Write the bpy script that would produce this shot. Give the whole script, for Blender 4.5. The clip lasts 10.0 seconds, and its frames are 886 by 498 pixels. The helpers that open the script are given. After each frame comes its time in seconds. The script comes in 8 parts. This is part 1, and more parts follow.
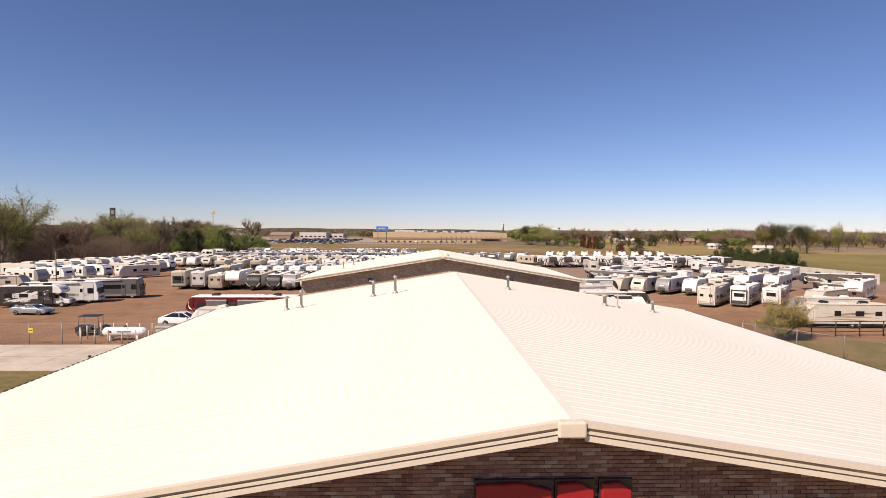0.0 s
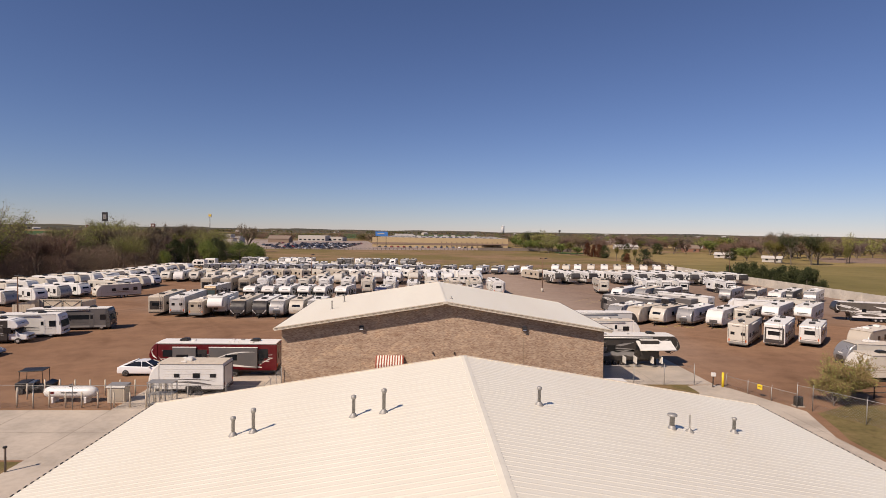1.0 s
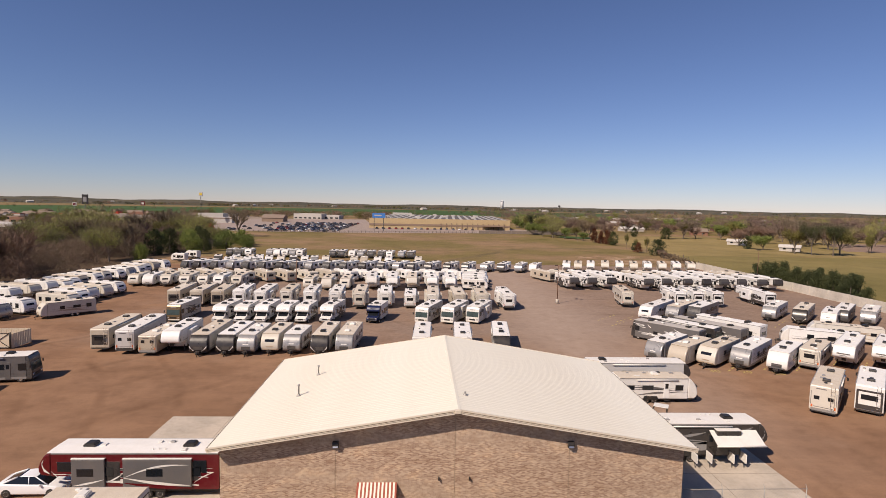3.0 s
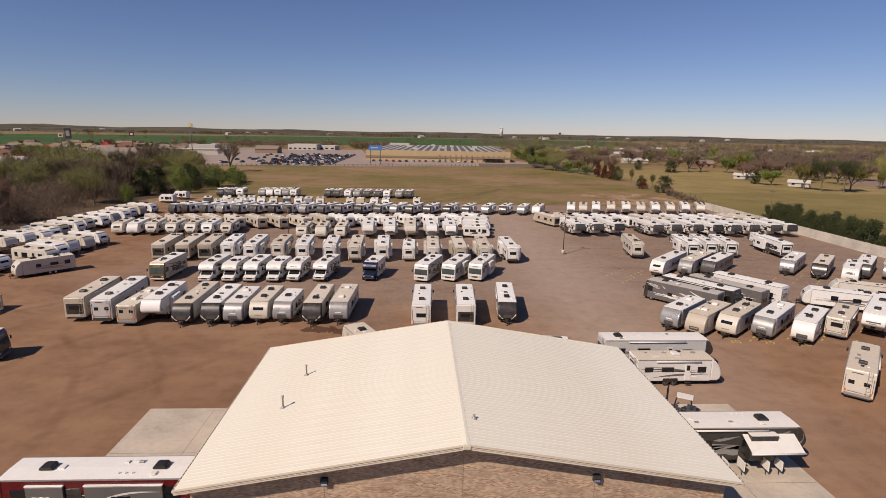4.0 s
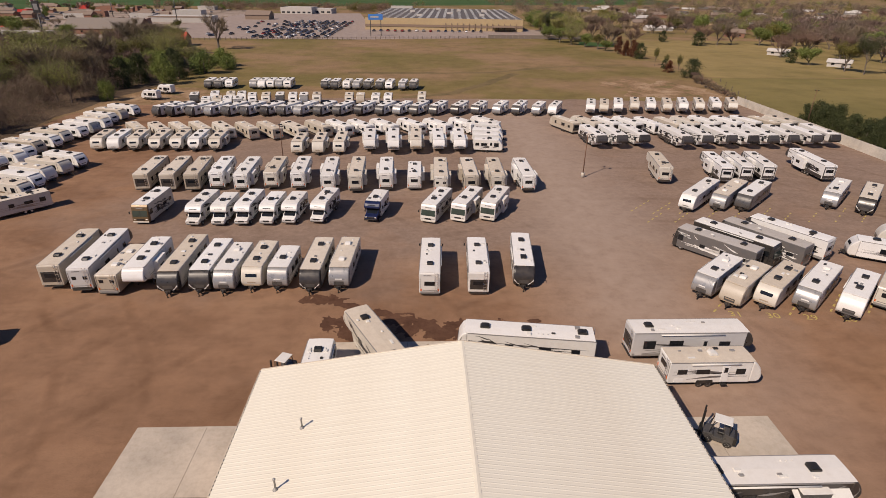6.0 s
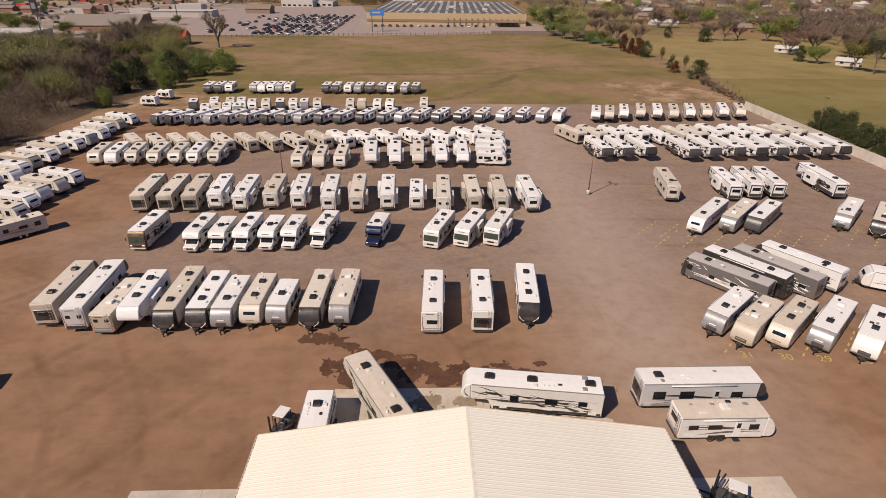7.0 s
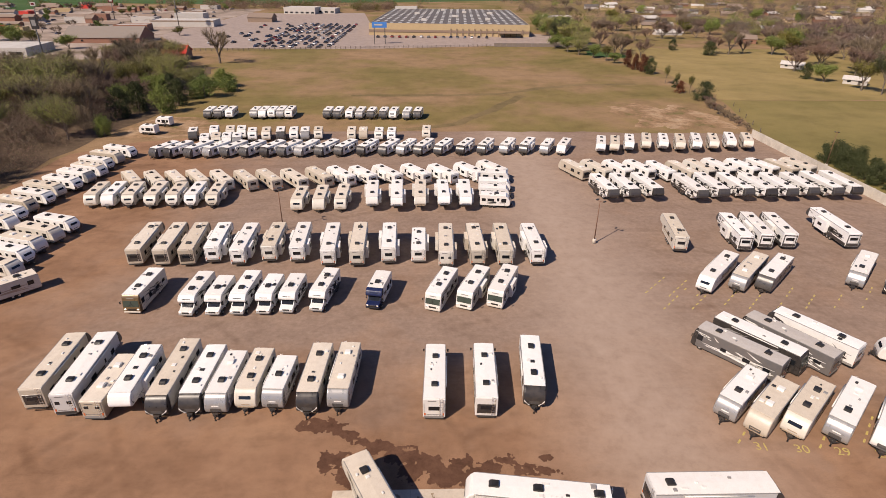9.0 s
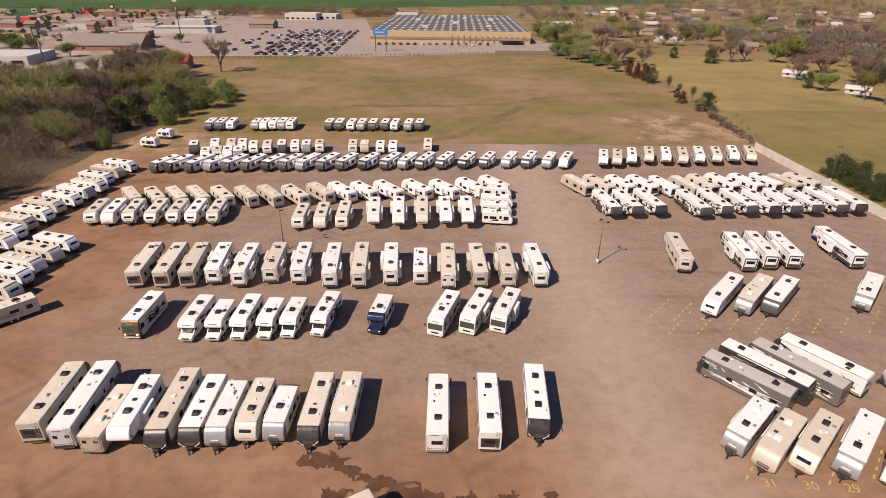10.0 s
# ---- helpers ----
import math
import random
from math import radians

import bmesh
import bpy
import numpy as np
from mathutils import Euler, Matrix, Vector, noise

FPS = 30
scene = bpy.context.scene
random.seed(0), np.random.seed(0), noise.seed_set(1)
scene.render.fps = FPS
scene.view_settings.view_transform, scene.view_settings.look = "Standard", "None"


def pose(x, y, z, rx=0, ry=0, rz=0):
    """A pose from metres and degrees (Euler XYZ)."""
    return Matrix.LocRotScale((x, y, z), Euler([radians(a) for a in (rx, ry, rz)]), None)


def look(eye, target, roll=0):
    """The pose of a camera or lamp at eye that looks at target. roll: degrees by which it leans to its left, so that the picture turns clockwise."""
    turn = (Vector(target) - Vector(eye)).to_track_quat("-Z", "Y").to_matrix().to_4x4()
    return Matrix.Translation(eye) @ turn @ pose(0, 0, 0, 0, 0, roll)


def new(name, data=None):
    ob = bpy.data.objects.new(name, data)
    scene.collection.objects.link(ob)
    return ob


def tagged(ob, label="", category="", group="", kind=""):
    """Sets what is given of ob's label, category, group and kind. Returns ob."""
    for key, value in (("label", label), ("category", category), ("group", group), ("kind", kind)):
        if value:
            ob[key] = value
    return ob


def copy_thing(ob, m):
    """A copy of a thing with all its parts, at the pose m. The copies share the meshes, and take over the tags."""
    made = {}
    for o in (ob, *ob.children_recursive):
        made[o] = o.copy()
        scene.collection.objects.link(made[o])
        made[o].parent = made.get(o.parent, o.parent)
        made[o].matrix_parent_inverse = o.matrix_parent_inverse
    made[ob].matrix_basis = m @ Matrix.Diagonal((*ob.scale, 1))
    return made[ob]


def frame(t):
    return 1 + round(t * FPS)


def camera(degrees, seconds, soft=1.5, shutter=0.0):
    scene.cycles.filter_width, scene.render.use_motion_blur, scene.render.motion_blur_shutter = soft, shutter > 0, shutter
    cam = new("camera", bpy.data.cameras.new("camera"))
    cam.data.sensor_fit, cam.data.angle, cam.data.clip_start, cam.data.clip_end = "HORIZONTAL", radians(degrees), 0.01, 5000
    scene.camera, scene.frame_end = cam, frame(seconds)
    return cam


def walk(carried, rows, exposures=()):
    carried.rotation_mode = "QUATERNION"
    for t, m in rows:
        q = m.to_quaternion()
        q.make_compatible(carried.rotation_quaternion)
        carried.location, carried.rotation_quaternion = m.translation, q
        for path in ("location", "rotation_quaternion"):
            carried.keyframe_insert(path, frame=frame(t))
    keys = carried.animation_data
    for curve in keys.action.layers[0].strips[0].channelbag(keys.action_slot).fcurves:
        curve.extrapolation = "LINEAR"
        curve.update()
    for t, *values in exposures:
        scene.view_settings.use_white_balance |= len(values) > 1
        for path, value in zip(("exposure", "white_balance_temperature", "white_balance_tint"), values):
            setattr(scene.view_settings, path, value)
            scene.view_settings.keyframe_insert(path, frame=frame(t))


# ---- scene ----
EXPOSURE, SUN, SKY, WHITE = -0.08, 6.3, 0.087, (6500, 15)
STOPS = [(0.0, 0.18), (0.5, 0.03), (1.0, -0.24), (1.5, -0.36), (2.0, -0.16), (2.5, -0.08), (4.5, -0.4), (5.5, -0.4), (7.5, -0.14), (10.0, 0.06)]
cam = camera(78.0, 10.0, soft=0.6)
PATH = [
    (0, (-0.798, -1.233, 10.876), (-0.719, 0.764, 10.806), 0.4),
    (0.5, (-0.737, 2.807, 12.833), (-0.66, 4.804, 12.762), 0.5),
    (1, (-0.811, 6.865, 14.443), (-0.732, 8.862, 14.377), 0.8),
    (1.5, (-0.863, 11.067, 15.897), (-0.784, 13.064, 15.831), 0.9),
    (2, (-0.907, 15.243, 17.446), (-0.827, 17.24, 17.381), 1.0),
    (2.5, (-1.02, 19.303, 19.037), (-0.937, 21.299, 18.953), 1.1),
    (4, (-1.248, 30.046, 24.105), (-1.153, 31.999, 23.684), 1.0),
    (4.5, (-1.389, 33.174, 26.021), (-1.298, 35.095, 25.47), 0.9),
    (5, (-1.434, 35.873, 28.102), (-1.35, 37.752, 27.424), 0.9),
    (5.5, (-1.495, 38.497, 30.297), (-1.415, 40.327, 29.494), 0.9),
    (7, (-1.458, 44.739, 36.285), (-1.391, 46.52, 35.378), 0.7),
    (7.5, (-1.369, 46.447, 38.163), (-1.305, 48.228, 37.256), 0.7),
    (8, (-1.387, 48.038, 39.795), (-1.323, 49.821, 38.89), 0.7),
    (8.5, (-1.329, 49.406, 41.456), (-1.269, 51.188, 40.55), 0.7),
    (9, (-1.395, 50.702, 43.294), (-1.336, 52.483, 42.386), 0.7),
    (9.5, (-1.515, 51.794, 44.829), (-1.457, 53.577, 43.926), 0.7),
    (10, (-1.647, 52.749, 45.687), (-1.59, 54.535, 44.788), 0.7),
]
walk(cam, [(t, look(eye, target, roll)) for t, eye, target, roll in PATH], exposures=[(t, EXPOSURE + e, *WHITE) for t, e in STOPS])

# ---- daylight ----
SUN_EL, SUN_AZ = radians(43.5), radians(227.3)
world = bpy.data.worlds.new("sky")
scene.world = world
world.use_nodes = True
wn = world.node_tree.nodes
sky = wn.new("ShaderNodeTexSky")
sky.sky_type = "NISHITA"
sky.sun_disc = False
sky.sun_elevation, sky.sun_rotation = SUN_EL, SUN_AZ
sky.altitude, sky.air_density, sky.dust_density, sky.ozone_density = 1200.0, 1.0, 0.0, 5.0
wn["Background"].inputs["Strength"].default_value = SKY
deep = wn.new("ShaderNodeMix")
deep.data_type, deep.blend_type = "RGBA", "MULTIPLY"
deep.inputs[0].default_value, deep.inputs[7].default_value = 1.0, (1.0, 0.94, 1.065, 1.0)
world.node_tree.links.new(sky.outputs[0], deep.inputs[6])
world.node_tree.links.new(deep.outputs[2], wn["Background"].inputs["Color"])
sun = new("sun", bpy.data.lights.new("sun", "SUN"))
sun.data.energy, sun.data.angle, sun.data.color = SUN, radians(0.53), (1.0, 0.860, 0.695)
sx, sy = math.sin(SUN_AZ) * math.cos(SUN_EL), math.cos(SUN_AZ) * math.cos(SUN_EL)
sun.matrix_world = look((0, 0, 60), (-sx * 100, -sy * 100, 60 - math.sin(SUN_EL) * 100))


# ---- materials ----
def node_mat(name, rough=0.6, metal=0.0):
    m = bpy.data.materials.new(name)
    m.use_nodes = True
    b = m.node_tree.nodes["Principled BSDF"]
    b.inputs["Roughness"].default_value, b.inputs["Metallic"].default_value = rough, metal
    return m, m.node_tree.nodes, m.node_tree.links, b


def put_noise(n, l, scale, detail=4.0, rough=0.55, coord="Object", stretch=None):
    tc = n.new("ShaderNodeTexCoord")
    t = n.new("ShaderNodeTexNoise")
    t.inputs["Scale"].default_value, t.inputs["Detail"].default_value, t.inputs["Roughness"].default_value = scale, detail, rough
    if stretch:
        mp = n.new("ShaderNodeMapping")
        mp.inputs["Scale"].default_value = stretch
        l.new(tc.outputs[coord], mp.inputs["Vector"])
        l.new(mp.outputs[0], t.inputs["Vector"])
    else:
        l.new(tc.outputs[coord], t.inputs["Vector"])
    return t


def put_ramp(n, l, src, stops):
    r = n.new("ShaderNodeValToRGB")
    e = r.color_ramp.elements
    while len(e) < len(stops):
        e.new(0.5)
    for k, (p, c) in zip(e, stops):
        k.position, k.color = p, (*c, 1.0) if len(c) == 3 else c
    l.new(src, r.inputs[0])
    return r


def put_mix(n, l, fac, a, b, mode="MIX"):
    m = n.new("ShaderNodeMix")
    m.data_type, m.blend_type = "RGBA", mode
    for sock, v in ((0, fac), (6, a), (7, b)):
        if hasattr(v, "is_linked"):
            l.new(v, m.inputs[sock])
        else:
            m.inputs[sock].default_value = v if sock == 0 else (*v, 1.0)
    return m.outputs[2]


def put_bump(n, l, b, src, strength, distance=0.02):
    k = n.new("ShaderNodeBump")
    k.inputs["Strength"].default_value, k.inputs["Distance"].default_value = strength, distance
    l.new(src, k.inputs["Height"])
    l.new(k.outputs[0], b.inputs["Normal"])


def paint(name, color, rough=0.35, metal=0.0, dirt=0.12, dirt_col=(0.30, 0.22, 0.15), scale=1.3, vary=0.0):
    """Painted or moulded surface with blotchy dirt at two scales and a little tone per object."""
    m, n, l, b = node_mat(name, rough, metal)
    big = put_noise(n, l, scale, 5.0, 0.6)
    fine = put_noise(n, l, scale * 14, 3.0, 0.6)
    f1 = put_ramp(n, l, big.outputs[0], [(0.42, (0, 0, 0)), (0.75, (dirt, dirt, dirt))])
    c = put_mix(n, l, f1.outputs[0], color, dirt_col)
    f2 = put_ramp(n, l, fine.outputs[0], [(0.3, (1 - dirt * 0.7,) * 3), (0.6, (1, 1, 1))])
    c = put_mix(n, l, 1.0, c, f2.outputs[0], "MULTIPLY")
    if vary:
        oi = n.new("ShaderNodeObjectInfo")
        f3 = put_ramp(n, l, oi.outputs["Random"], [(0.0, (1 - vary, 1 - vary * 1.2, 1 - vary * 1.5)), (1.0, (1, 1, 1))])
        c = put_mix(n, l, 1.0, c, f3.outputs[0], "MULTIPLY")
    l.new(c, b.inputs["Base Color"])
    r = put_ramp(n, l, big.outputs[0], [(0.3, (rough * 0.8,) * 3), (0.8, (min(1, rough * 1.5),) * 3)])
    l.new(r.outputs[0], b.inputs["Roughness"])
    return m


def glass_dark(name, color=(0.012, 0.014, 0.017)):
    m, n, l, b = node_mat(name, 0.08)
    b.inputs["Base Color"].default_value = (*color, 1)
    t = put_noise(n, l, 3.0, 2.0)
    r = put_ramp(n, l, t.outputs[0], [(0.3, (0.05,) * 3), (0.8, (0.16,) * 3)])
    l.new(r.outputs[0], b.inputs["Roughness"])
    return m


M = dict(
    white=paint("gelcoat_white", (0.79, 0.785, 0.765), 0.30, dirt=0.12, vary=0.12),
    cream=paint("gelcoat_cream", (0.67, 0.64, 0.575), 0.35, dirt=0.15, vary=0.15),
    beige=paint("gelcoat_beige", (0.50, 0.445, 0.365), 0.38, dirt=0.18, vary=0.15),
    silverside=paint("gelcoat_silver", (0.52, 0.51, 0.50), 0.33, dirt=0.1),
    greyside=paint("gelcoat_grey", (0.26, 0.25, 0.24), 0.35, dirt=0.15),
    slategrey=paint("gelcoat_slate", (0.125, 0.118, 0.115), 0.35, dirt=0.12),
    nose_grey=paint("dark_nose_cap", (0.060, 0.057, 0.056), 0.35, dirt=0.1),
    taupe=paint("gelcoat_taupe", (0.105, 0.092, 0.080), 0.3, dirt=0.12),
    silver=paint("silver_cap", (0.33, 0.325, 0.32), 0.28, 0.35, dirt=0.1),
    dark=paint("charcoal_cap", (0.035, 0.032, 0.031), 0.3, dirt=0.1),
    darkgrey=paint("dark_grey_cap", (0.085, 0.082, 0.08), 0.28, 0.2, dirt=0.1),
    bronze=paint("bronze_paint", (0.17, 0.115, 0.06), 0.3, 0.3, dirt=0.1),
    red=paint("deep_red_paint", (0.105, 0.006, 0.010), 0.2, dirt=0.06),
    blue=paint("deep_blue_paint", (0.010, 0.018, 0.065), 0.2, dirt=0.05),
    black=paint("black_plastic", (0.018, 0.017, 0.016), 0.45, dirt=0.2, dirt_col=(0.12, 0.09, 0.07)),
    underbody=paint("black_chassis", (0.03, 0.027, 0.025), 0.7, dirt=0.4, dirt_col=(0.14, 0.09, 0.06)),
    tyre=paint("tyre_rubber", (0.022, 0.021, 0.02), 0.85, dirt=0.35, dirt_col=(0.16, 0.11, 0.08)),
    rim=paint("steel_rim", (0.62, 0.62, 0.61), 0.35, 0.6, dirt=0.25),
    chrome=paint("bright_metal", (0.75, 0.74, 0.72), 0.25, 0.9, dirt=0.1),
    roof_white=paint("roof_membrane_white", (0.845, 0.83, 0.795), 0.6, dirt=0.16, dirt_col=(0.45, 0.38, 0.30), vary=0.10),
    roof_tan=paint("roof_membrane_tan", (0.72, 0.645, 0.535), 0.65, dirt=0.25, dirt_col=(0.40, 0.31, 0.23), vary=0.14),
    roof_grey=paint("roof_membrane_grey", (0.55, 0.52, 0.49), 0.65, dirt=0.25, dirt_col=(0.35, 0.29, 0.24), vary=0.12),
    swirl=paint("graphic_dark", (0.05, 0.045, 0.045), 0.3, dirt=0.05),
    swirl_grey=paint("graphic_grey", (0.13, 0.122, 0.12), 0.3, dirt=0.05),
    swirl_tan=paint("graphic_tan", (0.36, 0.28, 0.20), 0.3, dirt=0.05),
    glass=glass_dark("tinted_glass"),
    windscreen=glass_dark("green_tinted_windscreen", (0.05, 0.066, 0.055)),
    yellow=paint("yellow_paint", (0.75, 0.55, 0.02), 0.5, dirt=0.15),
    galv=paint("galvanised_steel", (0.36, 0.35, 0.33), 0.55, 0.4, dirt=0.2),
    steel_tan=paint("buff_pipe_paint", (0.60, 0.52, 0.40), 0.55, dirt=0.2),
    rust=paint("rusty_steel", (0.20, 0.10, 0.06), 0.8, 0.2, dirt=0.4),
    tank=paint("tank_white", (0.78, 0.77, 0.74), 0.35, dirt=0.12),
    lamp=paint("lamp_lens_orange", (0.60, 0.12, 0.02), 0.3, dirt=0.05),
    plastic_white=paint("white_plastic", (0.74, 0.72, 0.67), 0.5, dirt=0.15),
)


def concrete(name, color, crack=0.5):
    m, n, l, b = node_mat(name, 0.85)
    big = put_noise(n, l, 0.25, 6.0, 0.65)
    mid = put_noise(n, l, 2.2, 5.0, 0.7)
    fine = put_noise(n, l, 30, 3.0, 0.7)
    c = put_ramp(n, l, big.outputs[0], [(0.3, tuple(v * 0.72 for v in color)), (0.55, color), (0.75, tuple(min(1, v * 1.12) for v in color))]).outputs[0]
    k = put_ramp(n, l, mid.outputs[0], [(0.32, (0.78, 0.74, 0.70)), (0.55, (1, 1, 1))])
    c = put_mix(n, l, crack, c, k.outputs[0], "MULTIPLY")
    k = put_ramp(n, l, fine.outputs[0], [(0.3, (0.86,) * 3), (0.7, (1.05,) * 3)])
    c = put_mix(n, l, 1.0, c, k.outputs[0], "MULTIPLY")
    l.new(c, b.inputs["Base Color"])
    put_bump(n, l, b, fine.outputs[0], 0.25, 0.01)
    return m


M["concrete"] = concrete("concrete_slab", (0.55, 0.475, 0.385))
M["concrete_wall"] = concrete("pale_panel_wall", (0.60, 0.55, 0.47))
M["asphalt_pale"] = concrete("pale_asphalt", (0.36, 0.285, 0.24))


def metal_roof():
    m, n, l, b = node_mat("cream_metal_roof", 0.4)
    streak = put_noise(n, l, 1.0, 4.0, 0.6, stretch=(0.25, 3.0, 1.0))
    big = put_noise(n, l, 0.12, 3.0)
    c = put_ramp(n, l, streak.outputs[0], [(0.3, (0.82, 0.775, 0.645)), (0.6, (0.86, 0.815, 0.68))]).outputs[0]
    k = put_ramp(n, l, big.outputs[0], [(0.35, (0.95, 0.93, 0.91)), (0.65, (1, 1, 1))])
    c = put_mix(n, l, 1.0, c, k.outputs[0], "MULTIPLY")
    l.new(c, b.inputs["Base Color"])
    return m


M["metal_roof"] = metal_roof()
M["trim_cream"] = paint("cream_trim", (0.66, 0.58, 0.46), 0.4, dirt=0.1)
M["trim_brown"] = paint("brown_gutter", (0.30, 0.22, 0.15), 0.4, dirt=0.1)


def brick_mat():
    m, n, l, b = node_mat("brown_blend_brick", 0.85)
    tc = n.new("ShaderNodeTexCoord")
    mp = n.new("ShaderNodeMapping")
    mp.inputs["Rotation"].default_value = (radians(90), 0, 0)
    l.new(tc.outputs["Object"], mp.inputs["Vector"])
    t = n.new("ShaderNodeTexBrick")
    l.new(mp.outputs[0], t.inputs["Vector"])
    t.inputs["Scale"].default_value = 1.0
    t.inputs["Brick Width"].default_value, t.inputs["Row Height"].default_value = 0.203, 0.067
    t.inputs["Mortar Size"].default_value, t.inputs["Bias"].default_value = 0.008, -0.1
    t.inputs["Color1"].default_value, t.inputs["Color2"].default_value = (0.285, 0.175, 0.118, 1), (0.555, 0.415, 0.295, 1)
    t.inputs["Mortar"].default_value = (0.44, 0.35, 0.26, 1)
    big = put_noise(n, l, 0.7, 5.0, 0.65, stretch=(1.0, 1.0, 2.2))
    k = put_ramp(n, l, big.outputs[0], [(0.3, (0.84, 0.78, 0.74)), (0.5, (1, 1, 1)), (0.72, (1.2, 1.15, 1.06))])
    c = put_mix(n, l, 1.0, t.outputs["Color"], k.outputs[0], "MULTIPLY")
    l.new(c, b.inputs["Base Color"])
    put_bump(n, l, b, t.outputs["Fac"], -0.5, 0.01)
    return m


M["brick"] = brick_mat()


def brick_piece_mat():
    m, n, l, b = node_mat("loose_tone_brick", 0.85)
    oi = n.new("ShaderNodeObjectInfo")
    ge = n.new("ShaderNodeNewGeometry")
    ad = n.new("ShaderNodeMath")
    ad.operation = "ADD"
    l.new(oi.outputs["Random"], ad.inputs[0])
    l.new(ge.outputs["Random Per Island"], ad.inputs[1])
    fr = n.new("ShaderNodeMath")
    fr.operation = "FRACT"
    l.new(ad.outputs[0], fr.inputs[0])
    c = put_ramp(n, l, fr.outputs[0], [(0.0, (0.17, 0.085, 0.062)), (0.3, (0.25, 0.140, 0.098)), (0.7, (0.30, 0.180, 0.128)), (0.92, (0.37, 0.265, 0.195)), (1.0, (0.42, 0.33, 0.26))]).outputs[0]
    f = put_noise(n, l, 25, 4.0)
    k = put_ramp(n, l, f.outputs[0], [(0.3, (0.75,) * 3), (0.6, (1.05,) * 3)])
    c = put_mix(n, l, 1.0, c, k.outputs[0], "MULTIPLY")
    l.new(c, b.inputs["Base Color"])
    put_bump(n, l, b, f.outputs[0], 0.4, 0.005)
    return m


M["brick_piece"] = brick_piece_mat()


def leaf_mat(name, a, c, rough=0.6, per="Random Per Island"):
    m, n, l, b = node_mat(name, rough)
    b.inputs["Specular IOR Level"].default_value = 0.12
    ge = n.new("ShaderNodeNewGeometry")
    oi = n.new("ShaderNodeObjectInfo")
    r = put_ramp(n, l, ge.outputs[per], [(0.0, a), (1.0, c)])
    v = put_ramp(n, l, oi.outputs["Random"], [(0.0, (0.78, 0.8, 0.82)), (1.0, (1.12, 1.08, 1.0))])
    l.new(put_mix(n, l, 1.0, r.outputs[0], v.outputs[0], "MULTIPLY"), b.inputs["Base Color"])
    return m


M["bark"] = paint("grey_brown_bark", (0.17, 0.135, 0.105), 0.9, dirt=0.4, dirt_col=(0.08, 0.06, 0.05), scale=4)
M["twig"] = leaf_mat("bare_twigs", (0.125, 0.097, 0.066), (0.285, 0.222, 0.150), 0.9)
M["twig_red"] = leaf_mat("reddish_twigs", (0.125, 0.083, 0.064), (0.265, 0.180, 0.142), 0.9)
M["twig_pale"] = leaf_mat("pale_grey_twigs", (0.125, 0.097, 0.074), (0.27, 0.21, 0.162), 0.9)
M["twig_mauve"] = leaf_mat("mauve_twigs", (0.135, 0.094, 0.078), (0.27, 0.19, 0.16), 0.9)
M["leaf_spring"] = leaf_mat("spring_leaves", (0.20, 0.215, 0.060), (0.36, 0.355, 0.12))
M["leaf_green"] = leaf_mat("green_leaves", (0.105, 0.145, 0.034), (0.225, 0.255, 0.075))
M["leaf_dark"] = leaf_mat("cedar_needles", (0.037, 0.048, 0.020), (0.082, 0.091, 0.039))
M["leaf_olive"] = leaf_mat("olive_leaves", (0.085, 0.088, 0.022), (0.19, 0.17, 0.05))
M["leaf_rust"] = leaf_mat("rust_needles", (0.10, 0.035, 0.02), (0.17, 0.075, 0.04))
M["leaf_pink"] = leaf_mat("redbud_blossom", (0.30, 0.06, 0.07), (0.42, 0.12, 0.12))
M["dry_grass"] = leaf_mat("dry_grass_blades", (0.24, 0.17, 0.08), (0.36, 0.27, 0.13))


# ---- mesh helpers ----
def link(name, bm, material, parent=None, label="", smooth=False, kind=""):
    me = bpy.data.meshes.new(name)
    bm.normal_update()
    bm.to_mesh(me)
    bm.free()
    for k in (material if isinstance(material, (list, tuple)) else [material]):
        me.materials.append(k)
    if smooth:
        for p in me.polygons:
            p.use_smooth = True
    ob = new(name, me)
    if parent:
        ob.parent = parent
    return tagged(ob, label=label, kind=kind)


def part(name, bm, material, parent, label="", smooth=False):
    return link(name, bm, material, parent, label, smooth)


def thing(name, label, category, m=None, group="", kind=""):
    ob = new(name)
    ob.empty_display_size = 0.3
    if m is not None:
        ob.matrix_basis = m
    return tagged(ob, label, category, group, kind)


def add_box(bm, c, s, rot=None, mat=0):
    vs = []
    for dz in (-0.5, 0.5):
        for dx, dy in ((-0.5, -0.5), (0.5, -0.5), (0.5, 0.5), (-0.5, 0.5)):
            v = Vector((dx * s[0], dy * s[1], dz * s[2]))
            if rot is not None:
                v = rot @ v
            vs.append(bm.verts.new(v + Vector(c)))
    for f in ((3, 2, 1, 0), (4, 5, 6, 7), (0, 1, 5, 4), (1, 2, 6, 5), (2, 3, 7, 6), (3, 0, 4, 7)):
        bm.faces.new([vs[i] for i in f]).material_index = mat
    return vs


def box(c, s, bevel=0.0, seg=2, rot=None):
    bm = bmesh.new()
    add_box(bm, c, s, rot)
    if bevel:
        bmesh.ops.bevel(bm, geom=bm.edges[:], offset=bevel, segments=seg, affect="EDGES", profile=0.5, clamp_overlap=True)
    return bm


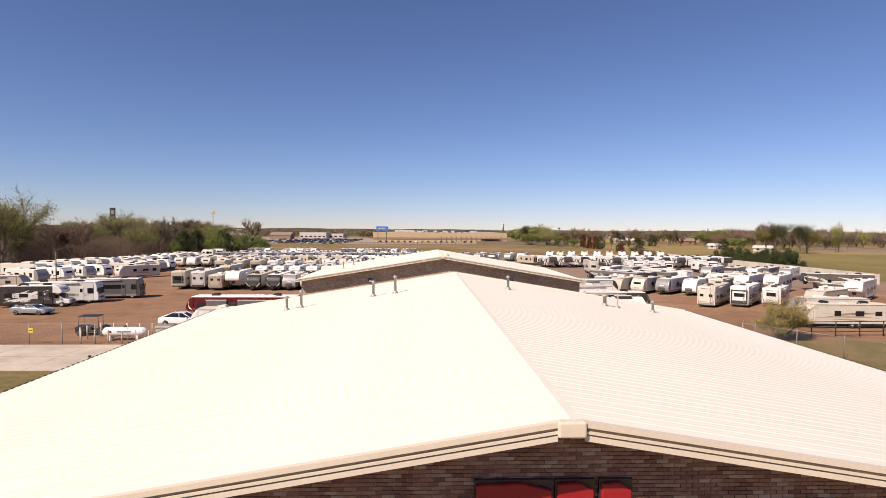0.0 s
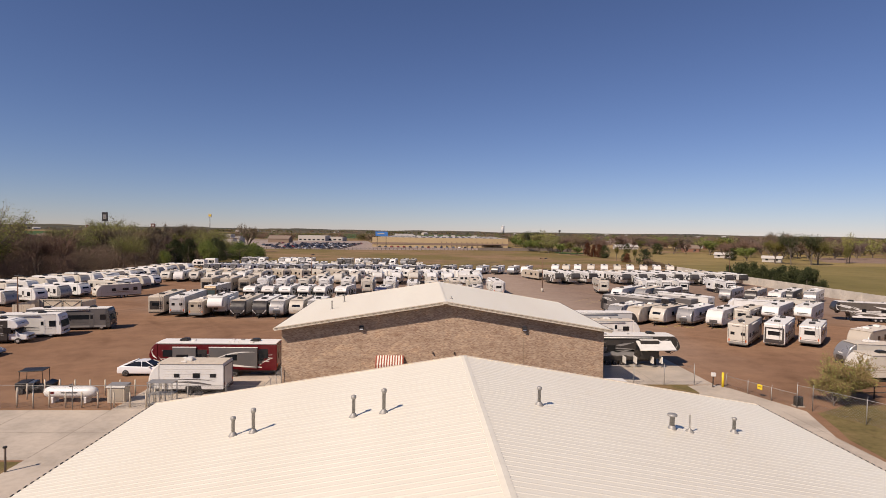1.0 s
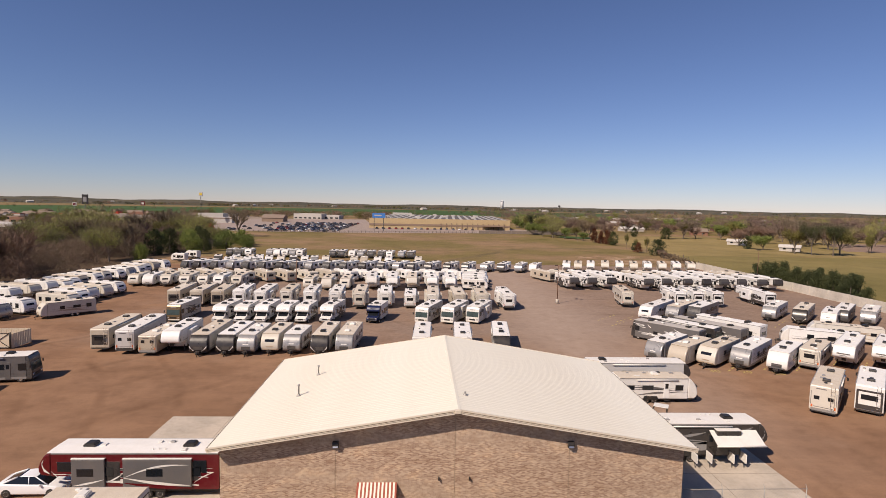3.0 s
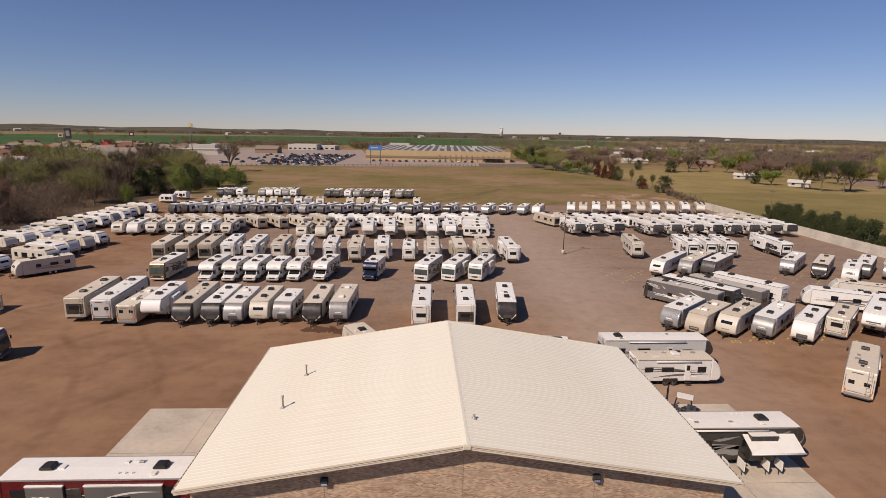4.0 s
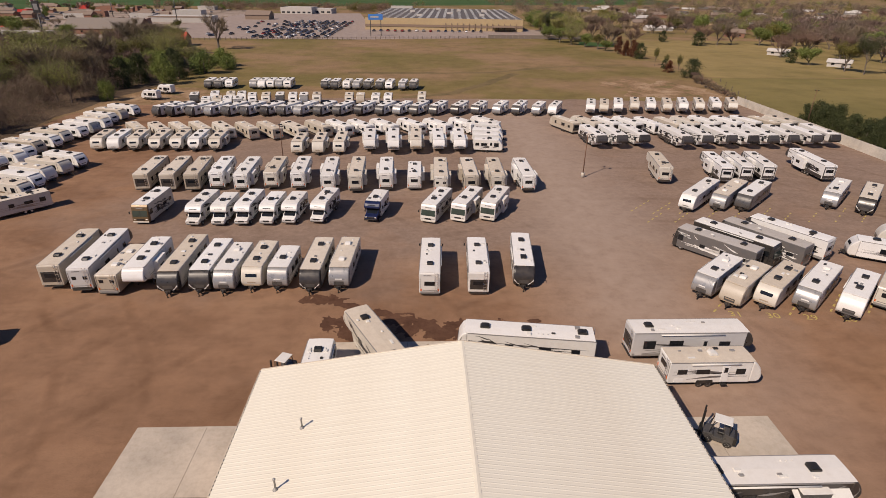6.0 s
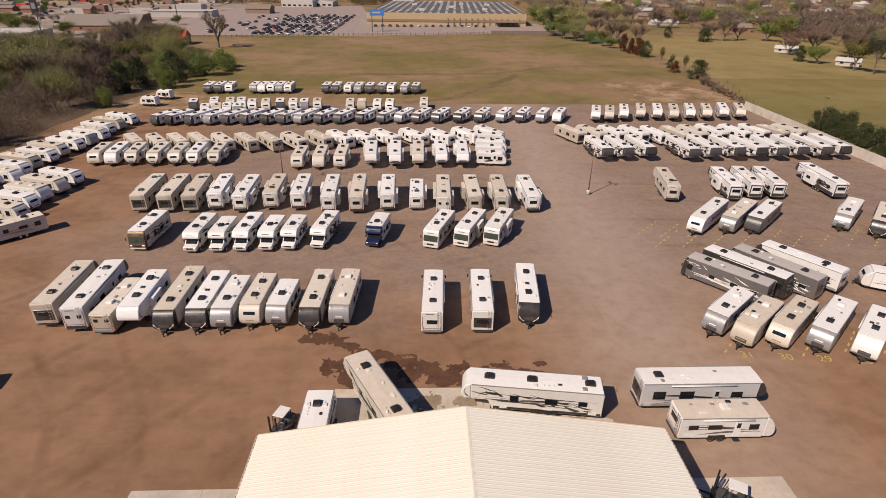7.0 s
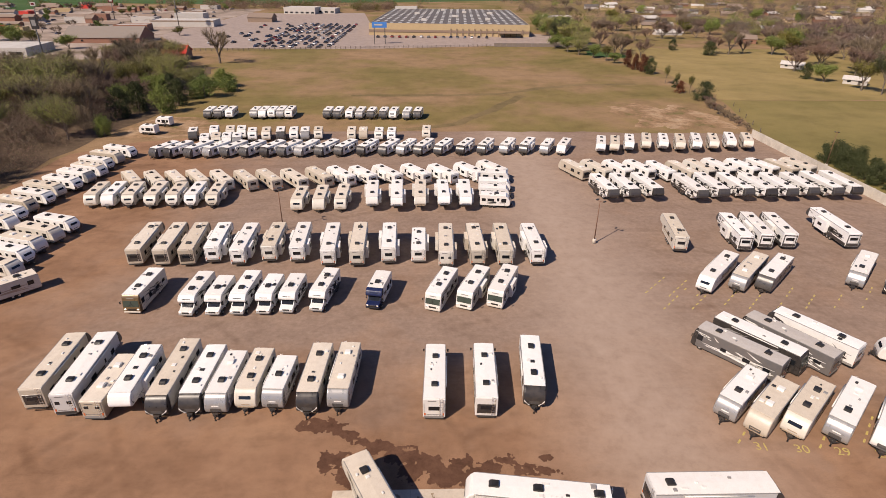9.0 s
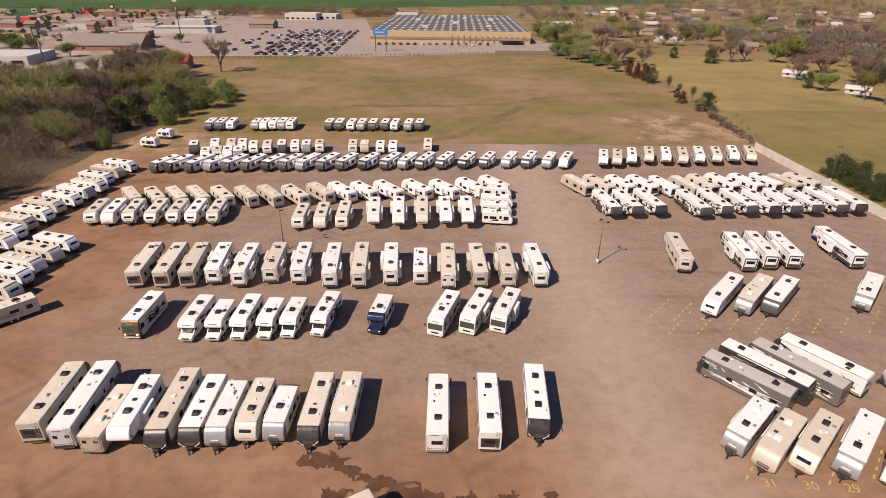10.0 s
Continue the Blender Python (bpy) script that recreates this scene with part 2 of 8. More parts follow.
def add_prism(bm, pts, y0, y1, axis="y", mat=0):
    """A polygon (a, b) drawn out along an axis: y: (x, z); x: (y, z); z: (x, y)."""
    put = {"y": lambda a, b, k: (a, k, b), "x": lambda a, b, k: (k, a, b), "z": lambda a, b, k: (a, b, k)}[axis]
    lo = [bm.verts.new(put(a, b, y0)) for a, b in pts]
    hi = [bm.verts.new(put(a, b, y1)) for a, b in pts]
    n = len(pts)
    faces = [bm.faces.new(lo), bm.faces.new(hi[::-1])]
    for i in range(n):
        faces.append(bm.faces.new((lo[(i + 1) % n], lo[i], hi[i], hi[(i + 1) % n])))
    for f in faces:
        f.material_index = mat


def prism(pts, y0, y1, axis="y", bevel=0.0, seg=2):
    bm = bmesh.new()
    add_prism(bm, pts, y0, y1, axis)
    bmesh.ops.recalc_face_normals(bm, faces=bm.faces[:])
    if bevel:
        bmesh.ops.bevel(bm, geom=bm.edges[:], offset=bevel, segments=seg, affect="EDGES", profile=0.5, clamp_overlap=True)
    return bm


def add_tube(bm, p0, p1, r0, r1=None, n=6, cap=True, mat=0):
    r1 = r0 if r1 is None else r1
    p0, p1 = Vector(p0), Vector(p1)
    d = (p1 - p0).normalized()
    u = d.orthogonal().normalized()
    w = d.cross(u)
    a = [bm.verts.new(p0 + (u * math.cos(k * math.tau / n) + w * math.sin(k * math.tau / n)) * r0) for k in range(n)]
    b = [bm.verts.new(p1 + (u * math.cos(k * math.tau / n) + w * math.sin(k * math.tau / n)) * r1) for k in range(n)]
    for k in range(n):
        f = bm.faces.new((a[k], a[(k + 1) % n], b[(k + 1) % n], b[k]))
        f.smooth, f.material_index = n > 5, mat
    if cap:
        bm.faces.new(a[::-1]).material_index = mat
        bm.faces.new(b).material_index = mat


def tube(p0, p1, r0, r1=None, n=8):
    bm = bmesh.new()
    add_tube(bm, p0, p1, r0, r1, n)
    return bm


def add_ribbon(bm, pts, thick, y, side):
    """A curved stripe on a flat side: points (x, z) with a width each, standing 6 mm proud."""
    up, dn = [], []
    for (x, z), t in zip(pts, thick):
        up.append(bm.verts.new((x, y, z + t / 2)))
        dn.append(bm.verts.new((x, y, z - t / 2)))
    for i in range(len(pts) - 1):
        q = (dn[i], dn[i + 1], up[i + 1], up[i])
        bm.faces.new(q if side < 0 else q[::-1])


def lathe(bm, prof, n=16, axis="y", c=(0, 0, 0)):
    """Rings (radius, along) about an axis."""
    rings = []
    for r, h in prof:
        ring = []
        for k in range(n):
            a = k * math.tau / n
            p = {"y": (r * math.cos(a), h, r * math.sin(a)), "z": (r * math.cos(a), r * math.sin(a), h), "x": (h, r * math.cos(a), r * math.sin(a))}[axis]
            ring.append(bm.verts.new(Vector(p) + Vector(c)))
        rings.append(ring)
    for a, b in zip(rings, rings[1:]):
        for k in range(n):
            bm.faces.new((a[k], a[(k + 1) % n], b[(k + 1) % n], b[k])).smooth = True
    bm.faces.new(rings[0])
    bm.faces.new(rings[-1])
    bmesh.ops.recalc_face_normals(bm, faces=bm.faces[:])


# ---- ground ----
def ground_mat(name, stops, scale=0.05, fine=6.0, bump=0.4, tint=None, mid_scale=0.6, mid=0.5):
    m, n, l, b = node_mat(name, 0.95)
    b.inputs["Specular IOR Level"].default_value = 0.15
    big = put_noise(n, l, scale, 6.0, 0.62)
    md = put_noise(n, l, mid_scale, 6.0, 0.7)
    fn = put_noise(n, l, fine, 5.0, 0.75)
    c = put_ramp(n, l, big.outputs[0], stops).outputs[0]
    k = put_ramp(n, l, md.outputs[0], [(0.3, (1 - mid * 0.5, 1 - mid * 0.52, 1 - mid * 0.54)), (0.52, (1, 1, 1)), (0.75, (1 + mid * 0.25, 1 + mid * 0.23, 1 + mid * 0.2))])
    c = put_mix(n, l, 1.0, c, k.outputs[0], "MULTIPLY")
    k = put_ramp(n, l, fn.outputs[0], [(0.25, (0.72, 0.71, 0.70)), (0.5, (1, 1, 1)), (0.8, (1.2, 1.2, 1.2))])
    c = put_mix(n, l, 1.0, c, k.outputs[0], "MULTIPLY")
    if tint:
        c = tint(n, l, c)
    l.new(c, b.inputs["Base Color"])
    put_bump(n, l, b, fn.outputs[0], bump, 0.04)
    return m


def lot_tint(n, l, c):
    """Grey gravel spread over the red dirt: thick in the middle of the lot, worn thin by the lanes."""
    tc = n.new("ShaderNodeTexCoord")
    sp = n.new("ShaderNodeSeparateXYZ")
    l.new(tc.outputs["Object"], sp.inputs[0])
    a = n.new("ShaderNodeMapRange")
    a.inputs[1].default_value, a.inputs[2].default_value = 90.0, 112.0
    l.new(sp.outputs[1], a.inputs[0])
    b = n.new("ShaderNodeMapRange")
    b.inputs[1].default_value, b.inputs[2].default_value = -62.0, -38.0
    l.new(sp.outputs[0], b.inputs[0])
    r = n.new("ShaderNodeMapRange")
    r.inputs[1].default_value, r.inputs[2].default_value = 26.0, 42.0
    l.new(sp.outputs[0], r.inputs[0])
    t = put_noise(n, l, 0.07, 5.0, 0.65)
    mul = n.new("ShaderNodeMath")
    mul.operation = "MULTIPLY"
    l.new(a.outputs[0], mul.inputs[0])
    l.new(b.outputs[0], mul.inputs[1])
    mx = n.new("ShaderNodeMath")
    mx.operation = "MAXIMUM"
    l.new(mul.outputs[0], mx.inputs[0])
    h = n.new("ShaderNodeMath")
    h.operation = "MULTIPLY"
    h.inputs[1].default_value = 0.65
    l.new(r.outputs[0], h.inputs[0])
    north = n.new("ShaderNodeMapRange")
    north.inputs[1].default_value, north.inputs[2].default_value = 84.0, 100.0
    l.new(sp.outputs[1], north.inputs[0])
    hn = n.new("ShaderNodeMath")
    hn.operation = "MULTIPLY"
    l.new(h.outputs[0], hn.inputs[0])
    l.new(north.outputs[0], hn.inputs[1])
    l.new(hn.outputs[0], mx.inputs[1])
    ad = n.new("ShaderNodeMath")
    ad.operation = "MULTIPLY_ADD"
    ad.inputs[1].default_value, ad.inputs[2].default_value = 1.4, -0.75
    l.new(t.outputs[0], ad.inputs[0])
    s = n.new("ShaderNodeMath")
    s.operation, s.use_clamp = "ADD", True
    l.new(mx.outputs[0], s.inputs[0])
    l.new(ad.outputs[0], s.inputs[1])
    f = put_ramp(n, l, s.outputs[0], [(0.1, (0, 0, 0)), (0.9, (0.85, 0.85, 0.85))])
    g = put_noise(n, l, 1.2, 6.0, 0.7)
    gc = put_ramp(n, l, g.outputs[0], [(0.3, (0.205, 0.150, 0.117)), (0.55, (0.268, 0.198, 0.155)), (0.75, (0.310, 0.236, 0.187))])
    c = put_mix(n, l, f.outputs[0], c, gc.outputs[0])
    # tyre-worn arcs
    w = put_noise(n, l, 0.22, 4.0, 0.6, stretch=(0.7, 1.1, 1.0))
    k = put_ramp(n, l, w.outputs[0], [(0.36, (0.86, 0.84, 0.82)), (0.5, (1, 1, 1)), (0.66, (1.1, 1.09, 1.07))])
    c = put_mix(n, l, 0.7, c, k.outputs[0], "MULTIPLY")
    # fine crossing wheel marks
    for sc, ang in ((0.7, 0.55), (0.9, -1.0)):
        tc2 = n.new("ShaderNodeTexCoord")
        mp2 = n.new("ShaderNodeMapping")
        mp2.inputs["Rotation"].default_value, mp2.inputs["Scale"].default_value = (0, 0, ang), (0.3, 1.3, 1.0)
        l.new(tc2.outputs["Object"], mp2.inputs["Vector"])
        tk = n.new("ShaderNodeTexNoise")
        tk.inputs["Scale"].default_value, tk.inputs["Detail"].default_value, tk.inputs["Distortion"].default_value = sc, 5.0, 1.6
        l.new(mp2.outputs[0], tk.inputs["Vector"])
        k = put_ramp(n, l, tk.outputs[0], [(0.3, (0.86, 0.85, 0.84)), (0.45, (1, 1, 1)), (0.6, (1, 1, 1)), (0.75, (1.07, 1.06, 1.05))])
        c = put_mix(n, l, 0.4, c, k.outputs[0], "MULTIPLY")
    # wide sweeping wheel arcs
    for cx, cy, sc, dist in ((-75.0, 62.0, 0.042, 2.2), (34.0, 30.0, 0.036, 2.6)):
        tc3 = n.new("ShaderNodeTexCoord")
        mp3 = n.new("ShaderNodeMapping")
        mp3.inputs["Location"].default_value = (-cx, -cy, 0)
        l.new(tc3.outputs["Object"], mp3.inputs["Vector"])
        wv = n.new("ShaderNodeTexWave")
        wv.wave_type, wv.rings_direction = "RINGS", "Z"
        wv.inputs["Scale"].default_value, wv.inputs["Distortion"].default_value = sc, dist
        wv.inputs["Detail"].default_value, wv.inputs["Detail Scale"].default_value = 3.0, 0.6
        l.new(mp3.outputs[0], wv.inputs["Vector"])
        k = put_ramp(n, l, wv.outputs["Fac"], [(0.0, (0.82, 0.80, 0.78)), (0.035, (0.92, 0.91, 0.90)), (0.10, (1.05, 1.05, 1.04)), (0.22, (1, 1, 1))])
        where = put_noise(n, l, 0.08, 4.0, 0.6)
        kf = put_ramp(n, l, where.outputs[0], [(0.45, (0.0,) * 3), (0.62, (0.8,) * 3)])
        c = put_mix(n, l, kf.outputs[0], c, put_mix(n, l, 1.0, c, k.outputs[0], "MULTIPLY"))
    # pale dusty lane where traffic turns
    ln = n.new("ShaderNodeMath")
    ln.operation = "MULTIPLY_ADD"
    ln.inputs[1].default_value, ln.inputs[2].default_value = 9.0, 19.0
    l.new(t.outputs[0], ln.inputs[0])
    df = n.new("ShaderNodeMath")
    df.operation = "SUBTRACT"
    l.new(sp.outputs[0], df.inputs[0])
    l.new(ln.outputs[0], df.inputs[1])
    ab = n.new("ShaderNodeMath")
    ab.operation = "ABSOLUTE"
    l.new(df.outputs[0], ab.inputs[0])
    lane = n.new("ShaderNodeMapRange")
    lane.inputs[1].default_value, lane.inputs[2].default_value, lane.inputs[3].default_value, lane.inputs[4].default_value = 15.0, 2.0, 0.0, 0.75
    l.new(ab.outputs[0], lane.inputs[0])
    lf = n.new("ShaderNodeMath")
    lf.operation = "MULTIPLY"
    near = n.new("ShaderNodeMapRange")
    near.inputs[1].default_value, near.inputs[2].default_value = 58.0, 84.0
    l.new(sp.outputs[1], near.inputs[0])
    l.new(lane.outputs[0], lf.inputs[0])
    l.new(near.outputs[0], lf.inputs[1])
    dust = put_noise(n, l, 0.5, 6.0, 0.7)
    dc = put_ramp(n, l, dust.outputs[0], [(0.3, (0.315, 0.232, 0.178)), (0.5, (0.375, 0.285, 0.222)), (0.72, (0.42, 0.325, 0.258))])
    return put_mix(n, l, lf.outputs[0], c, dc.outputs[0])


M["field"] = ground_mat("dormant_field", [(0.3, (0.150, 0.125, 0.040)), (0.46, (0.205, 0.153, 0.060)), (0.56, (0.262, 0.173, 0.092)), (0.7, (0.305, 0.202, 0.115))], 0.018, 3.0, 0.5, None, 0.12, 0.5)
M["lot"] = ground_mat("red_dirt_lot", [(0.3, (0.202, 0.115, 0.067)), (0.5, (0.268, 0.156, 0.093)), (0.72, (0.318, 0.194, 0.117))], 0.06, 9.0, 0.3, lot_tint, 0.5, 0.35)
M["lawn"] = ground_mat("spring_lawn", [(0.3, (0.125, 0.105, 0.04)), (0.5, (0.185, 0.145, 0.06)), (0.72, (0.27, 0.175, 0.095))], 0.25, 12.0, 0.6, None, 1.6, 0.7)
M["meadow"] = ground_mat("pale_meadow", [(0.3, (0.205, 0.163, 0.060)), (0.5, (0.268, 0.202, 0.082)), (0.72, (0.320, 0.240, 0.102))], 0.02, 3.0, 0.5, None, 0.1, 0.4)
M["meadow_green"] = ground_mat("green_meadow", [(0.3, (0.160, 0.134, 0.045)), (0.5, (0.205, 0.165, 0.060)), (0.72, (0.250, 0.195, 0.075))], 0.02, 3.0, 0.5, None, 0.1, 0.4)
M["wheat"] = ground_mat("green_wheat", [(0.3, (0.042, 0.082, 0.023)), (0.5, (0.056, 0.103, 0.031)), (0.72, (0.078, 0.118, 0.042))], 0.008, 1.0, 0.3, None, 0.03, 0.3)
M["litter"] = ground_mat("leaf_litter", [(0.3, (0.085, 0.06, 0.04)), (0.5, (0.12, 0.085, 0.055)), (0.72, (0.155, 0.112, 0.075))], 0.08, 4.0, 0.6, None, 0.6, 0.6)
M["track"] = ground_mat("worn_grass_track", [(0.3, (0.135, 0.105, 0.045)), (0.5, (0.175, 0.130, 0.062)), (0.7, (0.235, 0.165, 0.085))], 0.03, 3.0, 0.5, None, 0.2, 0.5)
M["town"] = ground_mat("town_paving_mix", [(0.32, (0.16, 0.125, 0.075)), (0.44, (0.26, 0.205, 0.16)), (0.55, (0.36, 0.29, 0.24)), (0.7, (0.42, 0.35, 0.29))], 0.03, 3.0, 0.3, None, 0.15, 0.7)
M["redsoil"] = ground_mat("bare_red_soil", [(0.34, (0.165, 0.135, 0.055)), (0.45, (0.26, 0.165, 0.09)), (0.55, (0.35, 0.235, 0.14)), (0.72, (0.44, 0.33, 0.21))], 0.12, 5.0, 0.5, None, 0.6, 0.8)
M["far_land"] = ground_mat("far_wooded_land", [(0.3, (0.060, 0.060, 0.042)), (0.46, (0.088, 0.080, 0.054)), (0.6, (0.130, 0.110, 0.072)), (0.75, (0.072, 0.085, 0.044))], 0.004, 0.3, 0.3, None, 0.02, 0.8)
M["wet"] = ground_mat("wet_dirt", [(0.3, (0.080, 0.040, 0.025)), (0.5, (0.108, 0.055, 0.034)), (0.72, (0.142, 0.075, 0.047))], 0.3, 9.0, 0.2, None, 1.5, 0.5)
M["wet_concrete"] = ground_mat("wet_concrete", [(0.3, (0.22, 0.165, 0.11)), (0.5, (0.29, 0.225, 0.155)), (0.72, (0.36, 0.285, 0.20))], 0.4, 9.0, 0.1, None, 1.5, 0.4)
M["yellow_line"] = paint("worn_yellow_marking", (0.55, 0.43, 0.12), 0.8, dirt=0.6, dirt_col=(0.22, 0.17, 0.13), scale=3.0)


def sheet(name, pts, z, mat, label, category, kind="structure", rag=0.0, step=3.0, seed=1):
    """A flat sheet with the given outline; rag: how far its edge wanders."""
    rnd = random.Random(seed)
    out = []
    for (ax, ay), (bx, by) in zip(pts, pts[1:] + pts[:1]):
        n = max(1, int(math.hypot(bx - ax, by - ay) / step)) if rag else 1
        for i in range(n):
            u = i / n
            x, y = ax + (bx - ax) * u, ay + (by - ay) * u
            if rag:
                x += rag * (noise.noise((x * 0.11 + seed, y * 0.11, 0)) * 1.6 + rnd.uniform(-0.35, 0.35))
                y += rag * (noise.noise((x * 0.11, y * 0.11 + seed, 7)) * 1.6 + rnd.uniform(-0.35, 0.35))
            out.append((x, y))
    bm = bmesh.new()
    f = bm.faces.new([bm.verts.new((x, y, z)) for x, y in out])
    bm.normal_update()
    if f.normal.z < 0:
        f.normal_flip()
    bmesh.ops.triangulate(bm, faces=bm.faces[:])
    ob = link(name, bm, mat, kind=kind)
    return tagged(ob, label, category)


def slab(name, pts, z, mat, label, category, depth=0.12):
    bm = bmesh.new()
    add_prism(bm, pts, z - depth, z, "z")
    bmesh.ops.recalc_face_normals(bm, faces=bm.faces[:])
    return tagged(link(name, bm, mat, kind="structure"), label, category)


R = lambda x0, y0, x1, y1: [(x0, y0), (x1, y0), (x1, y1), (x0, y1)]
sheet("ground", R(-4900, -800, 4900, 4900), -0.06, M["field"], "dormant olive and straw coloured grassland to the horizon", "ground")
sheet("lot_ground", [(-93, 30), (34, 30), (34, 48), (98, 48), (96, 212), (40, 214), (-40, 213), (-62, 208), (-84, 200), (-93, 190)], 0.0, M["lot"], "red-brown dirt and grey gravel parking lot", "dirt lot", rag=0.9, step=3.0)
sheet("meadow_ground", [(112, 262), (420, 262), (420, 420), (120, 420)], -0.03, M["meadow"], "pale straw meadow beside the field", "meadow", rag=2.0, step=8)
sheet("meadow_strip", [(100, 120), (420, 120), (420, 261), (112, 261), (101, 216)], -0.03, M["meadow_green"], "green mown meadow behind the wall", "meadow", rag=0.6, step=6)
sheet("woods_ground", [(-420, 20), (-93, 20), (-94, 205), (-88, 240), (-93, 275), (-104, 330), (-150, 345), (-420, 345)], -0.03, M["litter"], "brown leaf litter under bare woods", "ground", rag=2.0, step=6)
sheet("bare_patch", [(66, 222), (78, 218), (96, 219), (99, 236), (92, 252), (82, 246), (77, 256), (66, 248), (60, 238), (72, 234)], -0.028, M["redsoil"], "bare reddish soil at the field's corner", "soil", rag=3.2, step=2.5, seed=4)
sheet("bare_strip", [(-88, 205), (-64, 209), (-66, 226), (-84, 232), (-92, 220)], -0.02, M["redsoil"], "bare reddish soil beside the woods", "soil", rag=2.4, step=2.5, seed=9)
sheet("wheel_track", [(-30, 264), (7, 265.5), (27, 268.5), (45, 280), (64, 289), (90, 292), (90, 295), (63, 292.5), (44, 284), (27, 272), (7, 269), (-30, 268)], -0.045, M["track"], "faint worn wheel track across the dry field", "track", rag=0.7, step=2.0, seed=21)
sheet("wheel_track", [(-6, 214), (10.5, 223), (24, 243), (37.5, 267), (34.5, 269.5), (21, 246), (8, 226), (-8, 217)], -0.045, M["track"], "faint worn wheel track curving over the field", "track", rag=0.7, step=2.0, seed=22)
sheet("red_earth", [(222, 300), (300, 286), (312, 368), (262, 366)], -0.024, M["lot"], "bare red earth yard beyond the meadow", "soil", rag=2.0, step=5, seed=14)
sheet("green_patch", [(92, 385), (112, 372), (116, 396), (98, 404)], -0.028, M["wheat"], "patch of fresh green grass", "grass", rag=3.0, step=4, seed=3)
sheet("wheat_field", [(-1150, 860), (-170, 850), (-150, 905), (140, 1030), (520, 1200), (620, 1750), (300, 1950), (-260, 1850), (-950, 1500)], 0.0, M["wheat"], "wide field of green winter wheat", "field", rag=6, step=40)
sheet("far_pasture", [(-3200, 1950), (900, 2050), (3200, 1500), (3600, 3050), (-3600, 3050)], -0.02, M["far_land"], "far olive and brown pasture below the horizon", "field", rag=8, step=60, seed=8)
sheet("wheat_field_west", [(-1200, 640), (-440, 700), (-400, 850), (-1150, 860)], 0.0, M["wheat"], "green winter wheat beyond the town", "field", rag=4, step=40)
sheet("store_lot", [(-190, 470), (-150, 402), (-40, 404), (40, 424), (112, 424), (108, 480), (86, 500), (-40, 500), (-70, 715), (-190, 690)], 0.0, M["asphalt_pale"], "pale asphalt car park of the far store", "car park")
sheet("town_paving", [(-430, 350), (-178, 350), (-160, 400), (-190, 470), (-190, 760), (-520, 760), (-560, 480)], -0.01, M["town"], "patchy pale paving and dry verge between the roadside buildings", "paving", rag=5, step=15)

# concrete
slab("drive_concrete", [(-42, 41), (-25, 41), (-25, 36), (29, 20), (29.1, 44.5), (31, 50.2), (27.9, 57.9), (24.7, 57.6), (24.7, 55.3), (23.6, 53.6), (18.9, 50.3), (-42, 50.3)], 0.03, M["concrete"], "pale concrete drive between the two sheds", "drive")
slab("west_slab", [(-25, 50.32), (-13.3, 50.32), (-13.3, 74.8), (-24.3, 74.8), (-24.3, 57), (-25, 57)], 0.04, M["concrete"], "stained pale concrete apron beside the brick shed", "apron")
slab("east_slab", [(16.5, 58.0), (27.5, 58.0), (27.4, 75), (16.5, 75)], 0.04, M["concrete"], "pale concrete apron beside the brick shed", "apron")
slab("rear_slab", [(-10.2, 74.9), (15.6, 74.9), (15.6, 81.6), (3, 86.1), (-10.2, 86.1)], 0.035, M["concrete"], "wet-stained concrete wash slab behind the shed", "apron")
sheet("front_lawn", [(-13.4, 50.0), (-4.5, 50.0), (-4.5, 57.0), (-13.4, 57.0)], 0.02, M["lawn"], "patchy green and straw lawn in front of the brick shed", "lawn")
sheet("front_lawn_east", [(-2.6, 50.0), (19.2, 50.0), (24.0, 53.4), (25.0, 55.2), (25.0, 58.2), (16.4, 58.2), (16.4, 57.0), (-2.6, 57.0)], 0.02, M["lawn"], "patchy green lawn with a rounded concrete edge", "lawn")
sheet("west_verge", [(-60, 30), (-14.6, 30), (-14.6, 36), (-25.2, 40.7), (-60, 40.7)], 0.01, M["lawn"], "dry grass verge beside the drive", "verge", rag=0.25, step=2)
sheet("east_verge", [(29.4, 10), (70, 10), (70, 50.5), (36, 52), (31.6, 49.8), (29.6, 44)], 0.01, M["lawn"], "green and straw grass verge outside the fence", "verge", rag=0.25, step=2, seed=6)
slab("door_path", R(-4.7, 50.36, -2.35, 56.8), 0.05, M["concrete"], "short pale concrete path to the shed door", "path")

# joints sawn in the concrete
joint = paint("joint_shadow", (0.20, 0.17, 0.14), 0.9, dirt=0.3)
for nm, par, lines, z in (("west_joint", "west_slab", [(-24.2, 57, -13.4, 57), (-24.2, 62.5, -13.4, 62.5), (-24.2, 68, -13.4, 68), (-18.8, 50.5, -18.8, 74.7)], 0.043),
                          ("east_joint", "east_slab", [(16.6, 63.5, 27.4, 63.5), (16.6, 69, 27.4, 69), (22, 58.1, 22, 74.9)], 0.043),
                          ("drive_joint", "drive_concrete", [(-42, 45.6, 30, 45.6)] + [(x, 41.2, x, 50.2) for x in range(-37, 30, 6)], 0.033),
                          ("rear_joint", "rear_slab", [(-10, 80.5, 15.4, 80.5), (-3, 75, -3, 86), (4, 75, 4, 85.5), (10, 75, 10, 83)], 0.038)):
    bm = bmesh.new()
    for ax, ay, bx, by in lines:
        add_box(bm, ((ax + bx) / 2, (ay + by) / 2, z), (max(abs(bx - ax), 0.03), max(abs(by - ay), 0.03), 0.004))
    link("sawn_joint", bm, joint, bpy.data.objects[par])


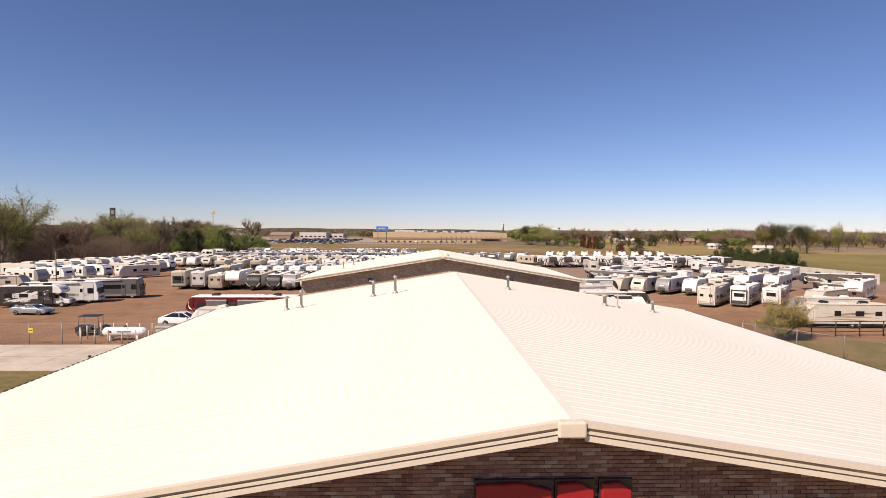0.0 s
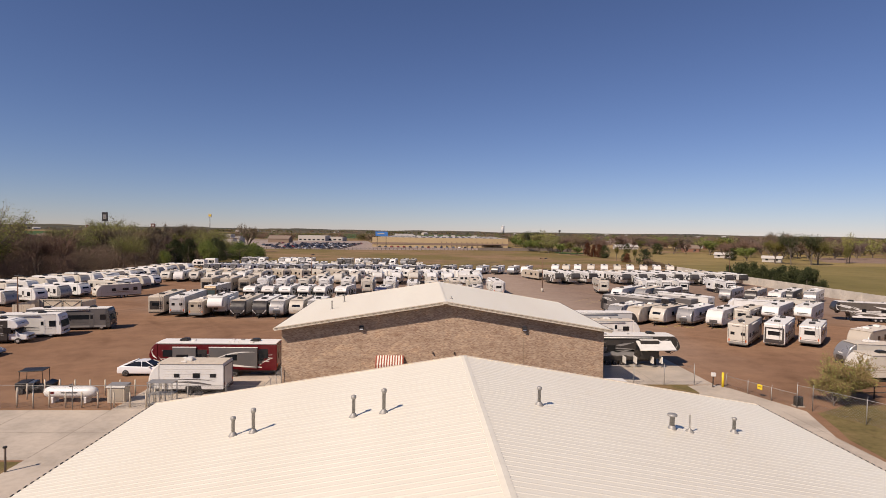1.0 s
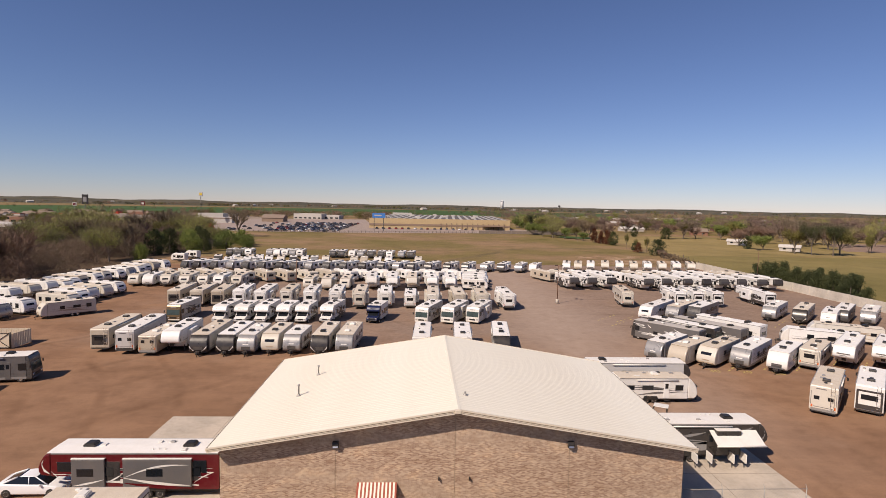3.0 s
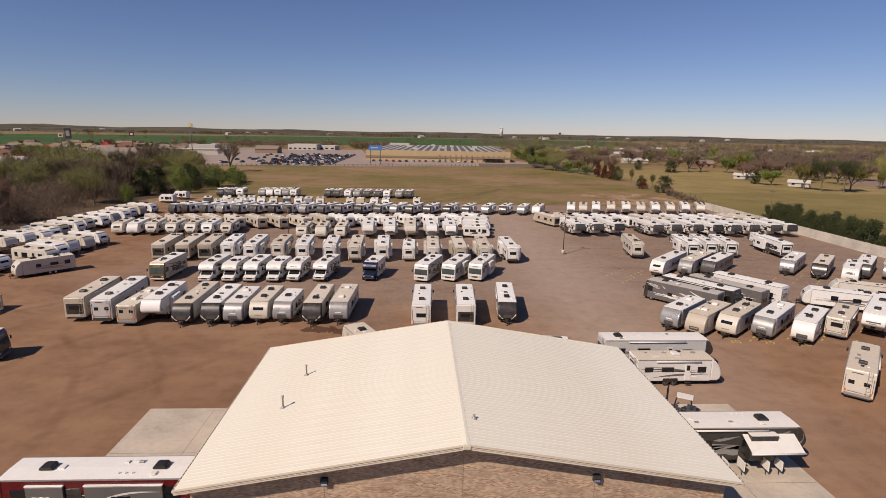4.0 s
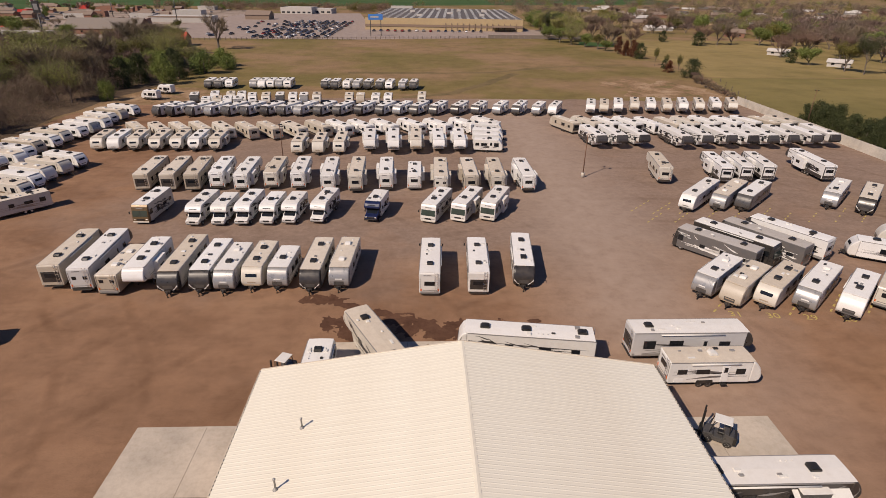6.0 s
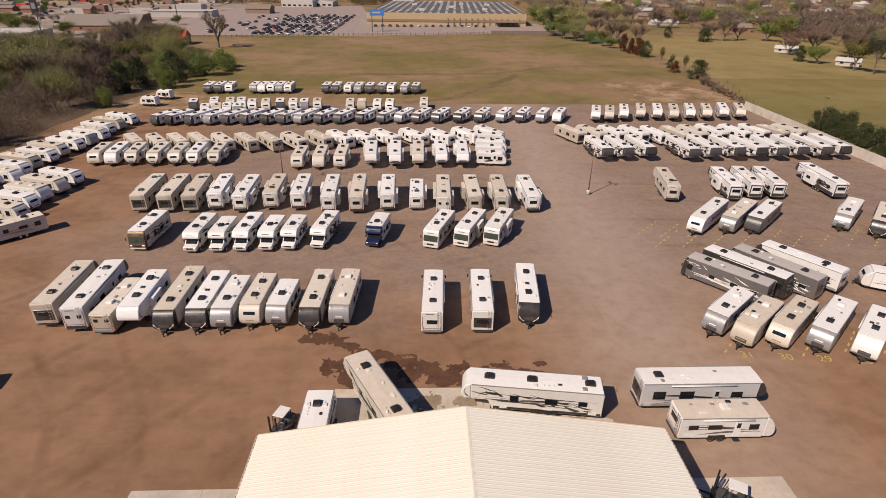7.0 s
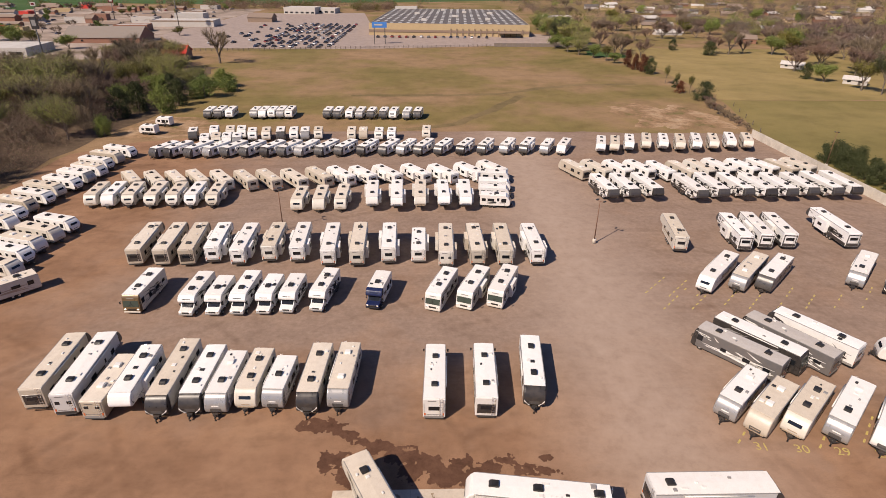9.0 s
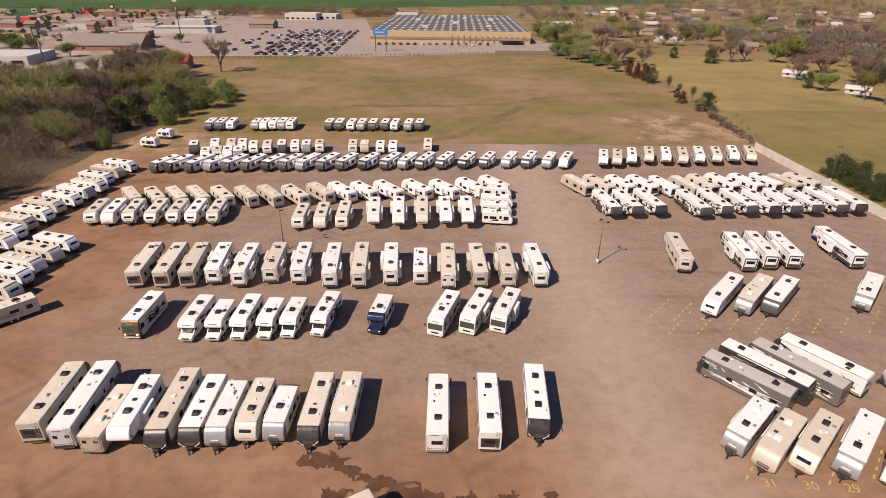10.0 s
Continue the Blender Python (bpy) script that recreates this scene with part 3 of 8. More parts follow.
# water that ran from the wash slab over the dirt
def wet_sheet(blobs, z, seed, step=0.09):
    """One thin sheet over the union of uneven round patches, its edge eaten away unevenly."""
    x0, x1 = min(b[0] - 2.4 * b[2] for b in blobs), max(b[0] + 2.4 * b[2] for b in blobs)
    y0, y1 = min(b[1] - 2 * b[2] for b in blobs), max(b[1] + 2 * b[2] for b in blobs)
    nx, ny = int((x1 - x0) / step), int((y1 - y0) / step)
    bm = bmesh.new()
    made = {}

    def corner(i, j):
        if (i, j) not in made:
            x, y = x0 + i * step, y0 + j * step
            made[i, j] = bm.verts.new((x + 0.07 * noise.noise((x * 4, y * 4, seed)), y + 0.07 * noise.noise((x * 4, y * 4, seed + 9)), z))
        return made[i, j]

    for i in range(nx):
        for j in range(ny):
            x, y = x0 + (i + 0.5) * step, y0 + (j + 0.5) * step
            rag = 0.75 * noise.noise((x * 0.9, y * 0.9, seed)) + 0.4 * noise.noise((x * 2.6, y * 2.6, seed + 3))
            if max(1.0 - math.hypot((x - cx) / 1.35, y - cy) / r for cx, cy, r in blobs) + rag > 0.2:
                bm.faces.new((corner(i, j), corner(i + 1, j), corner(i + 1, j + 1), corner(i, j + 1)))
    return bm


stains = thing("wash_water_stain", "dark wet trail of water over red dirt", "water stain", kind="structure")
trail = [(-13.2, 94.4, 1.3), (-11.2, 94.0, 1.2), (-9.6, 93.2, 0.9), (-8.0, 92.0, 0.9), (-6.4, 91.2, 1.2), (-4.8, 90.6, 1.3), (-3.2, 90.0, 1.3), (-2.6, 88.4, 1.5), (-1.0, 89.2, 1.2), (0.4, 87.6, 1.7),
         (1.6, 88.8, 1.2), (3.0, 87.4, 1.5), (4.8, 88.4, 1.2), (6.2, 89.4, 0.8), (8.4, 88.2, 1.0), (10.2, 88.0, 0.8), (-10.6, 89.6, 1.3), (-9.4, 88.0, 1.2), (-8.6, 86.9, 0.9), (-2.2, 86.6, 0.9), (10.4, 89.6, 0.6)]
link("wet_patch", wet_sheet([b for b in trail if not (-10.2 < b[0] < 3 and b[1] < 86.9)], 0.006, 4), M["wet"], stains)
link("wet_patch", wet_sheet([(-5.5, 84.6, 1.2), (-1.2, 84.2, 1.4), (2.4, 84.0, 1.0), (-3.6, 82.4, 0.8), (12.4, 81.2, 0.9), (6.8, 81.8, 1.2), (9.8, 80.4, 1.1)], 0.041, 11), M["wet_concrete"], stains)

# ---- brick sheds with cream metal roofs ----
EAVE, RIDGE = 5.62, 8.1


def roof_z(x, x0, x1, xr):
    return EAVE + (RIDGE - EAVE) * ((x - x0) / (xr - x0) if x < xr else (x1 - x) / (x1 - xr))


def shed(name, label, x0, x1, xr, y0, y1, over=0.85):
    root = thing(name, label, "building", kind="")
    # gable and side walls
    ix0, ix1, iy0, iy1, t = x0 + 0.45, x1 - 0.45, y0 + over, y1 - 0.35, 0.3
    g = [(ix0, 0), (ix1, 0), (ix1, roof_z(ix1, x0, x1, xr) - 0.1), (xr, RIDGE - 0.1), (ix0, roof_z(ix0, x0, x1, xr) - 0.1)]
    walls = []
    for ya, yb in ((iy0, iy0 + t), (iy1 - t, iy1)):
        walls.append(part("wall", prism(g, ya, yb), M["brick"], root, "brown blended brick gable wall"))
    for xa, xb in ((ix0, ix0 + t), (ix1 - t, ix1)):
        z = roof_z(xa if xa < xr else xb, x0, x1, xr) - 0.12
        walls.append(part("wall", box(((xa + xb) / 2, (iy0 + iy1) / 2, z / 2), (t, iy1 - iy0 - 2 * t - 0.004, z)), M["brick"], root, "brown blended brick side wall"))
    # roof: one sheet of ribbed metal after another
    roof = part("roof", prism([(x0 + 0.06, EAVE - 0.08), (xr, RIDGE - 0.08), (x1 - 0.06, EAVE - 0.08), (x1 - 0.06, EAVE - 0.05), (xr, RIDGE - 0.03), (x0 + 0.06, EAVE - 0.05)], y0 + 0.05, y1 - 0.05), M["trim_cream"], root, "low cream metal gable roof")
    pw = 0.914
    n = int((y1 - y0) / pw)
    pw = (y1 - y0) / n
    prof = []
    for k in range(3):
        a = k * pw / 3
        prof += [(a, 0.0), (a + 0.055, 0.0), (a + 0.085, 0.007), (a + 0.125, 0.007), (a + 0.155, 0.0)]
    prof.append((pw, 0.0))
    for xa, xb in ((x0, xr), (x1, xr)):
        bm = bmesh.new()
        rows = []
        for x, z in ((xa, EAVE), (xb, RIDGE)):
            rows.append([bm.verts.new((x, a, z + b + 0.012)) for a, b in prof])
        for i in range(len(prof) - 1):
            q = (rows[0][i], rows[0][i + 1], rows[1][i + 1], rows[1][i])
            bm.faces.new(q if xa > xb else q[::-1])
        first = part("roof_panel", bm, M["metal_roof"], roof)
        first.location = (0, y0, 0)
        for k in range(1, n):
            p = first.copy()
            scene.collection.objects.link(p)
            p.location = (0, y0 + k * pw, 0)
    part("ridge_cap", prism([(xr - 0.16, RIDGE + 0.0), (xr, RIDGE + 0.026), (xr + 0.16, RIDGE + 0.0), (xr + 0.16, RIDGE + 0.006), (xr, RIDGE + 0.032), (xr - 0.16, RIDGE + 0.006)], y0 - 0.01, y1 + 0.01), M["metal_roof"], root)
    # rake trim at both gables: cream flashing, brown groove, pale fascia
    for ye, s in ((y0, -1), (y1, 1)):
        for xa, za, xb, zb in ((x0, EAVE, xr - 0.20, roof_z(xr - 0.20, x0, x1, xr)), (xr + 0.20, roof_z(xr + 0.20, x0, x1, xr), x1, EAVE)):
            for nm, d0, d1, hz0, hz1, mt in (("rake_flashing", 0.0, 0.10, -0.04, 0.045, "trim_cream"), ("rake_groove", 0.0, 0.05, -0.095, -0.04, "trim_brown"), ("rake_bead", 0.0, 0.09, -0.135, -0.095, "trim_cream"), ("rake_line", 0.0, 0.05, -0.165, -0.135, "trim_brown"), ("rake_fascia", 0.0, 0.07, -0.25, -0.165, "trim_cream")):
                bm = prism([(xa, za + hz0), (xb, zb + hz0), (xb, zb + hz1), (xa, za + hz1)], ye + s * d0, ye + s * d1)
                part(nm, bm, M[mt], root)
        part("ridge_end_cap", box((xr, ye + s * 0.05, RIDGE - 0.10), (0.42, 0.17, 0.24), 0.03, 2), M["trim_cream"], root, "buff folded metal ridge end")
    # eave gutters and their ribs' dark ends
    for xe, s in ((x0, -1), (x1, 1)):
        part("eave_trim", box((xe + s * 0.05, (y0 + y1) / 2, EAVE - 0.09), (0.12, y1 - y0, 0.16), 0.02, 1), M["trim_cream"], root)
        bm = bmesh.new()
        for k in range(n * 3):
            add_box(bm, (xe + s * 0.02, y0 + (k + 0.3) * pw / 3, EAVE + 0.02), (0.04, 0.14, 0.04))
        tagged(part("rib_closure", bm, M["black"], root), kind="stuff")
    return root, walls


shed_a, walls_a = shed("showroom_shed", "brown brick shed with a wide cream metal roof", -14.0, 16.75, 1.4, 6.6, 34.4, 0.85)
shed_b, walls_b = shed("service_shed", "brown brick service shed with a cream metal gable roof", -13.8, 16.62, 1.44, 55.75, 74.8)


def flue(x, y, h, r, shed_root, x0, x1, xr, style="pipe"):
    z = roof_z(x, x0, x1, xr)
    root = thing("roof_flue", "galvanised roof flue with a rain cap" if style != "pvc" else "thin white plastic vent pipe", "roof vent")
    root.location = (x, y, z)
    bm = bmesh.new()
    lathe(bm, [(0.2, -0.05), (0.15, 0.05), (r * 1.25, 0.14), (r * 1.1, 0.16)], 12, "z")
    part("flashing", bm, M["galv"], root)
    bm = bmesh.new()
    lathe(bm, [(r, 0.05), (r, h * 0.8), (r * 1.15, h * 0.8), (r * 1.15, h * 0.84)], 12, "z")
    part("pipe", bm, M["galv" if style != "pvc" else "plastic_white"], root)
    if style != "pvc":
        bm = bmesh.new()
        k = 1.5 if style == "pipe" else 1.9
        lathe(bm, [(r * 0.9, h * 0.8), (r * k, h * 0.84), (r * k * 1.05, h * 0.9), (r * k, h * 0.96), (r * 0.5, h), (0.01, h * 1.01)], 12, "z")
        part("rain_cap", bm, M["galv"], root)
    return root


GA = (-14.0, 16.75, 1.4)
for x, y, h, r, st in ((-7.8, 27.5, 0.75, 0.065, "pipe"), (-7.05, 27.5, 0.95, 0.065, "pipe"), (-3.3, 27.5, 0.85, 0.065, "pipe"), (-2.15, 27.4, 0.95, 0.065, "pipe"), (3.85, 27.8, 0.75, 0.065, "pipe"), (9.0, 27.5, 0.62, 0.095, "cowl"), (9.7, 27.5, 0.85, 0.03, "pvc"), (12.0, 28.4, 0.65, 0.065, "pipe")):
    flue(x, y, h, r, shed_a, *GA, st)
GB = (-13.8, 16.62, 1.44)
for x, y, h, r in ((-9.3, 67.9, 0.85, 0.055), (-9.9, 63.2, 0.9, 0.055)):
    flue(x, y, h, r, shed_b, *GB)
flue(2.1, 58.6, 0.25, 0.05, shed_b, *GB)

# joints, lights, door and plant on the brick gable
wy = 55.75 + 0.85
bm = bmesh.new()
for x in (-6.2, 1.35, 8.7):
    add_box(bm, (x, wy - 0.004, roof_z(x, *GB) / 2 - 0.1), (0.035, 0.014, roof_z(x, *GB) - 0.3))
part("control_joint", bm, M["trim_brown"], shed_b)


def wall_light(x, z, y=wy):
    root = thing("wall_light", "dark bronze wall-pack light on brick", "wall light")
    root.location = (x, y, z)
    part("housing", prism([(0.0, -0.2), (0.0, 0.2), (-0.22, 0.2), (-0.3, 0.02), (-0.18, -0.2)], -0.2, 0.2, "x", 0.02, 1), M["black"], root)
    part("lens", box((0, -0.26, -0.09), (0.32, 0.03, 0.16), 0.01, 1, Matrix.Rotation(radians(-28), 3, "X")), M["chrome"], root)


wall_light(-6.15, 5.55)
wall_light(8.75, 5.55)
for x in (0.35, 2.3):
    part("wall_bracket", box((x, wy - 0.1, 3.3), (0.06, 0.2, 0.22), 0.02, 1), M["black"], shed_b)

door = thing("shed_door", "dark double door in a recess of the brick wall", "door", kind="")
door.location = (-3.55, wy, 0)
part("door_leaf", box((-0.46, -0.03, 1.1), (0.9, 0.06, 2.2), 0.01, 1), M["taupe"], door)
part("door_leaf", box((0.46, -0.03, 1.1), (0.9, 0.06, 2.2), 0.01, 1), M["taupe"], door)
part("door_frame", prism([(-1.0, 0), (-1.0, 2.34), (1.0, 2.34), (1.0, 0), (0.93, 0), (0.93, 2.24), (-0.93, 2.24), (-0.93, 0)], -0.08, 0.0), M["black"], door)
for s in (-1, 1):
    part("door_handle", tube((s * 0.08, -0.1, 0.9), (s * 0.08, -0.1, 1.25), 0.02), M["chrome"], door)
    part("glazing", box((s * 0.46, -0.065, 1.25), (0.66, 0.02, 1.5), 0.01, 1), M["glass"], door)

awn = thing("striped_awning", "orange and white striped door awning on a brick wall", "awning")
awn.location = (-3.55, wy, 0)
M["awn_orange"] = paint("awning_orange", (0.30, 0.075, 0.045), 0.8, dirt=0.1)
M["awn_white"] = paint("awning_white", (0.78, 0.72, 0.62), 0.8, dirt=0.1)
for k in range(21):
    w = 2.5 / 21
    x = -1.25 + k * w
    bm = prism([(0.0, 2.98), (-0.9, 2.38), (-0.9, 2.08), (-0.92, 2.08), (-0.925, 2.4), (0.0, 3.02)], x, x + w, "x")
    part("stripe", bm, M["awn_orange" if k % 2 == 0 else "awn_white"], awn)
for s in (-1, 1):
    part("awning_side", prism([(0.0, 2.97), (-0.9, 2.37), (-0.9, 2.08), (0.0, 2.08)], s * 1.26 - 0.006, s * 1.26 + 0.006, "x"), M["awn_orange"], awn)


def condenser(x, y, w, h, label):
    root = thing("condenser_unit", label, "air conditioner")
    root.location = (x, y, 0.02)
    part("pad", box((0, 0, 0.06), (w + 0.5, w + 0.4, 0.12), 0.02, 1), M["concrete"], root)
    part("cabinet", box((0, 0, 0.12 + h / 2), (w, w, h), 0.04, 2), M["darkgrey"], root)
    bm = bmesh.new()
    for k in range(9):
        for s in (-1, 1):
            add_box(bm, (0, s * w / 2, 0.25 + k * (h - 0.25) / 8.5), (w * 0.85, 0.02, 0.03))
    part("louvre", bm, M["black"], root)
    bm = bmesh.new()
    lathe(bm, [(w * 0.4, 0.12 + h), (w * 0.42, 0.16 + h), (w * 0.3, 0.17 + h), (0.02, 0.15 + h)], 14, "z")
    part("fan_guard", bm, M["black"], root)


condenser(0.35, 55.4, 0.85, 0.95, "grey air-conditioning condenser on a concrete pad")
condenser(13.6, 55.6, 1.1, 1.25, "large grey condenser beside the brick wall")
condenser(12.2, 55.9, 0.6, 0.7, "small grey condenser beside the brick wall")
for x, z, w, h in ((3.55, 1.6, 0.4, 0.55), (1.7, 1.2, 0.25, 0.4), (11.0, 1.1, 0.3, 0.4)):
    eb = thing("electric_box", "grey electrical box with conduit on brick wall", "electrical box")
    eb.location = (x, wy, z)
    part("case", box((0, -0.1, 0), (w, 0.2, h), 0.02, 1), M["beige"], eb)
    part("conduit", tube((0, -0.06, -h / 2), (0, -0.06, -z + 0.03), 0.03), M["galv"], eb)
    part("cover", box((0, -0.205, 0), (w * 0.8, 0.01, h * 0.8)), M["greyside"], eb)

# red signboard letters on the near gable: plain red shapes with dark sides
sign_red = paint("sign_red", (0.30, 0.012, 0.02), 0.35, dirt=0.05)
wa = 6.6 + 0.85
board = thing("gable_sign", "row of raised red sign shapes on brown brick", "sign")
for k, (x, w) in enumerate(((0.10, 1.22), (1.40, 0.60), (2.12, 0.49))):
    p = prism([(x, 5.4), (x + w, 5.4), (x + w, 6.72), (x + w * 0.6, 6.84), (x, 6.82)], wa - 0.16, wa - 0.02, bevel=0.02, seg=1)
    part("sign_shape", p, sign_red, board)
    part("sign_return", box((x + w / 2, wa - 0.045, 6.12), (w + 0.05, 0.09, 1.5)), M["dark"], board)


# ---- recreational vehicles ----
WAYS = {
    # body, cap, roof, accent, words
    "white": ("white", "white", "roof_white", "swirl_grey", "white fibreglass"),
    "cream": ("cream", "cream", "roof_tan", "swirl_tan", "cream fibreglass"),
    "tan": ("beige", "beige", "roof_tan", "swirl_tan", "beige fibreglass"),
    "silver": ("white", "silver", "roof_white", "swirl_grey", "white and silver"),
    "silver_tan": ("cream", "silver", "roof_tan", "swirl_grey", "cream and silver"),
    "dark": ("cream", "dark", "roof_tan", "swirl", "cream and charcoal"),
    "dark_white": ("white", "dark", "roof_white", "swirl", "white and charcoal"),
    "grey": ("greyside", "darkgrey", "roof_white", "swirl", "grey two-tone"),
    "slate": ("slategrey", "darkgrey", "roof_white", "swirl_grey", "slate grey"),
    "taupe": ("taupe", "dark", "roof_white", "white", "dark taupe"),
    "white_tan": ("white", "white", "roof_tan", "swirl_grey", "weathered white"),
    "charcoal": ("dark", "dark", "roof_white", "greyside", "charcoal and grey"),
    "ash": ("white", "darkgrey", "roof_white", "swirl_grey", "white with a dark grey nose"),
    "white_cap": ("greyside", "white", "roof_tan", "swirl", "grey and white"),
    "red": ("red", "red", "roof_white", "plastic_white", "deep red and grey"),
    "blue": ("white", "blue", "roof_white", "blue", "white and dark blue"),
    "pewter": ("slategrey", "dark", "roof_grey", "white", "pewter and charcoal"),
    "swoosh": ("white", "nose_grey", "roof_white", "swirl", "black-swooshed white"),
    "zebra": ("dark", "white", "roof_white", "white", "black with white swooshes"),
    "pewter_white": ("silverside", "dark", "roof_white", "swirl", "silver-grey and charcoal"),
    "bold_tan": ("cream", "cream", "roof_tan", "swirl", "cream with black swoosh graphics"),
    "bold_white": ("white", "white", "roof_white", "swirl", "bright white with black swoosh graphics"),
    "cream_dark": ("cream", "cream", "roof_tan", "swirl", "cream and black"),
    "tan_dark": ("beige", "dark", "roof_tan", "swirl", "beige and charcoal"),
    "white_dark": ("white", "white", "roof_white", "swirl", "white and black"),
    "bronze": ("cream", "bronze", "roof_white", "swirl", "cream and bronze"),
    "pearl": ("cream", "white", "roof_white", "taupe", "pearl white"),
    "bold": ("white", "dark", "roof_white", "swirl", "white with black swoosh graphics"),
}
KIND = {"tt": ("travel_trailer", "travel trailer", "trailer"), "fw": ("fifth_wheel_trailer", "fifth-wheel trailer", "trailer"),
        "a": ("motorhome", "bus-style motorhome", "motorhome"), "c": ("cabover_motorhome", "cab-over motorhome", "motorhome")}


def wheel_part(root, x, y, r=0.37, w=0.24, lite=False):
    bm = bmesh.new()
    if lite:
        s = 1 if y > 0 else -1
        lathe(bm, [(r * 0.5, s * w * 0.4), (r * 0.93, s * w / 2), (r, s * w / 4), (r, -s * w / 4), (r * 0.9, -s * w / 2)], 12)
        for f in bm.faces:
            if len(f.verts) > 4 and f.calc_center_median().y * s > 0:
                f.material_index = 1
        t = part("wheel", bm, [M["tyre"], M["rim"]], root)
        t.location = (x, y, r)
        return t
    lathe(bm, [(r * 0.55, -w / 2), (r * 0.93, -w / 2), (r, -w / 4), (r, w / 4), (r * 0.93, w / 2), (r * 0.55, w / 2)], 18)
    t = part("wheel", bm, M["tyre"], root)
    t.location = (x, y, r)
    bm = bmesh.new()
    s = 1 if y > 0 else -1
    lathe(bm, [(r * 0.58, s * w * 0.44), (r * 0.5, s * w * 0.52), (r * 0.3, s * w * 0.34), (r * 0.18, s * w * 0.40), (0.02, s * w * 0.42)], 14)
    part("rim", bm, M["rim"], t, "pale steel rim")
    return t


def side_window(root, x, z, w, h, y, side, lite=False):
    bm = box((x, y + side * 0.004, z), (w, 0.05, h), 0.02, 1)
    if lite:
        for cx, cz, sx, sz in ((x, z + h / 2, w + 0.06, 0.04), (x, z - h / 2, w + 0.06, 0.04), (x - w / 2, z, 0.04, h), (x + w / 2, z, 0.04, h)):
            add_box(bm, (cx, y + side * 0.012, cz), (sx, 0.05, sz), mat=1)
        return part("window", bm, [M["glass"], M["black"]], root)
    f = part("window", bm, M["glass"], root)
    bm = bmesh.new()
    for cx, cz, sx, sz in ((x, z + h / 2, w + 0.06, 0.035), (x, z - h / 2, w + 0.06, 0.035), (x - w / 2, z, 0.035, h), (x + w / 2, z, 0.035, h)):
        add_box(bm, (cx, y + side * 0.012, cz), (sx, 0.05, sz))
    part("window_frame", bm, M["black"], f)
    return f


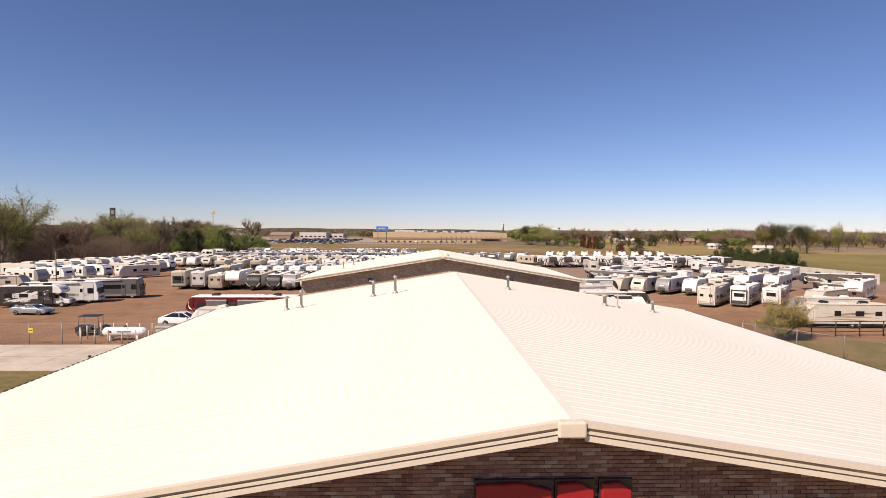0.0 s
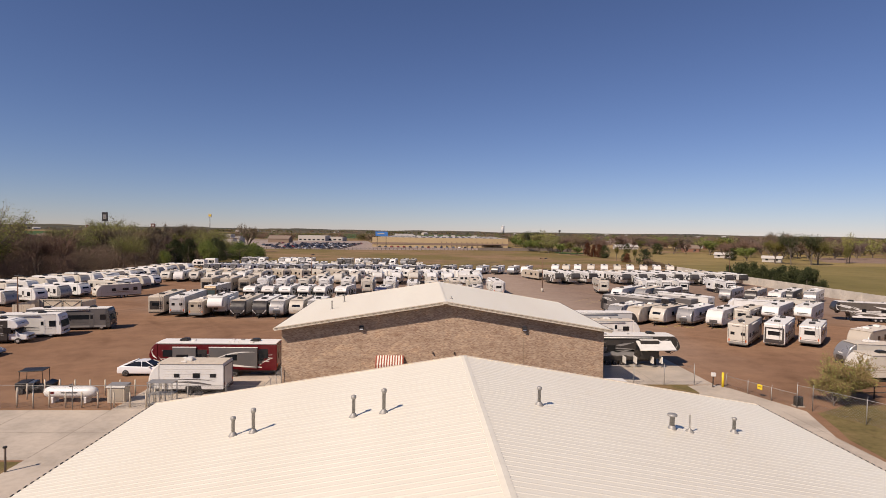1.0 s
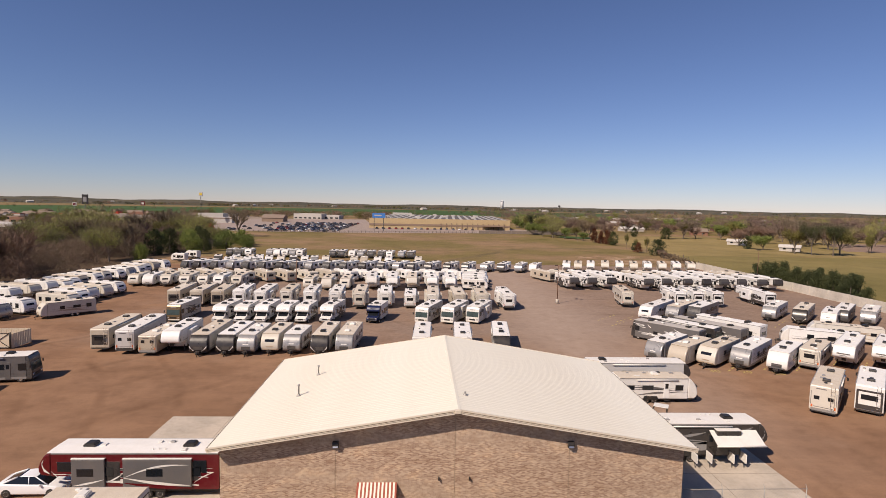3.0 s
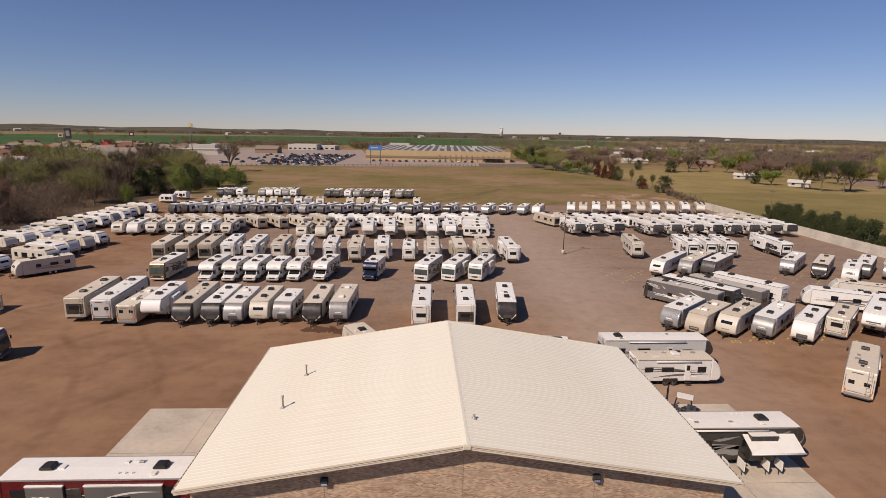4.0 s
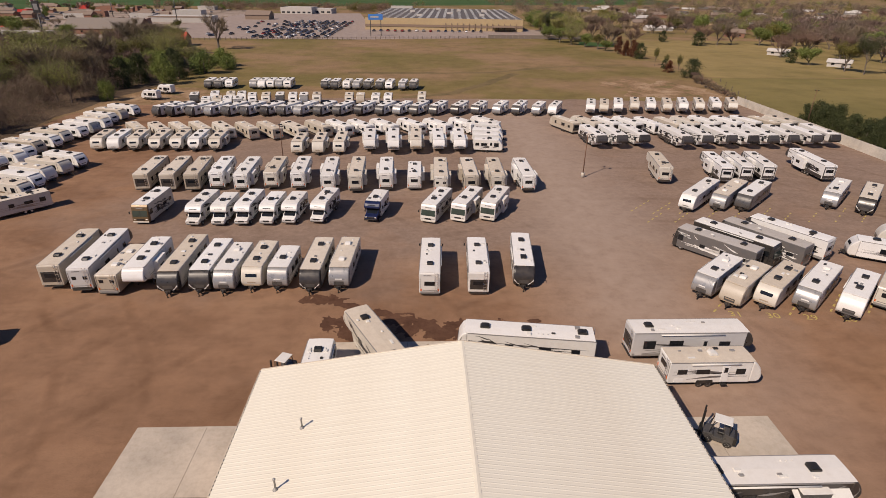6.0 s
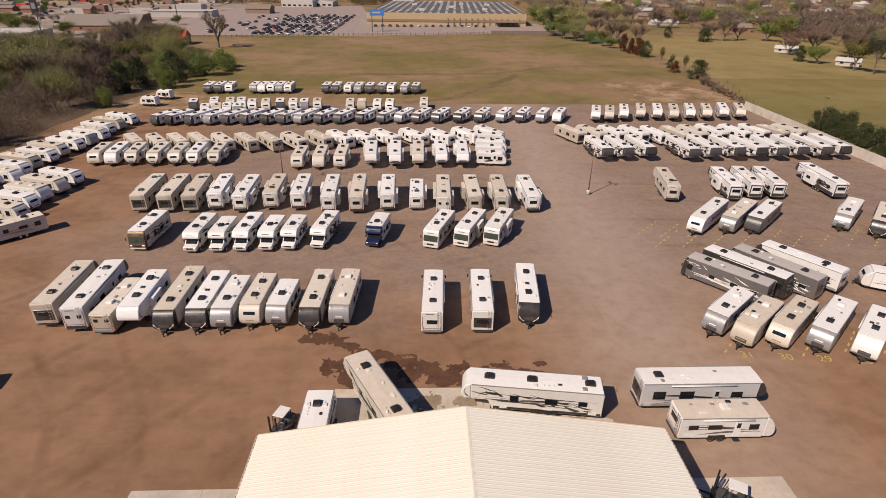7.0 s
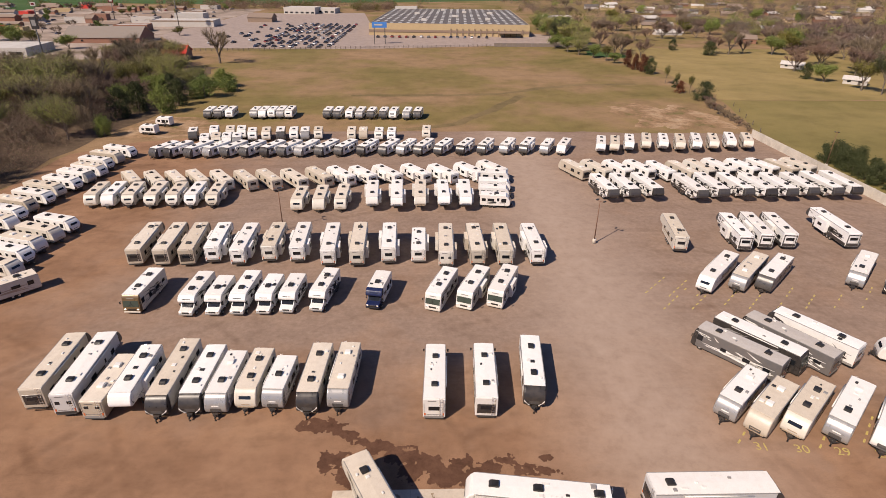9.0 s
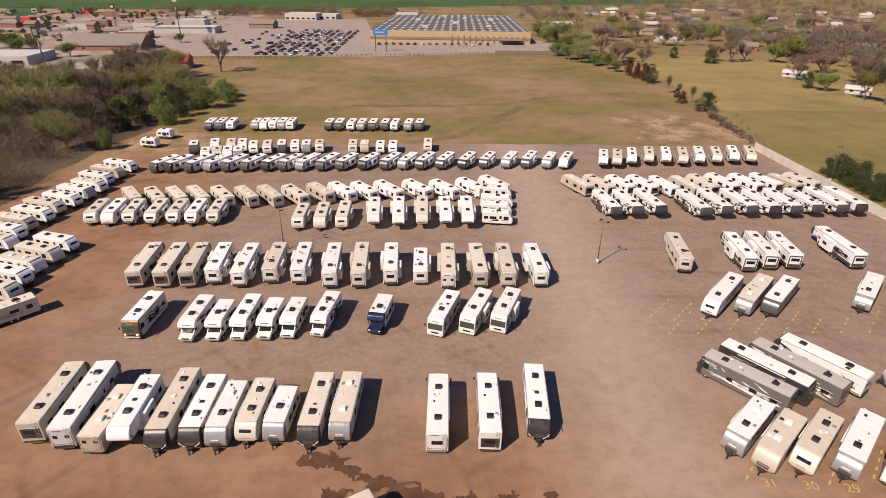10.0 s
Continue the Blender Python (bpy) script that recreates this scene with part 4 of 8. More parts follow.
def build_rv(style, way, L, lite=False, slides=(), rear="window", n_ac=2, seed=0, graphics=2, H=None, W=2.5, label="", slide_mat=None, hero=False, slide_out=0.58, win=1.0):
    rnd = random.Random(seed * 77 + len(way) + int(L * 10))
    body, capm, roof, accent, words = WAYS[way]
    name, noun, cat = KIND[style]
    root = thing(name, label or f"{words} {noun} parked on the lot", cat, group="parked recreational vehicles")
    h2, w2 = L / 2, W / 2
    H = H or {"tt": 3.1, "fw": 3.65, "a": 3.55, "c": 3.25}[style]
    zb = {"tt": 0.58, "fw": 0.72, "a": 0.42, "c": 0.48}[style]
    xr = -h2
    if style == "tt":
        xc = h2 - 1.2
        bp = [(xr, zb + 0.08), (xr + 0.1, zb), (xc, zb), (xc, H - 0.05), (xr + 0.12, H - 0.05), (xr, H - 0.22)]
        cp = [(xc, zb), (h2 - 0.42, zb), (h2 - 0.12, zb + 0.18), (h2, zb + 0.55), (h2 - 0.01, zb + 0.9), (h2 - 0.12, zb + 1.35), (h2 - 0.32, zb + 1.75), (h2 - 0.6, H - 0.4), (h2 - 0.92, H - 0.15), (xc, H - 0.05)]
    elif style == "fw":
        xc = h2 - 0.95
        bp = [(xr, zb + 0.08), (xr + 0.1, zb), (h2 - 3.0, zb), (h2 - 2.55, 1.78), (xc, 1.78), (xc, H - 0.05), (xr + 0.12, H - 0.05), (xr, H - 0.25)]
        cp = [(xc, 1.78), (h2 - 0.25, 1.84), (h2 - 0.02, 2.1), (h2, 2.45), (h2 - 0.14, 2.85), (h2 - 0.42, H - 0.3), (h2 - 0.7, H - 0.1), (xc, H - 0.05)]
    elif style == "a":
        xc = h2 - 0.75
        bp = [(xr, zb + 0.15), (xr + 0.1, zb), (xc, zb), (xc, H - 0.05), (xr + 0.12, H - 0.05), (xr, H - 0.2)]
        cp = [(xc, zb), (h2 - 0.1, zb), (h2, zb + 0.3), (h2 - 0.02, 1.45), (h2 - 0.2, 2.5), (h2 - 0.3, H - 0.45), (h2 - 0.5, H - 0.12), (xc, H - 0.05)]
    else:
        xb, xo = h2 - 2.05, h2 - 0.85
        xc = xb
        bp = [(xr, zb + 0.08), (xr + 0.1, zb), (xb, zb), (xb, H - 0.05), (xr + 0.12, H - 0.05), (xr, H - 0.2)]
        cp = [(xb, 2.02), (xo - 0.2, 2.05), (xo, 2.25), (xo - 0.02, 2.5), (xo - 0.28, H - 0.32), (xo - 0.6, H - 0.08), (xb, H - 0.05)]
    b = part("body", prism(bp, -w2, w2, bevel=0.05, seg=2), M[body], root)
    cap = part("front_cap", prism(cp, -w2 + 0.005, w2 - 0.005, bevel={"tt": 0.15, "fw": 0.12, "a": 0.08, "c": 0.1}[style], seg=3), M[capm], root, f"moulded {words} nose")
    # roof sheet with a low crown
    xe = xc + 0.25
    bm = bmesh.new()
    add_prism(bm, [(-w2 + 0.06, H - 0.06), (w2 - 0.06, H - 0.06), (w2 - 0.07, H - 0.015), (0, H + 0.03), (-w2 + 0.07, H - 0.015)], xr + 0.1, xe, "x")
    bmesh.ops.recalc_face_normals(bm, faces=bm.faces[:])
    part("roof", bm, M[roof], root)
    if not lite:
        # grey roof-edge trim, also standing in for dark shading along the side
        bm = bmesh.new()
        for s in (-1, 1):
            add_box(bm, ((xr + xc) / 2, s * (w2 - 0.005), H - 0.075), (xc - xr - 0.1, 0.07, 0.07))
        part("gutter", bm, M["greyside"], root)
    # air conditioners, hatches, aerials
    xs = {1: [0.0 if style == "tt" else -h2 + 2.0], 2: [h2 - 3.2, -h2 + 2.6], 3: [h2 - 2.6, 0.0, -h2 + 1.2]}[n_ac] if L > 7.9 else [0.2]
    for i, x in enumerate(xs):
        bm = bmesh.new()
        add_prism(bm, [(x - 0.48, H + 0.01), (x + 0.48, H + 0.01), (x + 0.42, H + 0.2), (x + 0.22, H + 0.31), (x - 0.38, H + 0.31), (x - 0.46, H + 0.22)], -0.36, 0.36)
        bmesh.ops.recalc_face_normals(bm, faces=bm.faces[:])
        bmesh.ops.bevel(bm, geom=bm.edges[:], offset=0.05, segments=2, affect="EDGES", clamp_overlap=True)
        dark_ac = way not in ("silver", "silver_tan", "white_tan", "tan") or (i == 0 and way == "silver")
        part("air_conditioner", bm, M["black" if dark_ac else "plastic_white"], root, "black rooftop air conditioner" if dark_ac else "white rooftop air conditioner")
    for i in range(rnd.choice((0, 1, 2)) if lite else 4):
        x, y = rnd.uniform(xr + 0.9, xc - 0.8), rnd.choice((-0.5, 0.0, 0.45))
        if any(abs(x - a) < 0.85 for a in xs):
            y, x = 0.78 * rnd.choice((-1, 1)), x + 0.2
        sz = rnd.choice((0.3, 0.36, 0.42, 0.5))
        part("roof_vent", box((x, y, H + 0.06), (sz, sz * rnd.choice((0.6, 1.0)), 0.12), 0.025, 1), M[rnd.choice(("plastic_white", "plastic_white", "black", "greyside"))], root)
    if hero:
        bm = bmesh.new()
        x = rnd.uniform(xr + 1.5, xc - 1.5)
        for k in range(3):
            add_tube(bm, (x + 0.45 * k, 0.7, H), (x + 0.45 * k, 0.7, H + 0.13), 0.05, 0.05, 6)
        part("plumbing_vent", bm, M["plastic_white"], root)
        bm = bmesh.new()
        x = rnd.uniform(-h2 + 2, h2 - 3)
        add_box(bm, (x, -0.6, H + 0.05), (0.7, 0.22, 0.06))
        part("roof_rack_box", bm, M["plastic_white"], root)
    # dark skirt under the body
    bm = bmesh.new()
    x1 = {"tt": h2 - 0.5, "fw": h2 - 3.1, "a": h2 - 0.3, "c": xc - 0.05}[style]
    add_box(bm, ((xr + 0.15 + x1) / 2, 0, zb - 0.07), (x1 - xr - 0.15, W - 0.35, 0.2))
    under = bm if lite else None
    if not lite:
        part("chassis", bm, M["underbody"], root)
    # wheels
    if style in ("tt", "fw"):
        ax = [-L * 0.10 - 0.45, -L * 0.10 + 0.45] if L > 6.2 else [-L * 0.08]
        if L > 11.4:
            ax = [-L * 0.10 - 0.9, -L * 0.1, -L * 0.10 + 0.9]
        rw = 0.36
    elif style == "a":
        ax, rw = [-h2 + 2.9, h2 - 1.5], 0.47
    else:
        ax, rw = [-h2 + 2.2, h2 - 0.95], 0.38
    axles = under
    n_plain = len(axles.faces) if lite else 0
    for x in ax:
        if lite:
            bm = axles
            for s in (-1, 1):
                lathe(bm, [(rw * 0.5, s * 0.1), (rw * 0.93, s * 0.12), (rw, s * 0.06), (rw, -s * 0.06), (rw * 0.9, -s * 0.12)], 12, "y", (x, s * (w2 - 0.13), rw))
            add_tube(bm, (x, -w2 + 0.2, rw), (x, w2 - 0.2, rw), 0.05, n=5)
            continue
        for s in (-1, 1):
            wheel_part(root, x, s * (w2 - 0.13), rw, lite=not hero)
    if lite:
        for f in list(axles.faces)[n_plain:]:
            f.material_index = 1
        part("running_gear", axles, [M["underbody"], M["tyre"]], root, "black chassis with wheels on its axles")
    if hero:
        bm = bmesh.new()
        for s in (-1, 1):
            for x in (ax if style in ("a", "c") else [sum(ax) / len(ax)]):
                wd = rw * 2.4 if style in ("a", "c") else (ax[-1] - ax[0]) + rw * 2.5
                add_prism(bm, [(x - wd / 2, zb - 0.1), (x + wd / 2, zb - 0.1), (x + wd / 2 - 0.12, zb + 0.32), (x - wd / 2 + 0.12, zb + 0.32)], s * (w2 + 0.012) - 0.015, s * (w2 + 0.012) + 0.015)
        part("wheel_arch", bm, M["black"], root)
    # sides
    zw = zb + 1.25 if style != "fw" else 2.05
    door_x = L * (0.10 if style != "a" else 0.27)
    panes = bmesh.new()
    for s in (-1, 1):
        spots = [(-0.36, 0.9), (-0.14, 1.2), (0.26 if s < 0 else 0.12, 0.85)] if not lite else ([(-0.34, 0.8), (-0.1, 1.1), (0.22, 0.85)] if s > 0 else [(-0.37, 0.8), (-0.14, 1.2), (0.28, 0.8)])
        for f, ww in spots:
            x = f * L
            if s < 0 and abs(x - door_x) < 0.9:
                continue
            if lite:
                w_, h_ = ww * rnd.uniform(0.9, 1.3) * win, rnd.choice((0.6, 0.72, 0.84)) * win
                add_box(panes, (x, s * (w2 + 0.004), zw + 0.1), (w_, 0.05, h_))
                add_box(panes, (x, s * (w2 + 0.012), zw + 0.1 + h_ / 2), (w_ + 0.08, 0.05, 0.05), mat=1)
                add_box(panes, (x, s * (w2 + 0.012), zw + 0.1 - h_ / 2), (w_ + 0.08, 0.05, 0.05), mat=1)
                continue
            side_window(root, x, zw + 0.1, ww * rnd.uniform(0.8, 1.1) * win * (1.25 if lite else 1.0), rnd.choice((0.5, 0.6, 0.7)) * win * (1.2 if lite else 1.0), s * w2, s, not hero)
        if s < 0:
            dz = 1.95 if style != "a" else 2.2
            bm = box((door_x, -w2 - 0.012, zb + 0.1 + dz / 2), (0.72, 0.05, dz), 0.03, 1)
            if lite:
                add_box(bm, (door_x, -w2 - 0.035, zb + 0.1 + dz * 0.72), (0.46, 0.03, 0.75), mat=1)
            d = part("door", bm, [M[body], M["glass"]], root)
            if not lite:
                part("door_window", box((door_x, -w2 - 0.035, zb + 0.1 + dz * 0.74), (0.38, 0.03, 0.6), 0.012, 1), M["glass"], d)
            if hero:
                part("door_handle", box((door_x + 0.28, -w2 - 0.045, zb + 1.1), (0.06, 0.04, 0.14), 0.01, 1), M["black"], d)
                part("entry_step", box((door_x, -w2 - 0.14, zb - 0.12), (0.65, 0.3, 0.05), 0.01, 1), M["black"], root)
        if hero:
            for k in range(3):
                x = -h2 + 0.9 + k * (L - 2.5) / 2.6 + rnd.uniform(-0.2, 0.2)
                part("storage_hatch", box((x, s * (w2 + 0.008), zb + 0.33), (rnd.uniform(0.5, 1.0), 0.03, 0.38)), M[body], root)
    if lite:
        tagged(part("side_glazing", panes, [M["glass"], M["black"]], root), kind="stuff")
    else:
        panes.free()
    # swoosh graphics
    bands, swirls = bmesh.new(), bmesh.new()
    for s in (-1, 1):
        bm = swirls
        for k in range(graphics * (1 if lite else 2)):
            z0 = zb + 0.35 + 0.3 * k + rnd.uniform(-0.1, 0.1)
            x0, x1 = -h2 + 0.4 + rnd.uniform(0, 1.5), (h2 - 1.1 if style != "c" else xb - 0.2) - rnd.uniform(0, 1.2)
            am, th = rnd.uniform(0.1, 0.5), rnd.uniform(0.07, 0.22)
            if way in ("bold", "zebra", "taupe", "red", "swoosh", "pewter", "charcoal"):
                th *= 2.0
            elif lite:
                th *= 1.7
            pts, tk = [], []
            for i in range(11):
                u = i / 10
                pts.append((x0 + (x1 - x0) * u, z0 + am * math.sin(u * math.pi * 0.9 + k * 0.7) + 0.25 * u))
                tk.append(th * (0.15 + math.sin(math.pi * min(1, u * 1.15)) ** 1.5))
            zmin = 1.95 if style == "fw" else zb + 0.12
            pts = [(x, max(z, zb + 0.15 if x < h2 - 3.1 else zmin)) for x, z in pts]
            add_ribbon(bm, pts, tk, s * (w2 + 0.006 + 0.002 * 1), s)
        if way in ("bold", "zebra", "bold_tan", "bold_white", "dark_white", "bronze", "pearl", "taupe", "white_cap", "slate", "grey", "swoosh", "pewter", "charcoal"):
            for k in range((22 if way == "swoosh" else 11) if lite else 14):
                x0 = rnd.uniform(-h2 + 0.3, (h2 - 2.2 if style != "c" else xb - 1.8))
                z0 = rnd.uniform(zb + 0.35, H - 1.0) if x0 < h2 - 4.6 else rnd.uniform(2.1, H - 0.7)
                ln, rise, th = rnd.uniform(0.8, 2.6), rnd.uniform(0.1, 0.8), rnd.uniform(0.12, 0.34)
                pts = [(x0 + ln * u, z0 + rise * u ** 1.6) for u in (0, 0.25, 0.5, 0.75, 1.0)]
                pts = [(x, min(z, H - 0.35)) for x, z in pts]
                add_ribbon(bm, pts, [th * q for q in (0.1, 1.0, 0.9, 0.5, 0.08)], s * (w2 + 0.0105), s)
        if way in ("grey", "slate", "red", "dark", "silver", "silver_tan", "taupe", "bold", "dark_white", "white_cap", "swoosh", "cream_dark", "white_dark", "tan_dark", "pewter_white", "bold_white"):
            bm = bands
            x1 = h2 - 1.0 if style == "tt" else (h2 - 3.1 if style == "fw" else xc)
            bh = 0.62 if way == "swoosh" else 0.3
            add_box(bm, ((xr + 0.1 + x1) / 2, s * (w2 + 0.002), zb + 0.05 + bh / 2), (x1 - xr - 0.1, 0.01, bh))
    tagged(part("side_graphic", swirls, M[accent], root), kind="stuff")
    if bands.verts:
        part("lower_band", bands, M["dark" if way in ("swoosh", "cream_dark", "white_dark", "bold_white") else "red" if way == "red" else "greyside" if way != "taupe" else accent], root)
    else:
        bands.free()

    # rear end
    y = xr
    if rear == "window":
        bm = box((y - 0.005, 0, zb + 1.5), (0.05, 1.25, 0.62), 0.02, 1)
        part("rear_window", bm, M["glass"], root)
    elif rear == "dark":
        bm = box((y - 0.005, 0, zb + 1.25), (0.05, 2.05, 1.5), 0.04, 1)
        part("rear_panel", bm, M["dark"], root, "charcoal rear panel")
        part("rear_window", box((y - 0.03, 0, zb + 1.45), (0.05, 1.3, 0.55), 0.02, 1), M["glass"], root)
    elif rear == "mask":
        bm = bmesh.new()
        for cy, cz, sy_, sz_ in ((0, zb + 0.42, 2.3, 0.56), (-1.04, zb + 1.5, 0.2, 1.6), (1.04, zb + 1.5, 0.2, 1.6), (0, zb + 2.4, 2.28, 0.22)):
            add_box(bm, (y - 0.004, cy, cz), (0.03, sy_, sz_))
        part("rear_graphic", bm, M["swirl"], root)
        part("rear_window", box((y - 0.02, 0, zb + 1.65), (0.05, 1.45, 0.62), 0.06, 2), M["glass"], root)
    elif rear == "ramp":
        bm = bmesh.new()
        for cy, cz, sy_, sz_ in ((0, zb + 0.2, 2.2, 0.05), (0, zb + 2.2, 2.2, 0.05), (-1.1, zb + 1.2, 0.05, 2.0), (1.1, zb + 1.2, 0.05, 2.0)):
            add_box(bm, (y - 0.01, cy, cz), (0.05, sy_, sz_))
        part("ramp_door_frame", bm, M["black"], root)
    if not lite or rear == "dark":
        bm = bmesh.new()
        for yy in (-0.62, -0.95):
            add_tube(bm, (y - 0.1, yy, zb + 0.3), (y - 0.1, yy, H + 0.1), 0.018, n=5)
        for k in range(7):
            z = zb + 0.45 + k * (H - zb - 0.5) / 6
            add_tube(bm, (y - 0.1, -0.62, z), (y - 0.1, -0.95, z), 0.015, n=5)
        if style in ("a", "fw", "tt") and rear != "ramp":
            part("ladder", bm, M["chrome"], root, "thin bright metal roof ladder")
        else:
            bm.free()
        for s in (-1, 1) if hero else ():
            part("tail_light", box((y - 0.01, s * 1.0, zb + 0.5), (0.05, 0.14, 0.3), 0.02, 1), M["lamp"], root)
    if rear in ("window", "none") and style != "c":
        bm = bmesh.new()
        add_box(bm, (y - 0.004, 0.25, H - 0.42), (0.03, 0.9, 0.1))
        add_box(bm, (y - 0.004, 0.0, zb + 0.5), (0.03, 1.7, 0.06))
        for s in (-1, 1):
            add_box(bm, (y - 0.006, s * 1.02, zb + 0.55), (0.035, 0.16, 0.34), mat=1)
            add_box(bm, (y - 0.006, s * 1.12, zb + 1.55), (0.03, 0.05, 1.6))
        add_box(bm, (y - 0.012, 0, zb + 0.17), (0.05, 2.2, 0.3), mat=2)
        part("rear_trim", bm, [M["swirl_grey"], M["lamp"], M["underbody" if style == "fw" else "greyside"]], root, "grey rear trim with tail lights")
        if rear == "none":
            for s in (-1, 1):
                part("rear_window", box((y - 0.005, s * 0.62, zb + 1.6), (0.05, 0.5, 0.45), 0.02, 1), M["glass"], root)
    if not lite:
        part("bumper", box((y - 0.07, 0, zb - 0.05), (0.12, 2.1, 0.12), 0.02, 1), M["underbody"], root)
    # front end
    if style == "tt":
        bm = bmesh.new()
        for s in (-1, 1):
            add_tube(bm, (h2 - 0.6, s * 0.75, zb - 0.1), (h2 + 0.5, 0, zb - 0.1), 0.07, n=5)
        add_tube(bm, (h2 + 0.4, 0, zb - 0.1), (h2 + 0.7, 0, zb - 0.12), 0.08, n=6)
        add_box(bm, (h2 + 0.16, 0, zb + 0.06), (0.36, 0.55, 0.28))
        part("tongue", bm, M["underbody"], root, "black A-frame tow tongue")
        if not lite:
            bm = bmesh.new()
            add_tube(bm, (h2 + 0.5, 0, 0.0), (h2 + 0.5, 0, 0.95), 0.045, n=6)
            add_box(bm, (h2 + 0.5, 0, 0.02), (0.2, 0.2, 0.04))
            part("jack", bm, M["black"], root)
        if hero:
            for s in (-1, 1):
                bm = bmesh.new()
                lathe(bm, [(0.02, zb), (0.14, zb), (0.15, zb + 0.1), (0.15, zb + 0.42), (0.1, zb + 0.52), (0.02, zb + 0.53)], 10, "z", (h2 + 0.2, s * 0.17, 0))
                part("gas_bottle", bm, M["plastic_white"], root, "white gas bottle on the tongue")
        if capm in ("dark", "nose_grey") and not lite:
            for s in (-1, 1):
                bm = bmesh.new()
                add_prism(bm, [(s * 1.16, zb + 0.75), (s * 1.16, zb + 1.0), (s * 0.62, zb + 0.2), (s * 0.5, zb + 0.2)], h2 - 0.14, h2 + 0.012, "x")
                bmesh.ops.recalc_face_normals(bm, faces=bm.faces[:])
                part("nose_stripe", bm, M["plastic_white"], root, "pale slanting stripe on the dark nose")
            part("nose_panel", box((h2 - 0.30, 0, zb + 1.52), (0.05, 1.25, 0.55), 0.02, 1, Matrix.Rotation(radians(-26.5), 3, "Y")), M["silver"], root, "silver panel on the dark nose")
            part("name_bar", box((h2 - 0.262, 0, zb + 1.5), (0.03, 0.9, 0.12), 0.0, 1, Matrix.Rotation(radians(-26.5), 3, "Y")), M["plastic_white"], root)
        elif capm == "silver" and not lite:
            part("name_bar", box((h2 - 0.075, 0, zb + 1.15), (0.03, 0.8, 0.13), 0.0, 1, Matrix.Rotation(radians(-14), 3, "Y")), M["plastic_white"], root)
        if capm in ("white", "cream", "beige"):
            bm = bmesh.new()
            add_box(bm, (h2 + 0.004, 0, zb + 0.66), (0.03, 0.95, 0.12))
            add_box(bm, (h2 - 0.06, 0, zb + 0.26), (0.12, 1.9, 0.16))
            if way in ("cream_dark", "white_dark"):
                for s in (-1, 1):
                    add_prism(bm, [(s * 1.2, zb + 0.25), (s * 1.2, zb + 1.25), (s * 0.75, zb + 0.55), (s * 0.6, zb + 0.25)], h2 - 0.2, h2 + 0.006, "x")
                bmesh.ops.recalc_face_normals(bm, faces=bm.faces[:])
            part("nose_graphic", bm, M[accent], root, "dark name bar and lower stripe on the nose")
        if capm in ("white", "cream", "beige") and seed % 3 != 1:
            part("front_window", box((h2 - 0.22, 0, zb + 1.55), (0.06, 1.35, 0.42), 0.02, 1, Matrix.Rotation(radians(-26.5), 3, "Y")), M["glass"], root)
        elif not lite:
            bm = bmesh.new()
            add_box(bm, (h2 - 0.01, 0, zb + 0.6), (0.03, 1.2, 0.5))
            part("stone_guard", bm, M["darkgrey"], root)
    elif style == "fw":
        bm = bmesh.new()
        add_prism(bm, [(h2 - 1.6, 1.8), (h2 - 0.5, 1.8), (h2 - 0.7, 1.35), (h2 - 1.0, 1.3)], -0.22, 0.22)
        if lite:
            bm.free()
        else:
            part("pin_box", bm, M["underbody"], root)
        for s in () if lite else (-1, 1):
            part("landing_leg", box((h2 - 2.9, s * 0.95, 0.5), (0.12, 0.12, 1.0)), M["underbody"], root)
        for s in () if lite else (-1, 1):
            bm = bmesh.new()
            pts = [(xc + 0.1, 2.0), (xc + 0.5, 2.3), (h2 - 0.3, 2.75), (h2 - 0.45, 3.05)]
            add_ribbon(bm, pts, (0.06, 0.25, 0.22, 0.04), s * (w2 + 0.004), s)
            part("cap_graphic", bm, M[accent if accent != body else "swirl_grey"], root)
        if way == "swoosh":
            part("nose_mask", prism([(h2 - 0.22, 1.85), (h2 + 0.01, 2.08), (h2 + 0.03, 2.45), (h2 - 0.11, 2.87), (h2 - 0.2, 2.8), (h2 - 0.08, 2.4)], -1.05, 1.05), M["swirl"], root, "black nose mask")
        if lite and way != "swoosh":
            bm = bmesh.new()
            add_box(bm, (h2 - 0.004, 0, 2.2), (0.04, 1.5, 0.14))
            add_box(bm, (h2 - 0.20, 0, 1.86), (0.5, 2.1, 0.08))
            part("nose_graphic", bm, M[accent], root, "dark name bar on the nose")
        if way in ("white", "cream", "white_cap", "bold", "bold_tan", "bold_white") and not lite:
            bm = bmesh.new()
            add_box(bm, (h2 + 0.005, 0, 2.5), (0.02, 1.5, 0.16))
            add_box(bm, (h2 + 0.005, 0, 2.25), (0.02, 0.8, 0.07))
            part("front_badge", bm, M["swirl_grey"], root)
    elif style == "a":
        rot = Matrix.Rotation(radians(-9.7), 3, "Y")
        part("windscreen", box((h2 - 0.105, 0, 2.02), (0.05, 2.25, 1.05), 0.03, 1, rot), M["windscreen"], root)
        part("windscreen_post", box((h2 - 0.09, 0, 2.02), (0.05, 0.06, 1.05), 0.01, 1, rot), M["black"], root)
        for s in (-1, 1):
            part("wiper", tube((h2 + 0.02, s * 0.5, 1.52), (h2 - 0.03, s * 0.1, 1.95), 0.018, n=4), M["black"], root)
        part("name_bar", box((h2 - 0.265, 0, H - 0.62), (0.03, 1.0, 0.14), 0.0, 1, rot), M["greyside"], root)
        bm = bmesh.new()
        add_box(bm, (h2 + 0.0, 0, 0.95), (0.05, 1.1, 0.28))
        part("grille", bm, M["black"], root)
